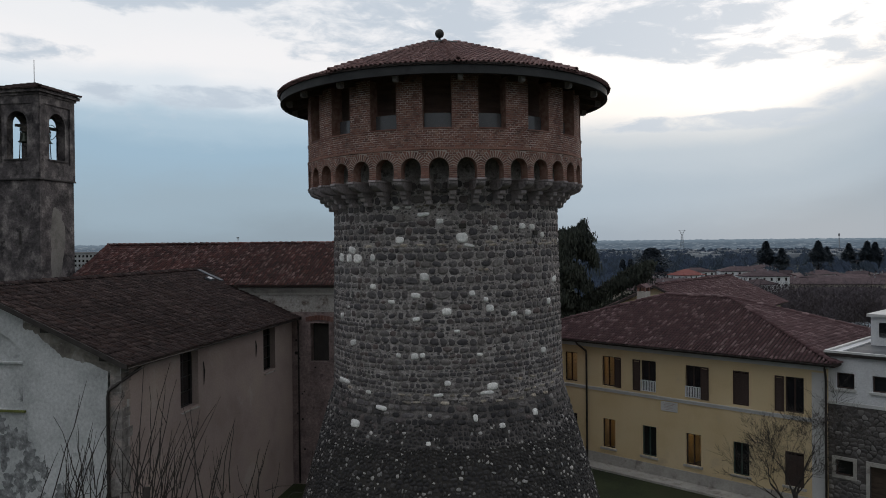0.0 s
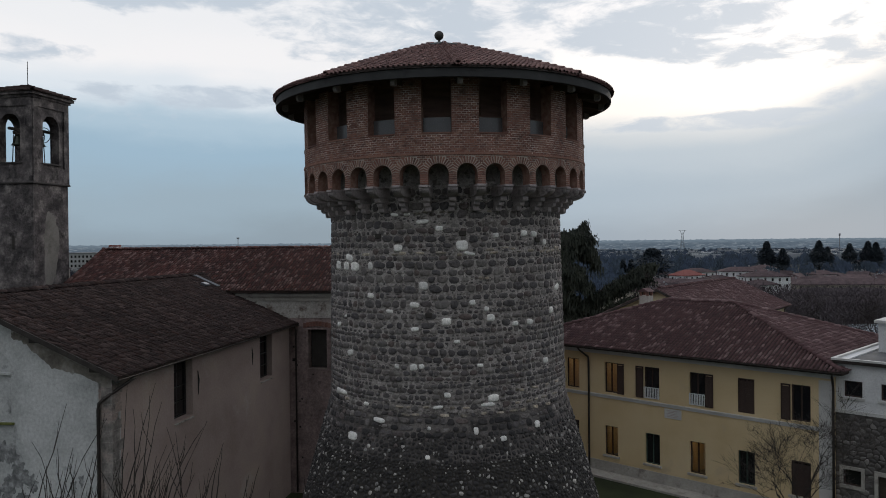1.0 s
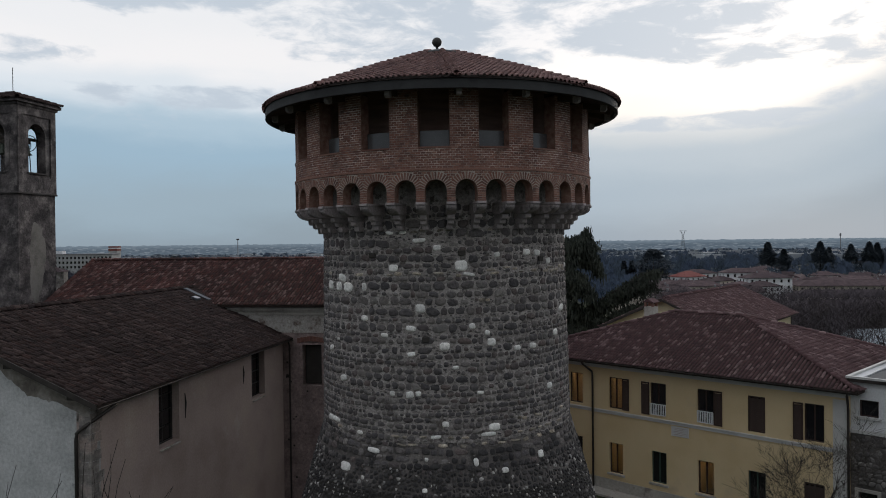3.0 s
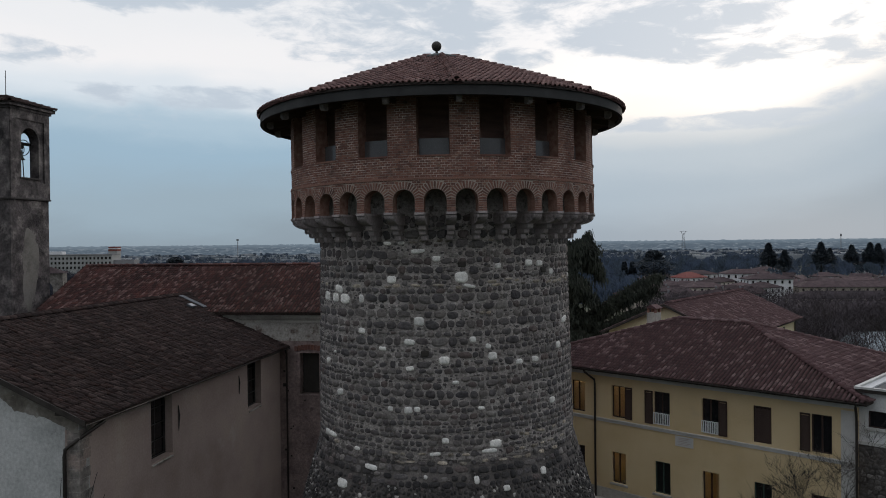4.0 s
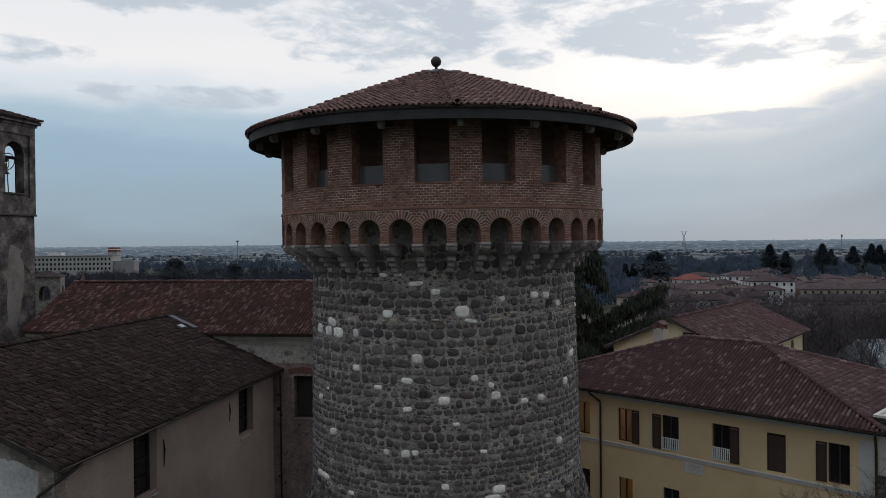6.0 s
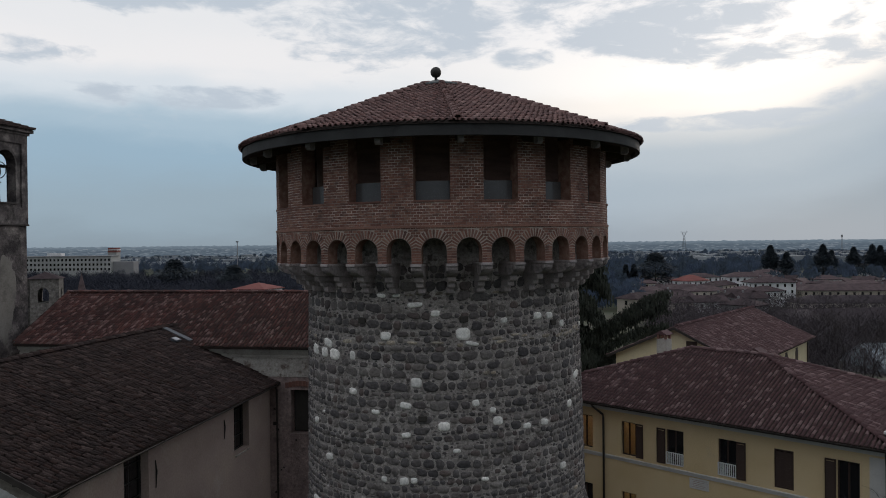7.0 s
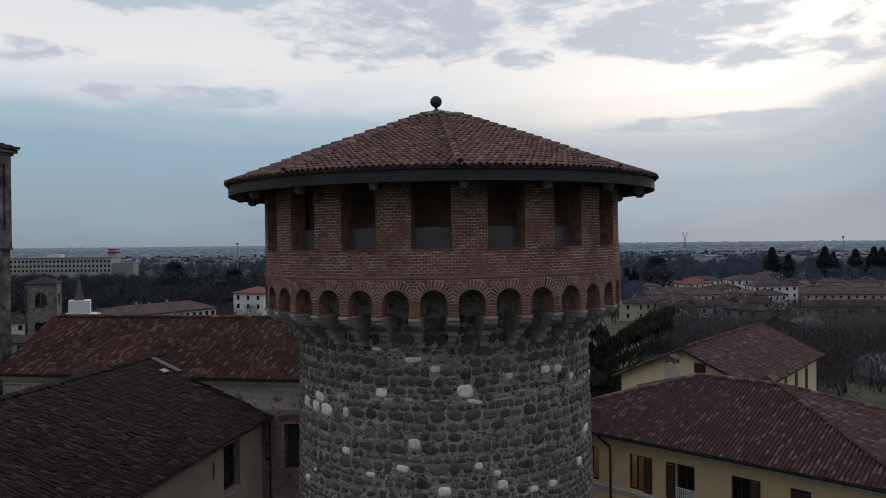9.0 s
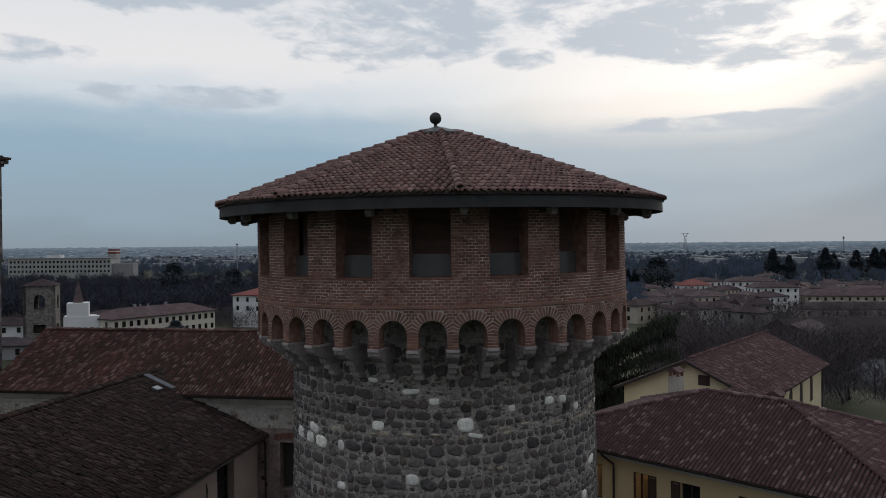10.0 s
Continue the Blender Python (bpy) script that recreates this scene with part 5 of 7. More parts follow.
# ---------------------------------------------------------------- stone and white annexe
def build_annexe():
    H = thing("annexe", "flat-roofed annexe, white render above rubble stone", "house", pose(9.95, 14.77, 0, 0, 0, -44.7))
    x0, x1, y0, depth, zt = 12.06, 24.0, 0.42, 12.0, 7.62
    up = [(12.43, 13.24, 5.88, 6.65), (14.03, 14.84, 5.88, 6.65), (15.9, 16.7, 5.88, 6.65), (17.6, 18.4, 5.88, 6.65)]
    part("wall", Geo().wall(x0, x1, 5.2, zt, up, y0, y0 + 0.4).box(x0, x0 + 0.4, y0 + 0.4, depth, 5.2, zt).box(x1 - 0.4, x1, y0 + 0.4, depth, 5.2, zt).box(x0 + 0.4, x1 - 0.4, depth - 0.4, depth, 5.2, zt), WHITE, H, "white rendered upper storey")
    low = [(12.40, 13.20, 1.66, 2.42), (13.92, 15.1, -0.4, 2.35)]
    stone = part("stone_wall", Geo().wall(x0, x1, -0.4, 5.18, low, y0 - 0.06, y0 + 0.4).box(x0, x1, depth - 0.4, depth, -0.4, 5.18), MID_MORTAR, H, "rubble stone lower storey")
    rnd = random.Random(5)
    V, F, seeds = [], [], []
    z = -0.3
    while z < 5.05:
        h, x = rnd.uniform(0.15, 0.28), x0 + 0.1
        while x < x1 - 0.15:
            w = rnd.uniform(0.16, 0.44)
            zc = z + h / 2 + rnd.gauss(0, 0.05)
            if not any(a - 0.22 < x < b + 0.22 and c - 0.22 < zc < d + 0.26 for a, b, c, d in low) and zc < 5.0:
                seeds.append((x, zc, w * 0.75, h * 0.75))
            x += w
        z += h
    for (x, zc, lu, lz), poly in zip(seeds, stone_cells(seeds)):
        rings = cobble(poly, rnd.uniform(0.008, 0.022), rnd, 1)
        if rings:
            b, hi = len(V), rnd.uniform(0.02, 0.05)
            V.extend((max(x0 + 0.01, x + du), y0 - 0.055 - hi * s, zc + dz) for ring in rings for du, dz, s in ring)
            F.extend(tuple(b + q for q in f) for f in cobble_faces(len(rings[0])))
    joined("rubble", V, F, WALLSTONE, stone, True)
    part("string_course", Geo().box(x0, x1, y0 - 0.14, y0 - 0.064, 5.10, 5.26), TRIM, H)
    for a, b, c, d in up:
        window(H, a, b, c, d, y0, True, 1, "", False, SHUTTER, None, TRIM)
    a, b, c, d = low[0]
    w = window(H, a, b, c, d, y0 - 0.06, False, 1)
    part("stone_surround", Geo().wall(a - 0.15, b + 0.15, c - 0.15, d + 0.15, [(a, b, c, d)], y0 - 0.13, y0 - 0.02), PLINTH, w, "pale stone window surround")
    a, b, c, d = low[1]
    door = part("door", Geo().box(a, b, y0 + 0.15, y0 + 0.22, c, d), TIMBER, H, "brown wooden door")
    part("stone_surround", Geo().wall(a - 0.15, b + 0.15, c, d + 0.2, [(a, b, c - 1, d)], y0 - 0.13, y0 - 0.02), PLINTH, door)
    part("flat_roof", Geo().box(x0 + 0.2, x1 - 0.2, y0 + 0.2, depth - 0.2, zt - 0.25, zt - 0.06), ROOF_GREY, H, "wet grey flat roof")
    part("parapet", Geo().box(x0 - 0.14, x1 + 0.1, y0 - 0.24, y0 - 0.06, zt, zt + 0.10).box(x0 - 0.14, x0 + 0.02, y0 - 0.056, depth, zt, zt + 0.10), TRIM, H, "white parapet edging")
    # dark strip added to paint the shadow line below the parapet edging
    part("painted_eaves_shadow", Geo().box(x0 - 0.1, x1 + 0.08, y0 - 0.2, y0 - 0.004, zt - 0.16, zt - 0.004), GUTTER, H)
    pent = part("penthouse", Geo().box(12.75, 20.0, 4.8, 11.0, zt - 0.06, zt + 1.45), WHITE, H, "small white rooftop room")
    part("coping", Geo().box(12.6, 20.2, 4.6, 11.2, zt + 1.454, zt + 1.6), TRIM, pent)
    part("window", Geo().box(13.15, 14.4, 4.76, 4.8, zt + 0.4, zt + 1.15), DARK_GLASS, pent)


WALLSTONE = mat("grey_wall_stone", [(0.060, 0.057, 0.056), (0.115, 0.108, 0.104), (0.20, 0.19, 0.18)], 2.5, 0.85, 0.7, 16,
                palette=[(0.050, 0.048, 0.049), (0.135, 0.126, 0.120), (0.080, 0.075, 0.073), (0.30, 0.285, 0.27), (0.065, 0.062, 0.060), (0.105, 0.098, 0.092), (0.052, 0.050, 0.050)])
build_annexe()


# ---------------------------------------------------------------- old hall
def build_hall():
    H = thing("old_hall", "old plastered hall with a lichened clay tile roof", "building", pose(-11.42, -4.45, 0, 0, 0, 80.8))
    L, W, ze, zr = 17.0, 11.2, 9.10, 11.55
    s = (zr - ze) / (W / 2)
    win = [(4.15, 5.67, 6.48, 8.95), (12.69, 14.30, 6.58, 9.0)]
    part("wall", Geo().wall(0, L, -0.4, 9.06, win, 0, 0.5), TAUPE, H, "stained beige plastered long wall", weld=True)
    # gable wall, built along y with a blind arched niche
    gv = Geo().wall(0, W, -0.4, 9.06, [(3.82, 6.7, 7.35, 9.0)], 0, 0.5)
    gv.prism([(0, 9.06), (3.82, 9.06), (3.82, 9.06 + s * 3.82 - 0.02)], 0, 0.5)
    gv.prism([(6.7, 9.06), (W, 9.06), (6.7, 9.06 + s * (W - 6.7) - 0.02)], 0, 0.5)
    arch = [(3.82 + 2.88 * i / 10, 9.45 + 0.75 * math.sin(math.pi * i / 10) ** 0.8) for i in range(11)]
    for (xa, za), (xb, zb) in zip(arch[:-1], arch[1:]):
        ta, tb = [9.06 + s * (x if x < 5.6 else W - x) - 0.02 for x in (xa, xb)]
        gv.prism([(xa, za), (xb, zb), (xb, tb), (xa, ta)], 0, 0.5)
    gv.box(3.82, 6.7, 0.14, 0.3, 7.35, 10.6)
    for i, v in enumerate(gv.v):
        gv.v[i] = (v[1], v[0], v[2])
    gv.f = [tuple(reversed(f)) for f in gv.f]
    gable = part("gable_wall", gv, WHITEWASH, H, "flaking white plastered gable wall", weld=True)
    rnd = random.Random(31)
    edge = [(0.03, 8.62)]
    for k in range(1, 40):
        y = 0.03 + 3.75 * k / 39
        edge.append((y, 9.0 + s * y - 0.30 - 0.30 * math.sin(math.pi * y / 3.9) - 0.09 * math.sin(y * 3.1 + 1) - 0.03 * math.sin(y * 9.0) + rnd.gauss(0, 0.022)))
    up = [(y, 9.0 + s * y) for y, _ in edge]
    pv = [(-0.008, y, z) for y, z in edge] + [(-0.008, y, z) for y, z in up]
    n = len(edge)
    part("bare_render", Geo().add(pv, [(k, k + n, k + n + 1, k + 1) for k in range(n - 1)]), BARE, gable, "brown bare render where the whitewash has gone")
    rnd = random.Random(23)
    for k in range(64):
        if k < 44:
            cy, cz, r = rnd.gauss(5.0, 0.95), min(6.9, rnd.gauss(5.2, 1.0)), rnd.uniform(0.08, 0.34)
        else:
            cy, cz, r = rnd.uniform(0.9, 4.0), rnd.uniform(2.4, 5.6), rnd.uniform(0.05, 0.20)
        rim, n = [], 34
        for i in range(n):
            a = 2 * math.pi * i / n
            q = r * (1 + 0.30 * math.sin(2 * a + k) + 0.25 * math.sin(5 * a + 2 * k) + 0.12 * math.sin(9 * a + 3 * k) + rnd.gauss(0, 0.07))
            rim.append((-0.006 - 0.0002 * k, cy + 1.0 * q * math.cos(a), cz + 1.15 * q * math.sin(a)))
        part("flaked_patch", Geo().add([(-0.006 - 0.0002 * k, cy, cz)] + rim, [(0, 1 + (i + 1) % n, 1 + i) for i in range(n)]), FLAKED, gable, "dark damp patch in the whitewash")
    part("niche_sill", Geo().box(-0.1, 0.12, 3.7, 6.8, 7.27, 7.345), MOSS, H, "mossy green niche sill")
    for y, z in ((0.60, 9.15), (2.88, 10.13)):
        # solid dark block on the wall, coloured as the shade of a beam hole
        part("beam_hole", Geo().box(-0.020, 0.02, y - 0.26, y + 0.24, z - 0.02, z + 0.17, 0.018), DARK_ROOM, gable)
    part("wall", Geo().box(0.5, L, W - 0.5, W, -0.4, 9.06), TAUPE, H)
    # corner stones
    rnd = random.Random(2)
    z, i = 4.0, 0
    while z < 8.5:
        h = rnd.uniform(0.26, 0.4)
        a = 0.6 if i % 2 else 0.42
        part("quoin", Geo().box(-0.006, a + rnd.uniform(-0.10, 0.10), -0.005, 0.42, z, z + h - 0.006, 0.004), QUOIN, H)
        z += h
        i += 1
    for a, b, c, d in win:
        w = part("window", Geo().wall(a, b, c, d, [(a + 0.05, b - 0.05, c + 0.05, d - 0.05)], 0.3, 0.36), IRON, H, weld=True)
        for k in (1, 2, 3):
            zz = c + (d - c) * k / 4
            part("glazing_bar", Geo().box(a + 0.05, b - 0.05, 0.31, 0.35, zz - 0.015, zz + 0.015), IRON, w)
        part("mullion", Geo().box((a + b) / 2 - 0.015, (a + b) / 2 + 0.015, 0.303, 0.309, c + 0.05, d - 0.05), IRON, w)
        part("pane", Geo().box(a + 0.02, b - 0.02, 0.365, 0.375, c + 0.02, d - 0.02), DARK_GLASS, w)
        part("sill", Geo().add([(a, -0.05, c - 0.10), (b, -0.05, c - 0.10), (b, 0.3, c), (a, 0.3, c), (a, -0.05, c - 0.14), (b, -0.05, c - 0.14)], [(0, 1, 2, 3), (4, 5, 1, 0)]), PLASTER_GREY, w)
    for u, z0, z1 in ((6.12, 7.2, 8.2), (11.7, 7.55, 8.38)):
        part("wall_anchor", Geo().tube([(u, -0.02, z0), (u + 0.03, -0.03, (z0 + z1) / 2 + 0.1), (u - 0.02, -0.02, z1)], [0.012, 0.04, 0.015], 5), IRON, H, "rusty iron wall anchor")
    # roof
    ov, vg = 0.45, 0.32
    y0, z0 = -ov, ze - s * ov + 0.14
    zr2 = zr + 0.14
    A, B, P, Q = (-vg, y0, z0), (L + 0.35, y0, z0), (-vg, W / 2, zr2), (L + 0.9, W / 2, zr2)
    A2, B2 = (-vg, W + ov, z0), (L + 0.35, W + ov, z0)
    g = Geo().slab([A, B, Q, P], 0.10)
    g.slab([P, Q, B2, A2], 0.10)
    roof = part("roof", g, UNDER, H, "dark lichened clay tile roof")
    for p, q, t, sd, near in ((A, B, (Q, P), 71, lambda u, v: u > 4.5 and v < 4.2), (B2, A2, (P, Q), 72, None)):
        p, q = Vector(p), Vector(q)
        fm = slope_frame(p, q - p, Vector(t[0]) - p if sd == 71 else Vector(t[1]) - p)
        inv = fm.inverted()
        tile_field(roof, fm, [(0, -0.06), ((q - p).length, -0.06)] + [tuple((inv @ Vector(k))[:2]) for k in t], TILE_OLD, 0.165, 0.30, near, sd, loose=1.9)
    ridge_run(roof, Vector(P) + Vector((0, 0, 0.05)), Vector(Q) + Vector((0, 0, 0.05)), TILE_OLD, 0.27, 0.38)
    part("verge_board", Geo().add([(-vg - 0.04, y0, z0 - 0.16), (-vg - 0.04, W / 2, zr2 - 0.16), (-vg - 0.04, W / 2, zr2 + 0.03), (-vg - 0.04, y0, z0 + 0.03), (-vg, y0, z0 - 0.16), (-vg, W / 2, zr2 - 0.16), (-vg, W / 2, zr2 + 0.03), (-vg, y0, z0 + 0.03)],
                                  [(3, 2, 1, 0), (4, 5, 6, 7), (0, 1, 5, 4), (2, 3, 7, 6)]), GUTTER, roof)
    gutter_run(H, (-vg, y0 - 0.05, z0 - 0.05), (L + 0.3, y0 - 0.05, z0 - 0.05), 0.07)
    part("downpipe", Geo().tube([(0.6, -0.5, 8.9), (0.35, -0.4, 8.78), (-0.12, 0.25, 8.25), (-0.12, 0.42, 8.1), (-0.12, 0.44, 7.9), (-0.12, 0.44, -0.3)], 0.06, 8), GUTTER, H, "dark metal downpipe", smooth=True)
    # skylight
    fm = slope_frame((L - 1.6, 4.2, ze + s * 4.2 + 0.24), (1, 0, 0), (0, 1, s))
    sk = part("skylight", Geo().box(0, 0.50, 0, 0.34, 0, 0.10), FLASH, roof, "small roof light in a lead frame", fm)
    part("skylight_pane", Geo().box(0.04, 0.46, 0.04, 0.30, 0.104, 0.112), SKYGLASS, sk)
    part("lead_flashing", Geo().box(1.05, 1.45, -0.15, 1.4, 0, 0.04), FLASH, roof, "grey lead flashing", fm)


FLAKED = mat("damp_flaked_plaster", [(0.11, 0.113, 0.115), (0.20, 0.205, 0.205), (0.36, 0.37, 0.368)], 3.6, 0.95, 0.5, 10, grit=0.8)
BARE = mat("bare_old_render", [(0.10, 0.09, 0.078), (0.17, 0.155, 0.135), (0.27, 0.255, 0.235)], 1.6, 0.95, 0.5, 12, stain=(0.40, 0.405, 0.395), stain_scale=1.8, stain_at=0.60)
QUOIN = mat("old_quoin_stone", [(0.12, 0.11, 0.105), (0.23, 0.21, 0.195), (0.36, 0.34, 0.32)], 2.2, 0.92, 0.4, 12, stain=(0.30, 0.245, 0.22), stain_scale=1.1, stain_at=0.50, grit=0.7)
MOSS = mat("mossy_stone", [(0.10, 0.11, 0.03), (0.16, 0.17, 0.06)], 2.0, 0.95, 0.4)
FLASH = mat("old_lead_flashing", [(0.07, 0.075, 0.085), (0.13, 0.14, 0.155)], 2.0, 0.6, 0.2, 25, metal=0.4)
SKYGLASS = glass("roof_light_glass", (0.22, 0.23, 0.24), 0.2)
build_hall()


# ---------------------------------------------------------------- church behind
def build_church():
    H = thing("church", "long church with mixed red clay tile roof", "church", pose(-7.7, 12.0, 0, 0, 0, -9.2))
    x0, x1, W, ze, zr = -14.8, 9.5, 10.0, 10.75, 13.15
    hole = [(0.07, 1.14, 6.55, 8.72)]
    wall = part("wall", Geo().wall(x0, x1, -0.4, 9.35, hole, 0, 0.6), RUBBLE, H, "rough weathered rubble side wall", weld=True)
    part("wall_band", Geo().box(x0, x1, -0.03, 0.6, 9.354, 10.3), PLASTER_GREY, H, "flaking pale plaster under the eaves")
    part("cornice", Geo().box(x0, x1, -0.10, 0.6, 10.304, 10.40).box(x0, x1, -0.06, 0.6, 10.404, 10.50).box(x0, x1, -0.18, 0.6, 10.504, 10.60).box(x0, x1, -0.28, 0.6, 10.604, 10.72), PLINTH, H, "stepped brick cornice")
    part("wall", Geo().box(x0, x1, W - 0.6, W, -0.4, 10.72).box(x0, x0 + 0.6, 0.6, W - 0.6, -0.4, 10.72).prism([(x1 - 0.1, 0), (x1, 0), (x1, 1)], 5, 5.1), RUBBLE, H)
    ga = Geo()
    ga.add([(x0, 0, 10.72), (x0, W, 10.72), (x0, W / 2, zr - 0.1), (x0 + 0.5, 0, 10.72), (x0 + 0.5, W, 10.72), (x0 + 0.5, W / 2, zr - 0.1)], [(2, 1, 0), (3, 4, 5), (0, 3, 5, 2), (1, 2, 5, 4)])
    ga.add([(x1, 0, 10.72), (x1, W, 10.72), (x1, W / 2, zr - 0.1), (x1 - 0.5, 0, 10.72), (x1 - 0.5, W, 10.72), (x1 - 0.5, W / 2, zr - 0.1)], [(0, 1, 2), (5, 4, 3), (2, 5, 3, 0), (4, 5, 2, 1)])
    ga.box(x1 - 0.5, x1, 0.6, W - 0.6, -0.4, 10.72)
    part("gable_wall", ga, RUBBLE, H)
    # dark backing coloured as the unlit inside behind the opening
    w = part("window", Geo().box(0.1, 1.11, 0.42, 0.5, 6.58, 8.69), DARK_ROOM, H, "dark unglazed opening")
    fr = Geo().wall(-0.12, 1.33, 6.45, 8.78, [(0.07, 1.14, 6.55, 8.72)], -0.05, -0.002)
    part("brick_surround", fr, RUBBLE, w)
    n = 9
    for i in range(n):
        a0, a1 = -0.2 + 1.6 * i / n, -0.2 + 1.6 * (i + 0.92) / n
        part("lintel_brick", Geo().box(a0, a1, -0.07, -0.006, 8.79 + 0.12 * math.sin(math.pi * (i + 0.5) / n), 9.05 + 0.12 * math.sin(math.pi * (i + 0.5) / n)), BRICK, w)
    rnd = random.Random(12)
    for i in range(26):
        u, z, s = rnd.uniform(-0.9, 3.0), rnd.uniform(1.5, 9.1), rnd.uniform(0.03, 0.09)
        if not (-0.3 < u < 1.5 and 6.3 < z < 9.2):
            # dark plate on the uncut wall, painted as a shaded hole
            part("putlog_hole", Geo().box(u - s, u + s, -0.006, 0.01, z - s, z + s), DARK_ROOM, wall)
    part("downpipe", Geo().tube([(-0.62, -0.35, 9.0), (-0.62, -0.12, 8.7), (-0.62, -0.1, -0.3)], 0.05, 8), GUTTER, H, "dark metal downpipe", smooth=True)
    ov = 0.45
    s = (zr - ze) / (W / 2)
    y0, z0 = -ov, ze + 0.12
    A, B, P, Q = (x0 - 0.1, y0, z0), (x1 + 0.3, y0, z0), (x0 - 0.75, W / 2, zr), (x1 + 0.3, W / 2, zr)
    A2, B2 = (x0 - 0.1, W + ov, z0), (x1 + 0.3, W + ov, z0)
    g = Geo().slab([A, B, Q, P], 0.12)
    g.slab([P, Q, B2, A2], 0.12)
    roof = part("roof", g, UNDER, H, "mottled red and brown clay tile roof")
    for p, q, t, sd, near in ((A, B, (Q, P), 81, lambda u, v: u > 8.6 and v < 4.5), (B2, A2, (P, Q), 82, None)):
        p, q = Vector(p), Vector(q)
        fm = slope_frame(p, q - p, Vector(t[1] if sd == 81 else t[1]) - p)
        inv = fm.inverted()
        tile_field(roof, fm, [(0, -0.06), ((q - p).length, -0.06)] + [tuple((inv @ Vector(k))[:2]) for k in t], TILE_RED, 0.18, 0.29, near, sd, loose=1.0)
    ridge_run(roof, Vector(P) + Vector((0, 0, 0.05)), Vector(Q) + Vector((0, 0, 0.05)), TILE_RED, 0.27, 0.38)
    ridge_run(roof, Vector(A) + Vector((0.1, 0, 0.05)), Vector(P) + Vector((0.1, 0, 0.05)), TILE_RED, 0.25, 0.38)


build_church()


# ---------------------------------------------------------------- bell tower
IRON_STAINED = mat("soot_black_stone", [(0.035, 0.032, 0.032), (0.07, 0.064, 0.062)], 2.0, 0.9, 0.4, 14)


def build_belfry():
    H = thing("bell_tower", "square sooty plastered bell tower with arched openings", "bell tower", pose(-23.40, 13.16, 0, 0, 0, 78.5))
    S = 3.0
    part("shaft", Geo().box(0.03, S - 0.03, 0.03, S - 0.03, -0.4, 17.05), BELFRY, H, "dark patched plaster shaft")
    part("band", Geo().box(-0.08, S + 0.08, -0.08, S + 0.08, 17.054, 17.16, 0.02), IRON_STAINED, H)
    # belfry stage: four piers, arches above, dado below
    zb, zs, zt, a0, a1 = 17.16, 20.40, 21.98, 0.84, 2.2
    r = (a1 - a0) / 2
    c = (a0 + a1) / 2
    seg = 10

    def side(m):
        g = Geo().wall(0, S, zb, zs, [(a0, a1, 18.3, zs)], 0, 0.5)
        pts = [(c + r * math.cos(math.pi * i / seg), zs + r * math.sin(math.pi * i / seg)) for i in range(seg + 1)]
        for (xa, za), (xb, z2) in zip(pts[:-1], pts[1:]):
            g.prism([(xb, z2), (xa, za), (xa, zt), (xb, zt)], 0, 0.5)
        g.box(0, a0, 0, 0.5, zs, zt).box(a1, S, 0, 0.5, zs, zt)
        part("belfry_wall", g, BELFRY, H, "dark plastered belfry side with an arched opening", m, weld=True)
        fr = Geo().wall(0, S, zb, zt, [(0.42, S - 0.42, 18.05, 21.5)], -0.06, -0.003)
        part("panel_frame", fr, BELFRY, H, m=m, weld=True)
        part("opening_sill", Geo().box(a0 - 0.1, a1 + 0.1, -0.08, 0.5, 18.22, 18.3), IRON_STAINED, H, m=m)
    cen = Matrix.Translation((S / 2, S / 2, 0))
    for q in range(4):
        side(cen @ Matrix.Rotation(radians(90 * q), 4, "Z") @ cen.inverted())
    rnd = random.Random(6)
    rim = []
    for k in range(44):
        a = 2 * math.pi * k / 44
        q = 1 + 0.12 * math.sin(3 * a + 1) + 0.07 * math.sin(7 * a) + rnd.gauss(0, 0.045)
        rim.append((1.45 + 0.62 * q * math.cos(a) + 0.10 * math.sin(a), 0.026, 13.3 + 2.25 * q * math.sin(a)))
    part("light_patch", Geo().add([(1.45, 0.026, 13.3)] + rim, [(0, 1 + k, 1 + (k + 1) % 44) for k in range(44)]), BELFRY_PALE, H, "paler patch of newer plaster")
    part("cornice", Geo().box(-0.12, S + 0.12, -0.12, S + 0.12, zt, zt + 0.14).box(-0.26, S + 0.26, -0.26, S + 0.26, zt + 0.144, zt + 0.30), BELFRY, H)
    o, z0, z1 = 0.33, zt + 0.304, zt + 0.9
    corners = [(-o, -o, z0), (S + o, -o, z0), (S + o, S + o, z0), (-o, S + o, z0)]
    roof = part("roof", Geo().add(corners + [(S / 2, S / 2, z1)], [(0, 1, 4), (1, 2, 4), (2, 3, 4), (3, 0, 4), (3, 2, 1, 0)]), UNDER, H, "low pyramid tile roof")
    for q in range(4):
        p, e = Vector(corners[q]), Vector(corners[(q + 1) % 4])
        fm = slope_frame(p, e - p, Vector((S / 2, S / 2, z1)) - p)
        tile_field(roof, fm, [(0, -0.05), ((e - p).length, -0.05), tuple((fm.inverted() @ Vector((S / 2, S / 2, z1)))[:2])], TILE_OLD, 0.22, 0.34, None, 90 + q)
        ridge_run(roof, p + Vector((0, 0, 0.04)), Vector((S / 2, S / 2, z1 + 0.04)), TILE_OLD, 0.24, 0.36)
    part("lightning_rod", Geo().tube([(S / 2, S / 2, z1), (S / 2, S / 2, z1 + 1.5)], 0.02, 6), IRON, H)
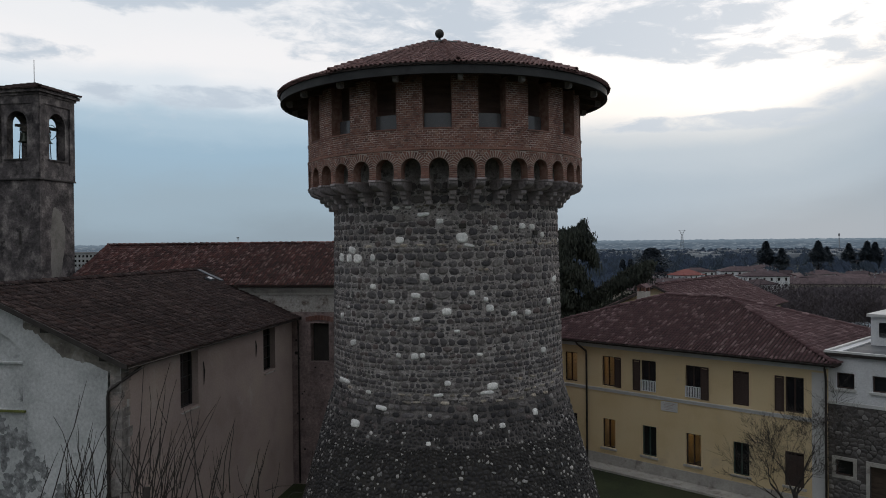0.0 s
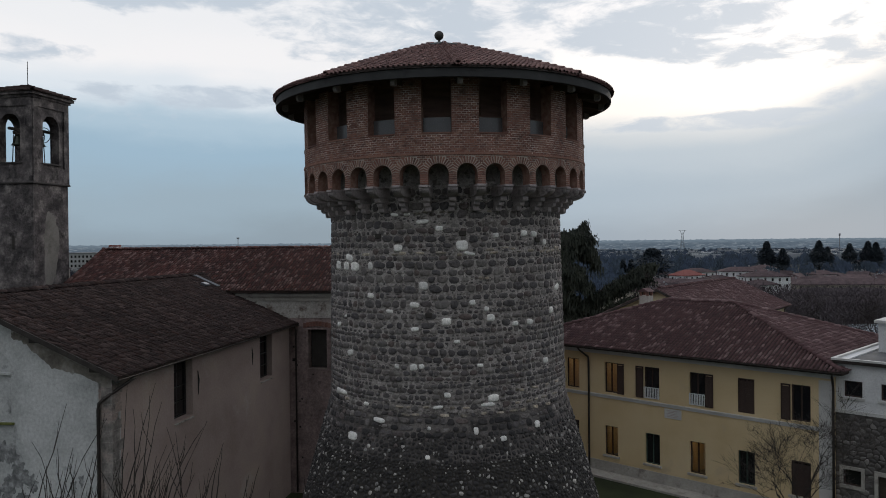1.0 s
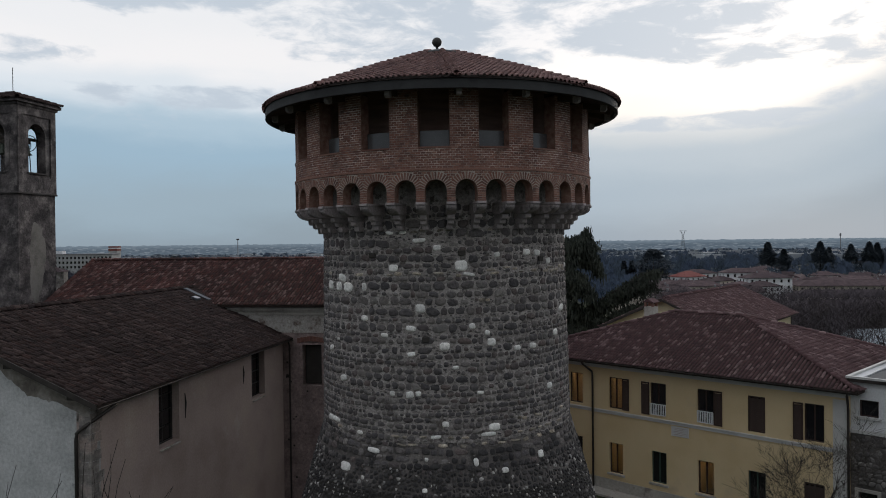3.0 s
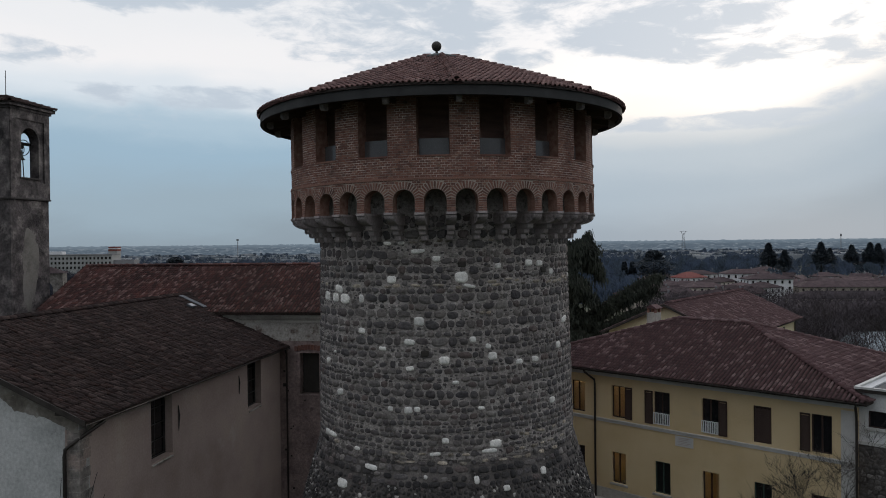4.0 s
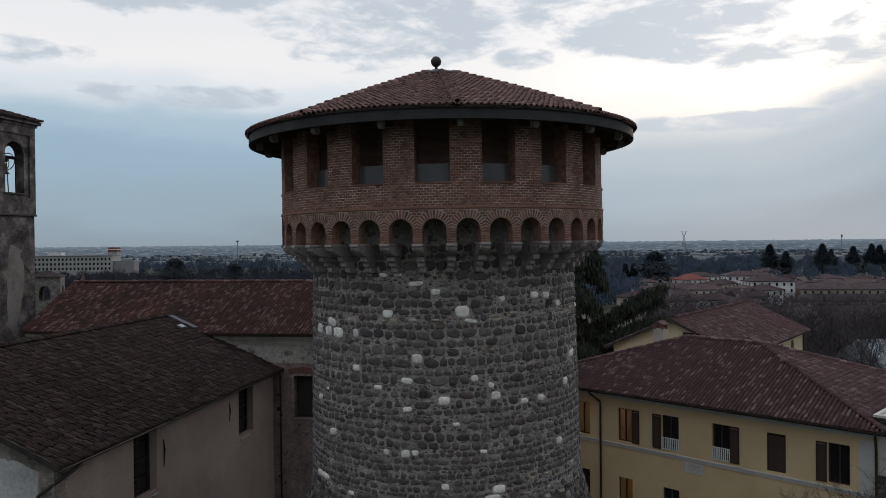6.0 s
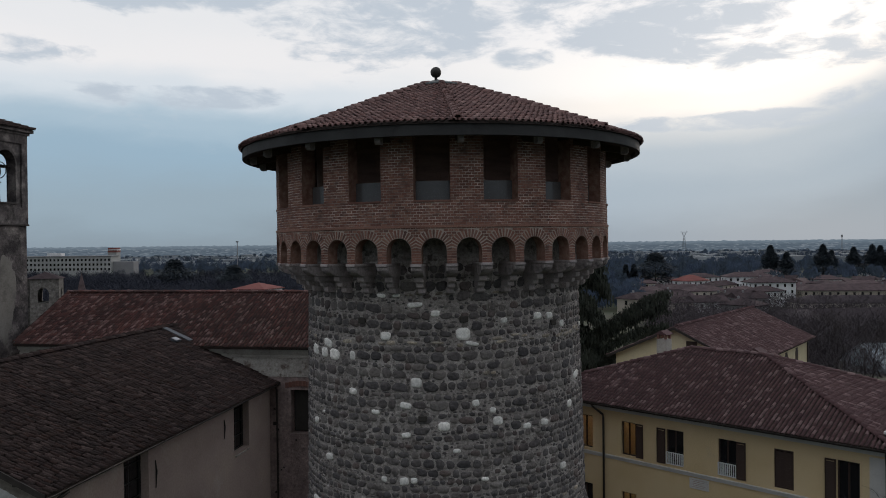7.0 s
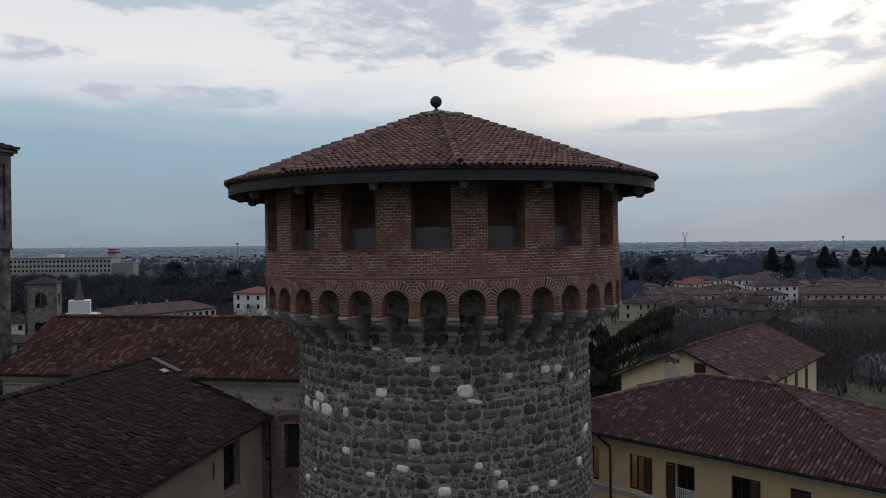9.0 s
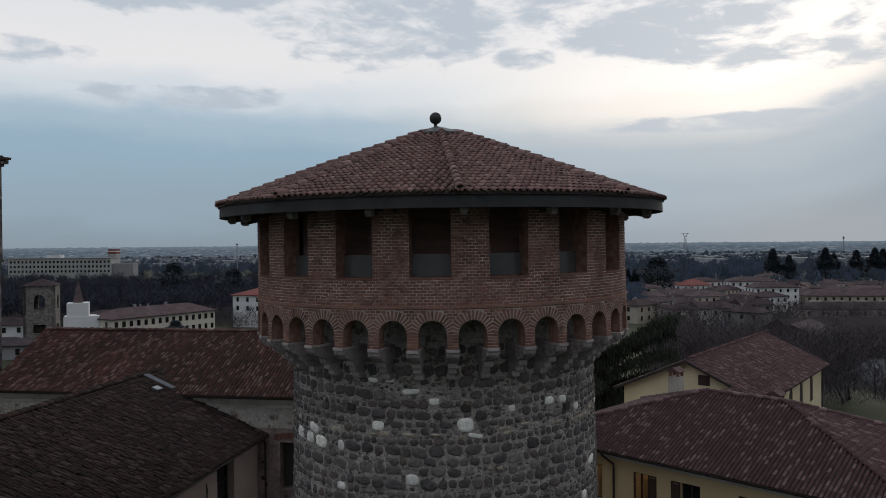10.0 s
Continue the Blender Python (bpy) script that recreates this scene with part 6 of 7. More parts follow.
    # bell frame and bells
    for q, (bx, by) in enumerate(((1.5, 0.75), (0.75, 1.6), (2.2, 1.7))):
        b = part("bell", Geo().revolve([(0.02, 0.62), (0.12, 0.6), (0.19, 0.5), (0.22, 0.25), (0.27, 0.1), (0.36, 0.0), (0.33, 0.0), (0.2, 0.2), (0.02, 0.5)], 20), BRONZE, H, "dark bronze bell", Matrix.Translation((bx, by, 19.35)), smooth=True)
        part("headstock", Geo().box(-0.32, 0.32, -0.07, 0.07, 0.63, 0.82, 0.02), IRON, b)
        part("wheel", Geo().tube([(0.36, 0.45 * math.cos(radians(a)), 0.7 + 0.45 * math.sin(radians(a))) for a in range(0, 361, 24)], 0.025, 5), IRON, b, "iron bell wheel")
        part("stay", Geo().tube([(-0.3, 0, 0.6), (-0.3, 0.1, -1.0)], 0.03, 5).tube([(0.3, 0, 0.6), (0.3, -0.1, -1.0)], 0.03, 5), IRON, b)
    part("bell_beam", Geo().box(0.1, S - 0.1, 0.65, 0.85, 20.2, 20.35).box(0.1, S - 0.1, 1.55, 1.7, 20.2, 20.35), IRON, H)
    # dark block on the shaft wall, painted as a slit's shade
    part("slit_window", Geo().box(-0.01, 0.035, 1.28, 1.42, 13.3, 14.1), DARK_ROOM, H)
    part("belfry_floor", Geo().box(0.5, S - 0.5, 0.5, S - 0.5, 17.22, 17.4), TIMBER, H)


build_belfry()


# ---------------------------------------------------------------- trees
def bare_tree_mesh(seed, height, spread=0.55, levels=5, r0=0.16, trunk=0.28, upright=0.25, thin=0.58):
    """A leafless tree in winter: a tapered stem, limbs and twigs."""
    rnd = random.Random(seed)
    stem, twigs = Geo(), Geo()

    def grow(p, d, length, r, lev):
        pts, rad, q, dd = [p], [r], p, d
        n = 3 if lev > 1 else 2
        for i in range(n):
            dd = (dd + Vector((rnd.gauss(0, 0.16), rnd.gauss(0, 0.16), upright * 0.35 + rnd.gauss(0, 0.1)))).normalized()
            q = q + dd * (length / n)
            pts.append(q)
            rad.append(r * (1 - 0.45 * (i + 1) / n))
        (stem if lev == levels else twigs).tube(pts, rad, 6 if lev >= levels - 1 else (4 if lev > 1 else 3))
        if lev == 0:
            return
        k = rnd.choice((3, 4)) if lev > 1 else 4
        for i in range(k):
            t = rnd.uniform(0.45, 1.0) if i else 1.0
            j = min(n, max(1, round(t * n)))
            side = Vector((rnd.gauss(0, 1), rnd.gauss(0, 1), rnd.gauss(0, 0.4))).normalized()
            nd = (dd + side * spread * (1.0 if i else 0.45) + Vector((0, 0, upright * 0.3))).normalized()
            grow(pts[j], nd, length * rnd.uniform(0.6, 0.85), max(0.006, rad[j] * thin), lev - 1)
    grow(Vector((0, 0, 0)), Vector((0, 0, 1)), height * trunk, r0, levels)
    return stem.mesh("trunk", BARK, True), twigs.mesh("crown", BARK, False)


def bare_tree(label, m, me, group=""):
    t = thing("bare_tree", label, "tree", m, group)
    part("trunk", me[0], BARK, t)
    part("crown", me[1], BARK, t, "leafless branching crown")
    return t


def needles(g, p, d, n, rnd, length, drop):
    for _ in range(n):
        o = p + Vector((rnd.gauss(0, 0.20), rnd.gauss(0, 0.20), rnd.gauss(-0.1, 0.20)))
        a = rnd.uniform(0, 6.283)
        w = rnd.uniform(0.03, 0.06)
        e = o + Vector((rnd.gauss(0, 0.10) + d.x * 0.10, rnd.gauss(0, 0.10) + d.y * 0.10, -drop * rnd.uniform(0.5, 1.15))) * length
        s = Vector((math.cos(a), math.sin(a), 0)) * w
        g.add([o - s, o + s, (o + e) / 2 + s * 1.2, e, (o + e) / 2 - s * 1.2], [(0, 1, 2, 3, 4)])


def build_cedar():
    T = thing("cedar_tree", "tall dark cedar with drooping feathery branches", "tree", pose(11.6, 46.0, -0.4))
    rnd = random.Random(41)
    trunk = Geo().tube([(0, 0, 0), (0.1, 0, 5), (0.3, 0, 10), (1.2, 0, 14), (2.3, 0, 15.7)], [0.5, 0.42, 0.25, 0.12, 0.04], 9)
    part("trunk", trunk, BARK, T, "dark grey trunk", smooth=True)
    g, limbs = Geo(), Geo()

    def limb(z, a, length, rise, dens=1.0, droop=1.0, climb=0.0):
        d = Vector((math.cos(radians(a)), math.sin(radians(a)), 0))
        o = Vector((0.1 + max(0, z - 9) * 0.22, 0, z))
        pts, n = [], 9
        for i in range(n + 1):
            t = i / n
            pts.append(o + d * (length * t) + Vector((rnd.gauss(0, 0.06), rnd.gauss(0, 0.06), rise * math.sin(t * 2.2) * length * 0.30 + climb * length * t - 0.9 * t ** 4 * droop)))
        limbs.tube(pts, [0.13 * (1 - 0.85 * i / n) for i in range(n + 1)], 5)
        for i in range(1, n + 1):
            for k in range(int(11 * dens)):
                t = rnd.random()
                p = pts[i - 1].lerp(pts[i], t)
                side = Vector((-d.y, d.x, 0)) * rnd.gauss(0, 0.75 * min(1, 0.3 + i / n))
                needles(g, p + side + Vector((0, 0, -abs(side.length) * 0.3)), d, 13, rnd, rnd.uniform(0.22, 0.62), droop)
    z = 2.2
    while z < 14.8:
        k = 5 if z < 9 else 4
        for i in range(k):
            L = (5.6 if z < 4.5 else 3.7 - 0.10 * z) * rnd.uniform(0.65, 1.05)
            limb(z + rnd.uniform(-0.4, 0.4), rnd.uniform(0, 360), max(1.2, L), rnd.uniform(0.3, 0.9))
        z += 1.25
    for k in range(15):
        limb(rnd.uniform(0.8, 3.6), rnd.uniform(-28, 28), rnd.uniform(5.0, 8.6), 0.2, 1.8, 1.0, rnd.uniform(0.2, 0.42))
    limb(6.0, 0, 9.3, 0.15, 3.2, 1.0, 0.66)
    limb(5.4, 5, 9.0, 0.15, 3.0, 1.0, 0.60)
    limb(4.6, -6, 8.8, 0.15, 3.0, 1.0, 0.52)
    limb(3.6, 3, 8.6, 0.15, 2.8, 1.0, 0.40)
    limb(12.4, 175, 2.8, 0.9, 1.2)
    limb(12.8, 0, 2.6, 0.5, 1.6, 1.6)
    limb(13.6, -10, 2.4, 0.6, 1.6, 1.8)
    for k in range(60):
        t = rnd.uniform(0.3, 1.0)
        needles(g, Vector((1.2 + 1.3 * t, 0, 13.9 + 1.9 * t)), Vector((1, 0, 0)), 6, rnd, 1.2, 1.3)
    part("limb", limbs, BARK, T, "dark cedar limbs")
    part("crown", g, NEEDLE, T, "drooping dark green foliage")


build_cedar()


# needle colour paled and blued to stand in for distance haze
PINE_NEEDLE = mat("pine_needles", [(0.030, 0.042, 0.055), (0.046, 0.060, 0.073)], 0.5, 0.85, 0.0, 12, vary=0.3)


def conifer_mesh(seed, h, r, cone=1.0):
    rnd = random.Random(seed)
    g = Geo()
    n = 6500
    for i in range(n):
        t = rnd.random() ** 0.8
        z = h * (0.10 + 0.90 * t)
        rr = r * ((1 - t) ** 0.8 if cone else math.sin(math.pi * min(1, 0.12 + 0.86 * t)) ** 0.7) * rnd.uniform(0.35, 1.0) * (1 + 0.22 * math.sin(23 * t + 2 * math.sin(5 * t))) + 0.15
        a = rnd.uniform(0, 6.283)
        o = Vector((rr * math.cos(a), rr * math.sin(a), z + rnd.gauss(0, 0.15)))
        d = Vector((math.cos(a), math.sin(a), rnd.uniform(-0.5, 0.35)))
        s = Vector((-math.sin(a), math.cos(a), rnd.gauss(0, 0.3))) * h * 0.016
        L = h * rnd.uniform(0.025, 0.06)
        g.add([o - d * L * 0.3 - s, o - d * L * 0.3 + s, o + d * L], [(0, 1, 2)])
    return g.mesh("crown", PINE_NEEDLE)


def conifer(x, y, z, h, r, me, label, group="", k=1.0):
    T = thing("conifer", label, "tree", pose(x, y, z), group)
    T.scale = (k, k, k)
    part("trunk", Geo().tube([(0, 0, 0), (0, 0, h * 0.8)], [h * 0.02, h * 0.006], 6), BARK, T)
    part("crown", me, PINE_NEEDLE, T)


CONE = [conifer_mesh(s, 16, 6.6) for s in (1, 2, 3)]
PINE = conifer_mesh(9, 19, 8.5, 0.0)
CYP = conifer_mesh(12, 13, 1.5, 0.0)
for i, (x, y, k) in enumerate(((228, 511, 1.6), (241, 515, 1.3), (278.6, 539, 1.6), (304, 577, 1.3), (323, 580, 1.45), (336, 577, 1.55), (344, 580, 1.5), (252, 560, 1.1))):
    conifer(x, y, ground_z(x, y), 16, 4.2, CONE[i % 3], "dark evergreen conifer above the far roofs", "far conifers", k)
conifer(117.6, 401.7, -14, 19, 8.5, PINE, "broad dark umbrella pine among the houses", "", 1.2)
for x in (103, 107.5):
    conifer(x, 410, -14, 13, 1.5, CYP, "slim dark cypress among the houses", "cypresses", 1.25)
conifer(-112, 382, -14, 19, 8.5, PINE, "broad dark pine at the edge of the wood")
conifer(-150, 400, -14, 19, 8.5, PINE, "broad dark pine rising out of the wood", "", 1.15)
conifer(-74.5, 188, -9.8, 19, 8.5, PINE, "round dark evergreen by the long cream building", "", 0.36)

# ---- bare trees near the houses
TREES = [bare_tree_mesh(s, 10, 0.62, 5, 0.15) for s in (5, 6, 7)]
bare_tree("small leafless garden tree in front of the yellow house", pose(15.9, 3.4, -0.4, 0, 0, 40), bare_tree_mesh(17, 9.0, 0.85, 6, 0.15, 0.28, 0.12))
rnd_t = random.Random(77)
for i in range(46):
    if i < 20:
        x, y = rnd_t.uniform(28, 64), rnd_t.uniform(64, 120)
        x += (y - 64) * 0.25
    elif i < 34:
        x, y = rnd_t.uniform(52, 92), rnd_t.uniform(58, 110)
    else:
        x, y = rnd_t.uniform(95, 170), rnd_t.uniform(170, 300)
    s = rnd_t.uniform(0.75, 1.25)
    t = bare_tree("leafless brown winter tree between the houses", pose(x, y, ground_z(x, y) - 0.2, 0, 0, rnd_t.uniform(0, 360)), TREES[i % 3], "bare trees")
    t.scale = (s, s, s)


def build_shrub():
    """A pollarded tree whose long bare shoots stand up in front of the hall."""
    T = thing("pollard_tree", "pollarded leafless tree with long upright shoots", "tree", pose(-5.6, -17.2, -0.4))
    rnd = random.Random(19)
    heads = [Vector((-1.5, 0.1, 8.7)), Vector((-0.7, 0.3, 8.9)), Vector((0.3, -0.2, 8.8)), Vector((1.2, 0.2, 8.9)), Vector((2.0, 0.0, 8.5)), Vector((-0.2, 0.5, 9.0))]
    part("trunk", Geo().tube([(0, 0, 0), (0.05, 0, 3), (-0.05, 0.05, 5.6)], [0.28, 0.22, 0.18], 10), BARK, T, "grey brown trunk", smooth=True)
    for h in heads:
        p = Vector((-0.05, 0.05, 5.5))
        m = p.lerp(h, 0.5) + Vector((h.x * 0.15, 0, -0.4))
        part("limb", Geo().tube([p, m, h], [0.13, 0.09, 0.07], 7), BARK, T, smooth=True)
    for i in range(62):
        h = rnd.choice(heads) + Vector((rnd.gauss(0, 0.25), rnd.gauss(0, 0.25), rnd.uniform(-0.5, 0.1)))
        top = rnd.uniform(0.7, 2.2) * (1.15 if h.x < 1.2 else 0.8)
        lean, bend = rnd.gauss(0.06, 0.16), rnd.gauss(0.05, 0.12)
        pts = []
        for k in range(7):
            t = k / 6
            pts.append(h + Vector((top * (lean * t + bend * t * t) + rnd.gauss(0, 0.012), rnd.gauss(0, 0.02) + 0.1 * t * lean, top * t)))
        g = Geo().tube(pts, [0.012 * (1 - 0.8 * k / 6) + 0.0015 for k in range(7)], 4)
        for k in range(rnd.randrange(0, 3)):
            o, L, s = pts[rnd.randrange(1, 5)], rnd.uniform(0.3, 0.8), rnd.choice((-1, 1)) * rnd.uniform(0.2, 0.5)
            g.tube([o, o + Vector((s * 0.5, 0, 0.5)) * L, o + Vector((s * 0.7, 0.05, 1.0)) * L], [0.008, 0.006, 0.003], 3)
        part("shoot", g, BARK, T)
    g = Geo()
    for i in range(150):
        o = Vector((rnd.uniform(-2.0, 2.5), rnd.uniform(-0.5, 0.6), rnd.uniform(7.9, 8.95)))
        d = Vector((rnd.gauss(0, 1), rnd.gauss(0, 0.5), rnd.gauss(0.25, 0.5)))
        g.tube([o, o + d * 0.18 + Vector((0, 0, 0.05)), o + d * 0.4], [0.012, 0.008, 0.003], 3)
    tagged(part("twig_tangle", g, BARK, T), kind="stuff")


build_shrub()


# ---------------------------------------------------------------- town below
FAR_WALLS = [mat("far_" + n, [c, tuple(min(1, q * 1.12) for q in c)], 0.3, 0.9, 0.0, 4) for n, c in
             (("white_wall", (0.60, 0.61, 0.625)), ("cream_wall", (0.52, 0.48, 0.42)), ("grey_wall", (0.22, 0.22, 0.23)), ("ochre_wall", (0.34, 0.305, 0.26)))]
FAR_ROOF = mat("far_tile_roof", [(0.056, 0.043, 0.047), (0.105, 0.080, 0.084)], 0.5, 0.97, 1.0, 2.5, vary=0.7, spec=0.05, depth=0.15)
FAR_DARK = mat("old_dark_roof", [(0.046, 0.039, 0.044), (0.080, 0.066, 0.071)], 0.6, 0.97, 0.8, 3.0, vary=0.4, spec=0.05, depth=0.1)
FAR_RED = mat("far_red_roof", [(0.16, 0.052, 0.046), (0.21, 0.075, 0.065)], 0.3, 0.9, 0.3, 2.0)
# shed colours dimmed and blued in place of distance haze
SHED = mat("far_shed_roof", [(0.12, 0.145, 0.17), (0.33, 0.36, 0.39)], 0.02, 0.8, 0.0, 0.3, vary=0.4)
INSTITUTION = mat("far_pale_render", [(0.30, 0.305, 0.30), (0.37, 0.375, 0.37)], 0.05, 0.9, 0.0, 1.0)
PANE = {}


def far_house(label, x, y, rz, w, d, h, rise=1.9, wall=0, roof=None, hip=True, rows=2, cols=None, name="town_house", z=None, group="town houses", ov=0.6, vents=0):
    H = thing(name, label, "house", pose(x, y, ground_z(x, y) if z is None else z, 0, 0, rz), group)
    body = part("wall", Geo().box(-w / 2, w / 2, -d / 2, d / 2, -3, h), FAR_WALLS[wall], H)
    a, b = w / 2 + ov, d / 2 + ov
    c = min(a, b) if hip else 0.0
    if w >= d:
        P, Q = (-a + c, 0, h + rise), (a - c, 0, h + rise)
    else:
        P, Q = (0, -b + c, h + rise), (0, b - c, h + rise)
    A, B, C, D = (-a, -b, h), (a, -b, h), (a, b, h), (-a, b, h)
    if w >= d:
        f = [(0, 1, 5, 4), (1, 2, 5), (2, 3, 4, 5), (3, 0, 4)]
    else:
        f = [(0, 1, 4), (1, 2, 5, 4), (2, 3, 5), (3, 0, 4, 5)]
    g = Geo().add([A, B, C, D, P, Q], f).slab([(p[0], p[1], h - 0.02) for p in (A, B, C, D)], 0.25)
    r = part("roof", g, roof or FAR_ROOF, H)
    for k in range(vents):
        part("chimney", Geo().box(-w * 0.2 + k * w * 0.3, -w * 0.2 + k * w * 0.3 + 0.6, -0.3, 0.3, h + 0.3, h + rise + 0.7), FAR_WALLS[2], r)
    if (1.1, 1.5) not in PANE:
        PANE[(1.1, 1.5)] = Geo().box(-0.5, 0.5, -0.05, 0.05, -0.75, 0.75).mesh("window", DARK_GLASS)
    me = PANE[(1.1, 1.5)]
    cols = cols or max(2, int(w / 3.4))
    for j in range(rows):
        zz = h - 1.6 - 3.0 * j
        for i in range(cols):
            xx = -w / 2 + w * (i + 0.5) / cols
            part("window", me, DARK_GLASS, H, m=pose(xx, -d / 2 - 0.02, zz))
        for i in range(max(1, int(d / 4))):
            yy = -d / 2 + d * (i + 0.5) / max(1, int(d / 4))
            part("window", me, DARK_GLASS, H, m=pose(-w / 2 - 0.02, yy, zz, 0, 0, 90))
    return H


# left of the tower
far_house("long cream two-storey building with brown roof and rows of windows", -84.2, 198.8, 56, 34, 11, 6.3, 2.4, 1, None, True, 2, 15, "long_house", -8.2, vents=2)
far_house("small house with brown roof and chimneys", -112, 262, 15, 9, 9, 6.0, 2.0, 1, None, True, 1, 3, vents=2)
far_house("white house with red hip roof", -66, 246, -20, 12, 12, 10.5, 2.0, 0, FAR_RED, True, 2, 3, z=-10)
far_house("low brown-roofed house below the church", -104, 222, 20, 22, 10, 5.6, 2.2, 2, None, True, 1, 5)
far_house("low pale house beside the stone tower", -131, 203, 10, 16, 9, 4.6, 1.8, 0, None, True, 1, 4, z=-9.5)
far_house("low dark-roofed shed below the church", -112, 168, 8, 17, 9, 3.2, 1.6, 2, FAR_DARK, True, 1, 4, z=-9.6)


OLD_STONE = mat("rough_tower_stone", [(0.10, 0.092, 0.086), (0.17, 0.157, 0.146), (0.26, 0.245, 0.228)], 1.0, 0.95, 1.0, 3.5, stain=(0.075, 0.07, 0.066), stain_scale=0.7, stain_at=0.56, depth=0.2)


def build_old_tower():
    H = thing("stone_bell_tower", "far square stone bell tower with arched openings", "bell tower", pose(-115, 195, -9.6, 0, 0, 18))
    s = 4.1
    g = Geo()
    for q in range(4):
        w = Geo().wall(-s, s, 0, 16.4, [(-1.5, 1.5, 9.6, 13.8), (-1.6, 1.6, 3.0, 5.4)], -s, -s + 0.8)
        r = Matrix.Rotation(radians(90 * q), 4, "Z")
        part("tower_wall", Geo().add([(r @ Vector(v)) for v in w.v], w.f), OLD_STONE, H, weld=True)
    for q in range(4):
        r = Matrix.Rotation(radians(90 * q), 4, "Z")
        a = Geo()
        for i in range(8):
            x0, x1 = -1.5 + 3.0 * i / 8, -1.5 + 3.0 * (i + 1) / 8
            zz = [13.8 - 1.5 + math.sqrt(max(0, 2.25 - x * x)) for x in (x0, x1)]
            a.prism([(x0, zz[0]), (x1, zz[1]), (x1, 13.85), (x0, 13.85)], -s + 0.05, -s + 0.75)
        part("arch_head", Geo().add([(r @ Vector(v)) for v in a.v], a.f), OLD_STONE, H, weld=True)
    # dark filler block painted as the unlit inside of the tower
    part("core", Geo().box(-2.6, 2.6, -2.6, 2.6, 0, 9.4), DARK_ROOM, H)
    o = s + 0.5
    part("roof", Geo().add([(-o, -o, 16.4), (o, -o, 16.4), (o, o, 16.4), (-o, o, 16.4), (0, 0, 18.3)], [(0, 1, 4), (1, 2, 4), (2, 3, 4), (3, 0, 4), (3, 2, 1, 0)]), FAR_ROOF, H)
    W = thing("white_chapel", "white sheeted chapel with a small dark spire", "chapel", pose(-99.3, 186, -9.2, 0, 0, 22))
    part("lower_body", Geo().box(-4.4, 4.4, -3, 3, 0, 8.0), FAR_WALLS[0], W)
    part("upper_body", Geo().box(-3.6, 1.8, -2.8, 2.8, 8.0, 11.6), FAR_WALLS[0], W)
    part("spire", Geo().add([(-2.2, -1.2, 11.6), (0.3, -1.2, 11.6), (0.3, 1.2, 11.6), (-2.2, 1.2, 11.6), (-0.95, 0, 18.0)], [(0, 1, 4), (1, 2, 4), (2, 3, 4), (3, 0, 4)]), FAR_ROOF, W)


build_old_tower()


def build_long_white():
    H = thing("long_white_building", "long pale institutional building with rows of windows", "building", pose(-322, 632, -10, 0, 0, 0))
    part("wall", Geo().box(-52, 36, 0, 14, -4, 17.0), INSTITUTION, H)
    part("roof", Geo().box(-53, 37, -0.6, 14.6, 17.0, 17.7), FAR_WALLS[2], H)
    part("stair_block", Geo().box(-20, -8, 2, 9, 17.7, 20.2), FAR_WALLS[0], H)
    part("grey_wing", Geo().box(36.1, 54, 3, 14, -4, 12.5), FAR_WALLS[2], H, "grey end wing")
    me = Geo().box(-0.8, 0.8, -0.06, 0.06, -1.0, 1.0).mesh("window", DARK_GLASS)
    for j in range(3):
        for i in range(26):
            part("window", me, DARK_GLASS, H, m=pose(-49.5 + 3.35 * i, -0.03, 6.2 + 4.0 * j))
    R = thing("red_brick_block", "square red and white block on the skyline", "building", pose(-359, 808, -10))
    part("wall", Geo().box(-4.6, 4.6, -5, 5, -4, 19), INSTITUTION, R)
    part("upper_wall", Geo().box(-4.8, 4.8, -5.2, 5.2, 19.0, 21.2), FAR_RED, R)
    part("roof", Geo().box(-5.0, 5.0, -5.4, 5.4, 21.2, 22.2), FAR_WALLS[0], R)
    part("plant_room", Geo().box(-4.7, 4.7, -5.0, 5.0, 22.2, 24.0), FAR_RED, R)


build_long_white()

# right of the tower
far_house("white three-storey house with brown roof and chimneys", 157, 346, 0, 21, 12, 9.4, 2.4, 0, None, True, 3, 6, z=-14, vents=2)
far_house("lower white wing with brown roof", 143, 318, 20, 14, 10, 7.0, 2.2, 0, None, True, 2, 4, z=-14)
APARTMENTS = far_house("long ochre apartment house with balconies under a brown roof", 194.6, 339.4, -8, 50, 12, 5.6, 2.6, 3, None, True, 2, 14, name="apartment_house", z=-14)
for k in range(5):
    xx = -21.0 + 10.2 * k
    b = part("balcony", Geo().box(xx - 2.6, xx + 2.6, -7.3, -6.02, 2.35, 2.55), FAR_WALLS[1], APARTMENTS, "pale concrete balcony")
    part("balcony_front", Geo().box(xx - 2.6, xx + 2.6, -7.36, -7.26, 2.55, 3.5).box(xx - 2.6, xx - 2.5, -7.26, -6.02, 2.55, 3.5).box(xx + 2.5, xx + 2.6, -7.26, -6.02, 2.55, 3.5), FAR_WALLS[1], b)
far_house("white house with bright red roof", 131, 383, 28, 15, 11, 8.6, 2.8, 0, FAR_RED, True, 1, 4, z=-14)
far_house("pale house with a brown gable roof", 139, 392, 6, 17, 11, 10.0, 2.0, 0, None, True, 2, 5, z=-14)
far_house("white villa far off among the trees", 341, 597, 5, 11, 9, 8.2, 1.2, 0, None, True, 2, 3, name="villa", z=-14)
far_house("long white house under a shallow brown roof", 157, 371, -4, 24, 11, 11.0, 2.2, 0, None, True, 3, 7, z=-14, vents=2)
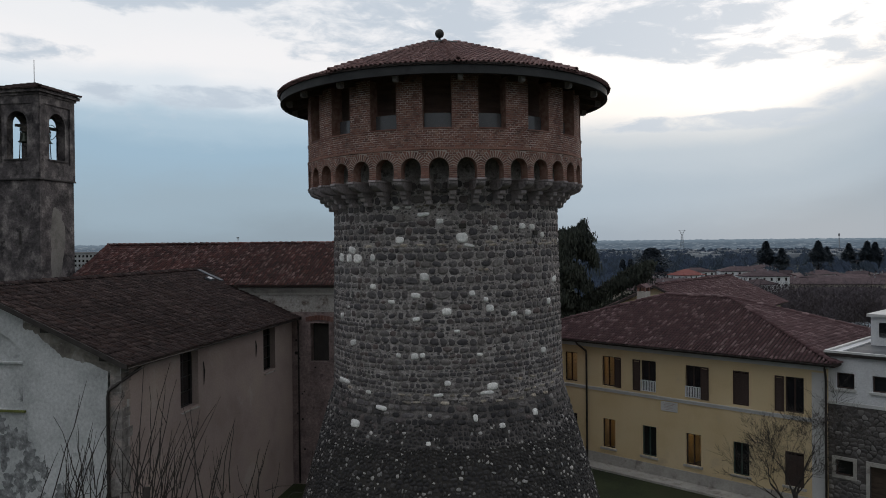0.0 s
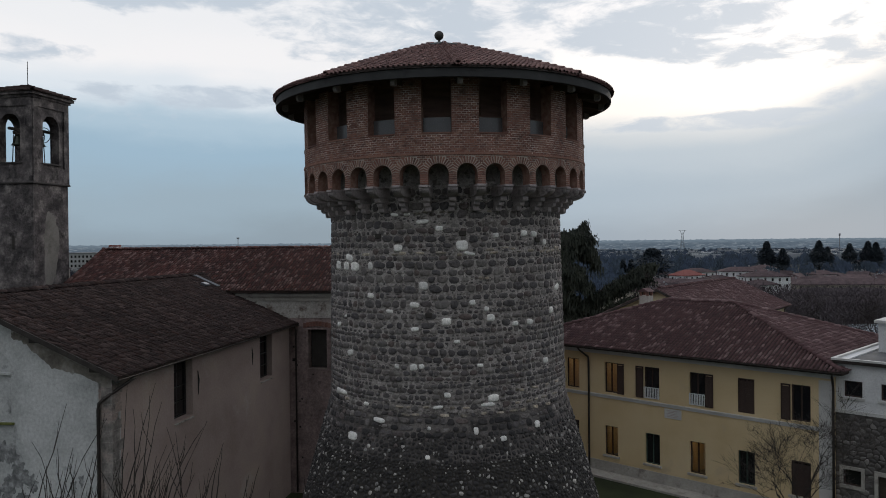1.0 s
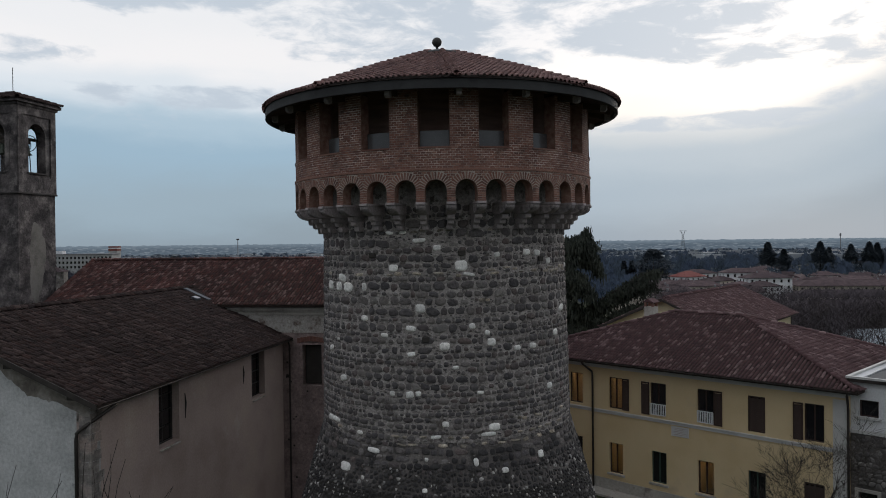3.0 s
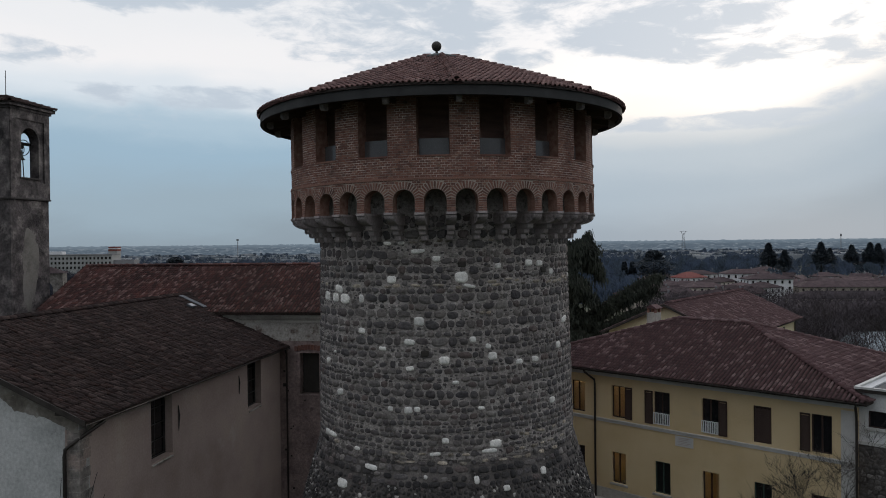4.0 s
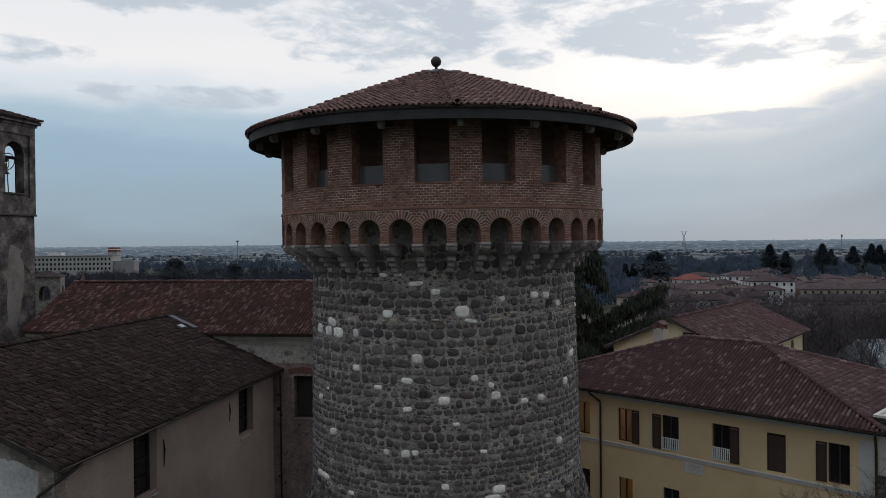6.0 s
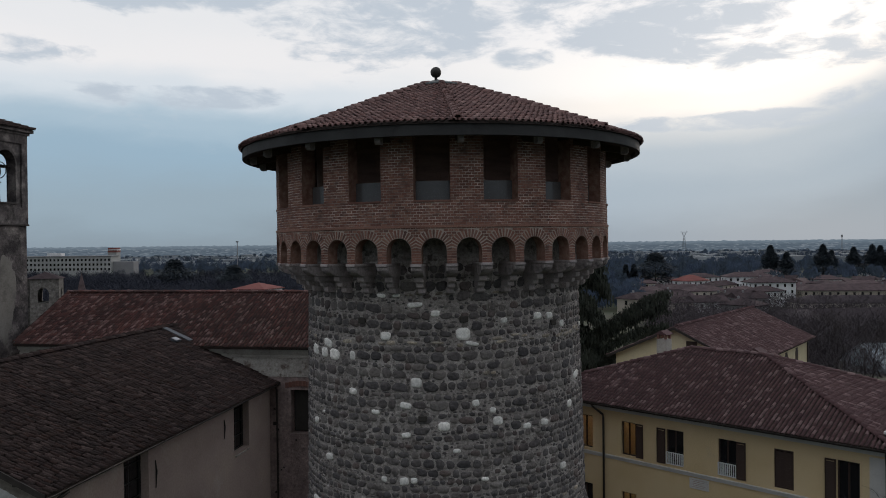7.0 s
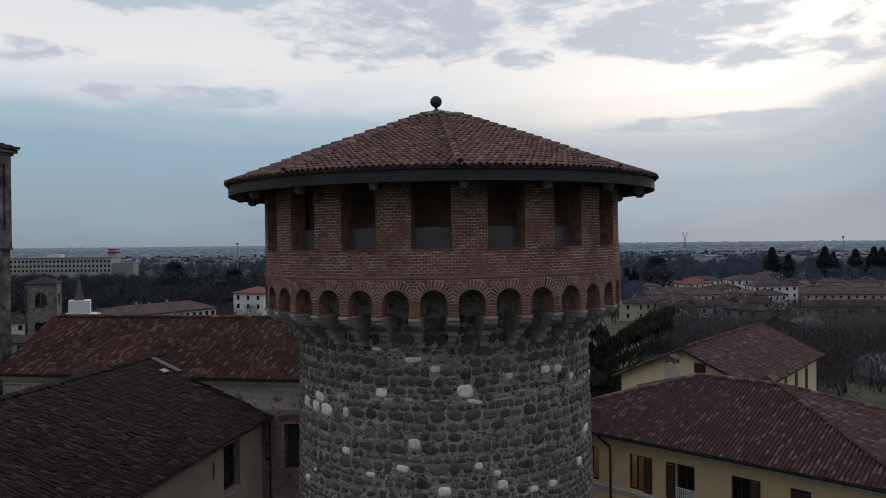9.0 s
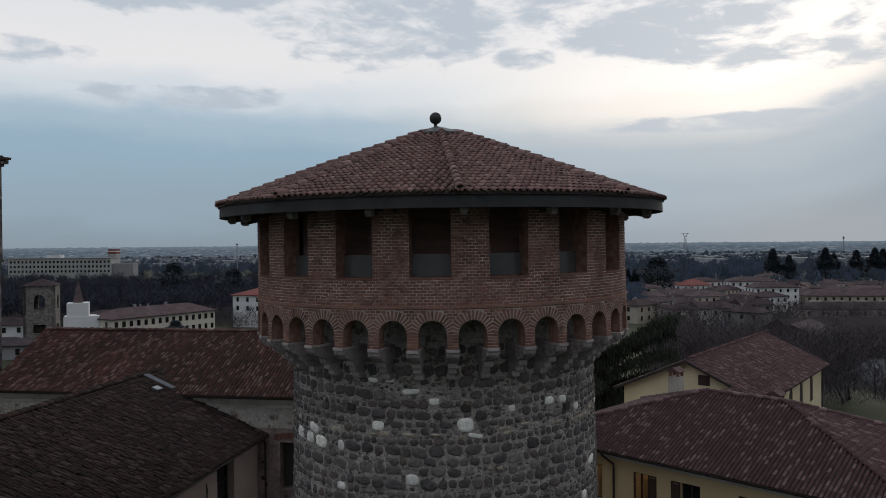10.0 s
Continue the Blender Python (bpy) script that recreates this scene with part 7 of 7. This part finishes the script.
far_house("small cream house with a brown roof", 113, 308, 15, 17, 10, 7.6, 2.0, 1, None, True, 2, 5, z=-13.5)
far_house("white chimneyed house among the conifers", 208, 470, 10, 14, 10, 9.0, 1.8, 0, None, True, 2, 4, z=-14, vents=2)
far_house("low white block before the conifers", 186, 430, -4, 17, 9, 8.6, 0.8, 0, None, True, 1, 5, z=-14)
far_house("dark brown-roofed barn with open sides", 103, 176, 6, 34, 15, 4.6, 3.2, 2, FAR_DARK, False, 1, 6, name="barn", z=-10.2)
far_house("brown-roofed house with a pale gable", 84, 158, 50, 16, 12, 6.0, 2.6, 2, FAR_DARK, False, 2, 3, z=-10)
far_house("low house with solar panel on its brown roof", 153, 266, -5, 40, 12, 5.0, 2.4, 1, FAR_DARK, True, 1, 8, z=-13)
METAL_SHED = mat("pale_sheet_roof", [(0.22, 0.26, 0.29), (0.32, 0.36, 0.39)], 0.5, 0.7, 0.2, 6, stretch=(4, 1, 1))
far_house("low shed with a pale blue-grey sheet roof behind the gardens", 77, 95, 0, 22, 13, 0.8, 3.4, 2, METAL_SHED, False, 0, 2, name="shed", z=-4.8)
shed_tree = bare_tree("spreading leafless tree beside the pale shed roof", pose(55.5, 74, -2.7, 0, 0, 70), TREES[1])
shed_tree.scale = (1.0, 1.0, 0.95)
rnd_h = random.Random(3)
spots = []
tries = 0
while len(spots) < 124 and tries < 4000:
    tries += 1
    if len(spots) < 96:
        y = rnd_h.uniform(235, 430)
        x = (y + 23) * rnd_h.uniform(0.25, 0.60)
    else:
        y = rnd_h.uniform(420, 640)
        x = (y + 23) * rnd_h.uniform(0.25, 0.62)
    if any(math.hypot(x - a, y - b) < 12.5 for a, b in spots + [(157, 346), (143, 318), (175, 341), (187, 339), (200, 338), (213, 337), (131, 383), (139, 392), (341, 597), (152, 371), (164, 371), (113, 308), (208, 470), (186, 430), (103, 176), (84, 158), (145, 266), (160, 266), (117.6, 401.7), (228, 511)]):
        continue
    if x / (y + 23) > 0.40 and y < 352:
        continue
    spots.append((x, y))
    far_house(rnd_h.choice(("town house with a brown clay tile roof", "pale house with a low brown hip roof")), x, y, rnd_h.uniform(-50, 50), rnd_h.uniform(8.5, 15.5), rnd_h.uniform(7.5, 10.5), rnd_h.uniform(4.6, 7.6),
              rnd_h.uniform(1.3, 2.2), rnd_h.choice((0, 0, 1, 2, 3, 1)), None, rnd_h.random() < 0.6, 2, vents=rnd_h.choice((0, 1, 1, 2)))


# ---------------------------------------------------------------- woods and plain
def wood(name, spots_, label, material, seed, h=(9, 15), n=46, fat=0.026, long=1.0, even=False):
    rnd = random.Random(seed)
    V, F = [], []
    for x, y in spots_:
        z0, H = ground_z(x, y), rnd.uniform(*h)
        R = H * rnd.uniform(0.26, 0.42)
        for i in range(n):
            t = rnd.random()
            a, rr = rnd.uniform(0, 6.283), R * math.sqrt(rnd.random()) * (0.45 + 0.55 * math.sin(math.pi * min(1, 0.2 + 0.75 * t)))
            o = Vector((x + rr * math.cos(a), y + rr * math.sin(a), z0 + H * (0.12 + 0.8 * t)))
            s = Vector((rnd.gauss(0, 1), rnd.gauss(0, 1 if not even else 0.25), rnd.gauss(0, 0.5 if not even else 0.12))).normalized() * H * fat
            e = o + Vector((rnd.gauss(0, 0.12 if not even else 0.05), rnd.gauss(0, 0.12) if not even else rnd.uniform(0.03, 0.10), rnd.uniform(0.08, 0.20))) * H * long
            b = len(V)
            V += [(o - s)[:], (o + s)[:], (e + s * 0.3)[:], (e - s * 0.3)[:]]
            F.append((b, b + 1, b + 2, b + 3))
    me = bpy.data.meshes.new(name)
    me.from_pydata(V, [], F)
    me.materials.append(material)
    tagged(new(name, me), label, "wood", kind="stuff")


# distance haze painted in: the wood colours shift to blue, farthest woods most
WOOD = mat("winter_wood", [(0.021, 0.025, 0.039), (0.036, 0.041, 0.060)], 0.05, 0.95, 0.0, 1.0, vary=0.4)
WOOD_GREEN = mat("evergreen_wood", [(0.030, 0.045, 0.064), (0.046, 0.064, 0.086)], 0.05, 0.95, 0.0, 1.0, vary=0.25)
FAR_WOOD = mat("haze_blue_wood", [(0.040, 0.058, 0.092), (0.060, 0.084, 0.125)], 0.02, 0.95, 0.0, 1.0, vary=0.12)
BROWN_WOOD = mat("garden_brushwood", [(0.046, 0.039, 0.046), (0.078, 0.066, 0.074)], 0.05, 0.95, 0.0, 1.0, vary=0.5)
rnd_w = random.Random(6)
near_wood = []
for i in range(1100):
    y = rnd_w.uniform(270, 520)
    near_wood.append(((y + 23) * rnd_w.uniform(-0.66, -0.17), y))
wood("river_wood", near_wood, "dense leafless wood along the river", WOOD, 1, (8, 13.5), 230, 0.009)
far_w, green_w = [], []
for i in range(2600):
    y = 560 + 1080 * rnd_w.random() ** 1.2
    (far_w if rnd_w.random() < 0.75 else green_w).append(((y + 23) * rnd_w.uniform(0.08, 0.72), y))
for i in range(1300):
    y = 760 + 880 * rnd_w.random() ** 1.2
    (far_w if rnd_w.random() < 0.7 else green_w).append(((y + 23) * rnd_w.uniform(-0.70, -0.05), y))
for i in range(200):
    y = rnd_w.uniform(300, 560)
    (far_w if rnd_w.random() < 0.7 else green_w).append(((y + 23) * rnd_w.uniform(0.18, 0.26), y))
for i in range(110):
    y = rnd_w.uniform(400, 640)
    (far_w if rnd_w.random() < 0.6 else green_w).append(((y + 23) * rnd_w.uniform(0.18, 0.66), y))
wood("far_wood", far_w, "leafless woods on the plain, coloured haze-blue", FAR_WOOD, 2, (6, 11), 110, 0.030, even=True)
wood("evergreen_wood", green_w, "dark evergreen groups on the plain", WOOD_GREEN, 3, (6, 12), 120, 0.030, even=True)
brush = []
for i in range(760):
    y = 75 + 175 * rnd_w.random() ** 1.3
    k = rnd_w.uniform(0.27, 0.62)
    if not (k > 0.47 and y < 112):
        brush.append(((y + 23) * k, y))
brush += [(rnd_w.uniform(40, 52), rnd_w.uniform(58, 80)) for _ in range(50)]
wood("garden_brush", brush, "brown leafless shrubs between the gardens", BROWN_WOOD, 4, (3.0, 9.5), 250, 0.0032, 1.0)
left_brush = [((y + 23) * rnd_w.uniform(-0.58, -0.2), y) for y in [rnd_w.uniform(215, 300) for _ in range(200)]]
wood("slope_brush", left_brush, "brown leafless shrubs below the church", BROWN_WOOD, 5, (4.0, 8.0), 200, 0.008)


def build_plain():
    rnd = random.Random(14)
    V, F = [], []
    for i in range(420):
        y = 900 + 740 * rnd.random() ** 0.8
        x = (y + 23) * rnd.uniform(-0.72, 0.72)
        w, d, h = rnd.uniform(10, 48), rnd.uniform(8, 24), rnd.uniform(6, 10)
        b = len(V)
        V += [(x + sx * w / 2, y + sy * d / 2, z) for z in (-15, -14 + h) for sy in (-1, 1) for sx in (-1, 1)]
        F += [tuple(b + q for q in f) for f in ((0, 2, 3, 1), (4, 5, 7, 6), (0, 1, 5, 4), (2, 6, 7, 3), (0, 4, 6, 2), (1, 3, 7, 5))]
    me = bpy.data.meshes.new("far_sheds")
    me.from_pydata(V, [], F)
    me.materials.append(SHED)
    tagged(new("far_sheds", me), "pale industrial sheds scattered over the plain", "sheds", kind="stuff")
    # skyline ring: its glowing colours carry the distance haze, paler and bluer upward
    m = bpy.data.materials.new("painted_haze")
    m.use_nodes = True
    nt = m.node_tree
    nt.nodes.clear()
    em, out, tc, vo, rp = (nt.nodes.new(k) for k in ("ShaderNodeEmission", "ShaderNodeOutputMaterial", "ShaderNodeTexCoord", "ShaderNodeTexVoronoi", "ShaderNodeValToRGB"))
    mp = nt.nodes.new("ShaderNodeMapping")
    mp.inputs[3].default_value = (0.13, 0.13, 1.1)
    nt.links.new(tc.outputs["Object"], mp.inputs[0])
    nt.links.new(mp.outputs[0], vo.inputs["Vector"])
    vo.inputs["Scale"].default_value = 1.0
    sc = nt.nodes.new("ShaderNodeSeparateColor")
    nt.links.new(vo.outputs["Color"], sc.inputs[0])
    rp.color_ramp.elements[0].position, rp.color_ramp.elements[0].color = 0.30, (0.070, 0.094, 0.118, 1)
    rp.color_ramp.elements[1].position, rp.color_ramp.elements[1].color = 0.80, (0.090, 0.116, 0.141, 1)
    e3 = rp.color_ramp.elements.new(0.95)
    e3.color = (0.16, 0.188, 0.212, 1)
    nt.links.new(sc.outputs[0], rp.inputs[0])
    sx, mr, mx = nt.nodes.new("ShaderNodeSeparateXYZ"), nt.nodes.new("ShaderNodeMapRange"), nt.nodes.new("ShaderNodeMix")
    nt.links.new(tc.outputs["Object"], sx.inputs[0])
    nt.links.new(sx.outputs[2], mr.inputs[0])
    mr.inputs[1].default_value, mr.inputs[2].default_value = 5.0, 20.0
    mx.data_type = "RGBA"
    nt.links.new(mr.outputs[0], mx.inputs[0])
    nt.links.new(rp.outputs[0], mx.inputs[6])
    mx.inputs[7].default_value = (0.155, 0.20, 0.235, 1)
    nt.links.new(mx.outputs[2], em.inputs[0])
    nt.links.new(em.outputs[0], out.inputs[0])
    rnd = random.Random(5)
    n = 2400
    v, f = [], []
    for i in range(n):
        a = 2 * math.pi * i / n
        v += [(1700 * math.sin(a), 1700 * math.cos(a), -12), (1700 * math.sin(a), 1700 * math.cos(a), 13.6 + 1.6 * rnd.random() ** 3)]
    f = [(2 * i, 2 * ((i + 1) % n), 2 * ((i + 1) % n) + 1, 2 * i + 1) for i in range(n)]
    tagged(part("backdrop", Geo().add(v, f), m), "blue line of the far plain, haze painted into its glow", "backdrop", kind="structure")


build_plain()


def build_masts():
    P = thing("pylon", "tall lattice power pylon on the horizon", "pylon", pose(505, 1590, -10))
    g = Geo()
    for sx in (-1, 1):
        for sy in (-1, 1):
            g.tube([(sx * 4, sy * 4, 0), (sx * 1.2, sy * 1.2, 34), (sx * 5, sy * 0.5, 44)], 0.26, 4)
    for z in (8, 16, 24, 34):
        r = 4 - 2.8 * z / 34
        g.tube([(-r, -r, z), (r, r, z + 6)], 0.18, 3).tube([(r, -r, z), (-r, r, z + 6)], 0.18, 3)
    g.tube([(-8, 0, 43), (8, 0, 43)], 0.3, 4)
    part("lattice", g, LEAD, P)
    M = thing("floodlight_mast", "slim floodlight mast beyond the wood", "mast", pose(-150, 530, -10))
    part("pole", Geo().tube([(0, 0, 0), (0, 0, 28)], 0.28, 6), FAR_WALLS[2], M)
    part("lamp_head", Geo().box(-0.9, 0.9, -0.4, 0.4, 27.6, 28.4), IRON, M)
    C = thing("water_tower", "far water tower on the skyline", "tower", pose(780, 1480, -10))
    part("pole", Geo().tube([(0, 0, 0), (0, 0, 30)], 0.7, 8), FAR_WALLS[2], C)
    part("tank", Geo().revolve([(0.1, 28), (1.7, 29), (1.7, 33), (0.1, 34)], 12), FAR_WALLS[2], C)


build_masts()
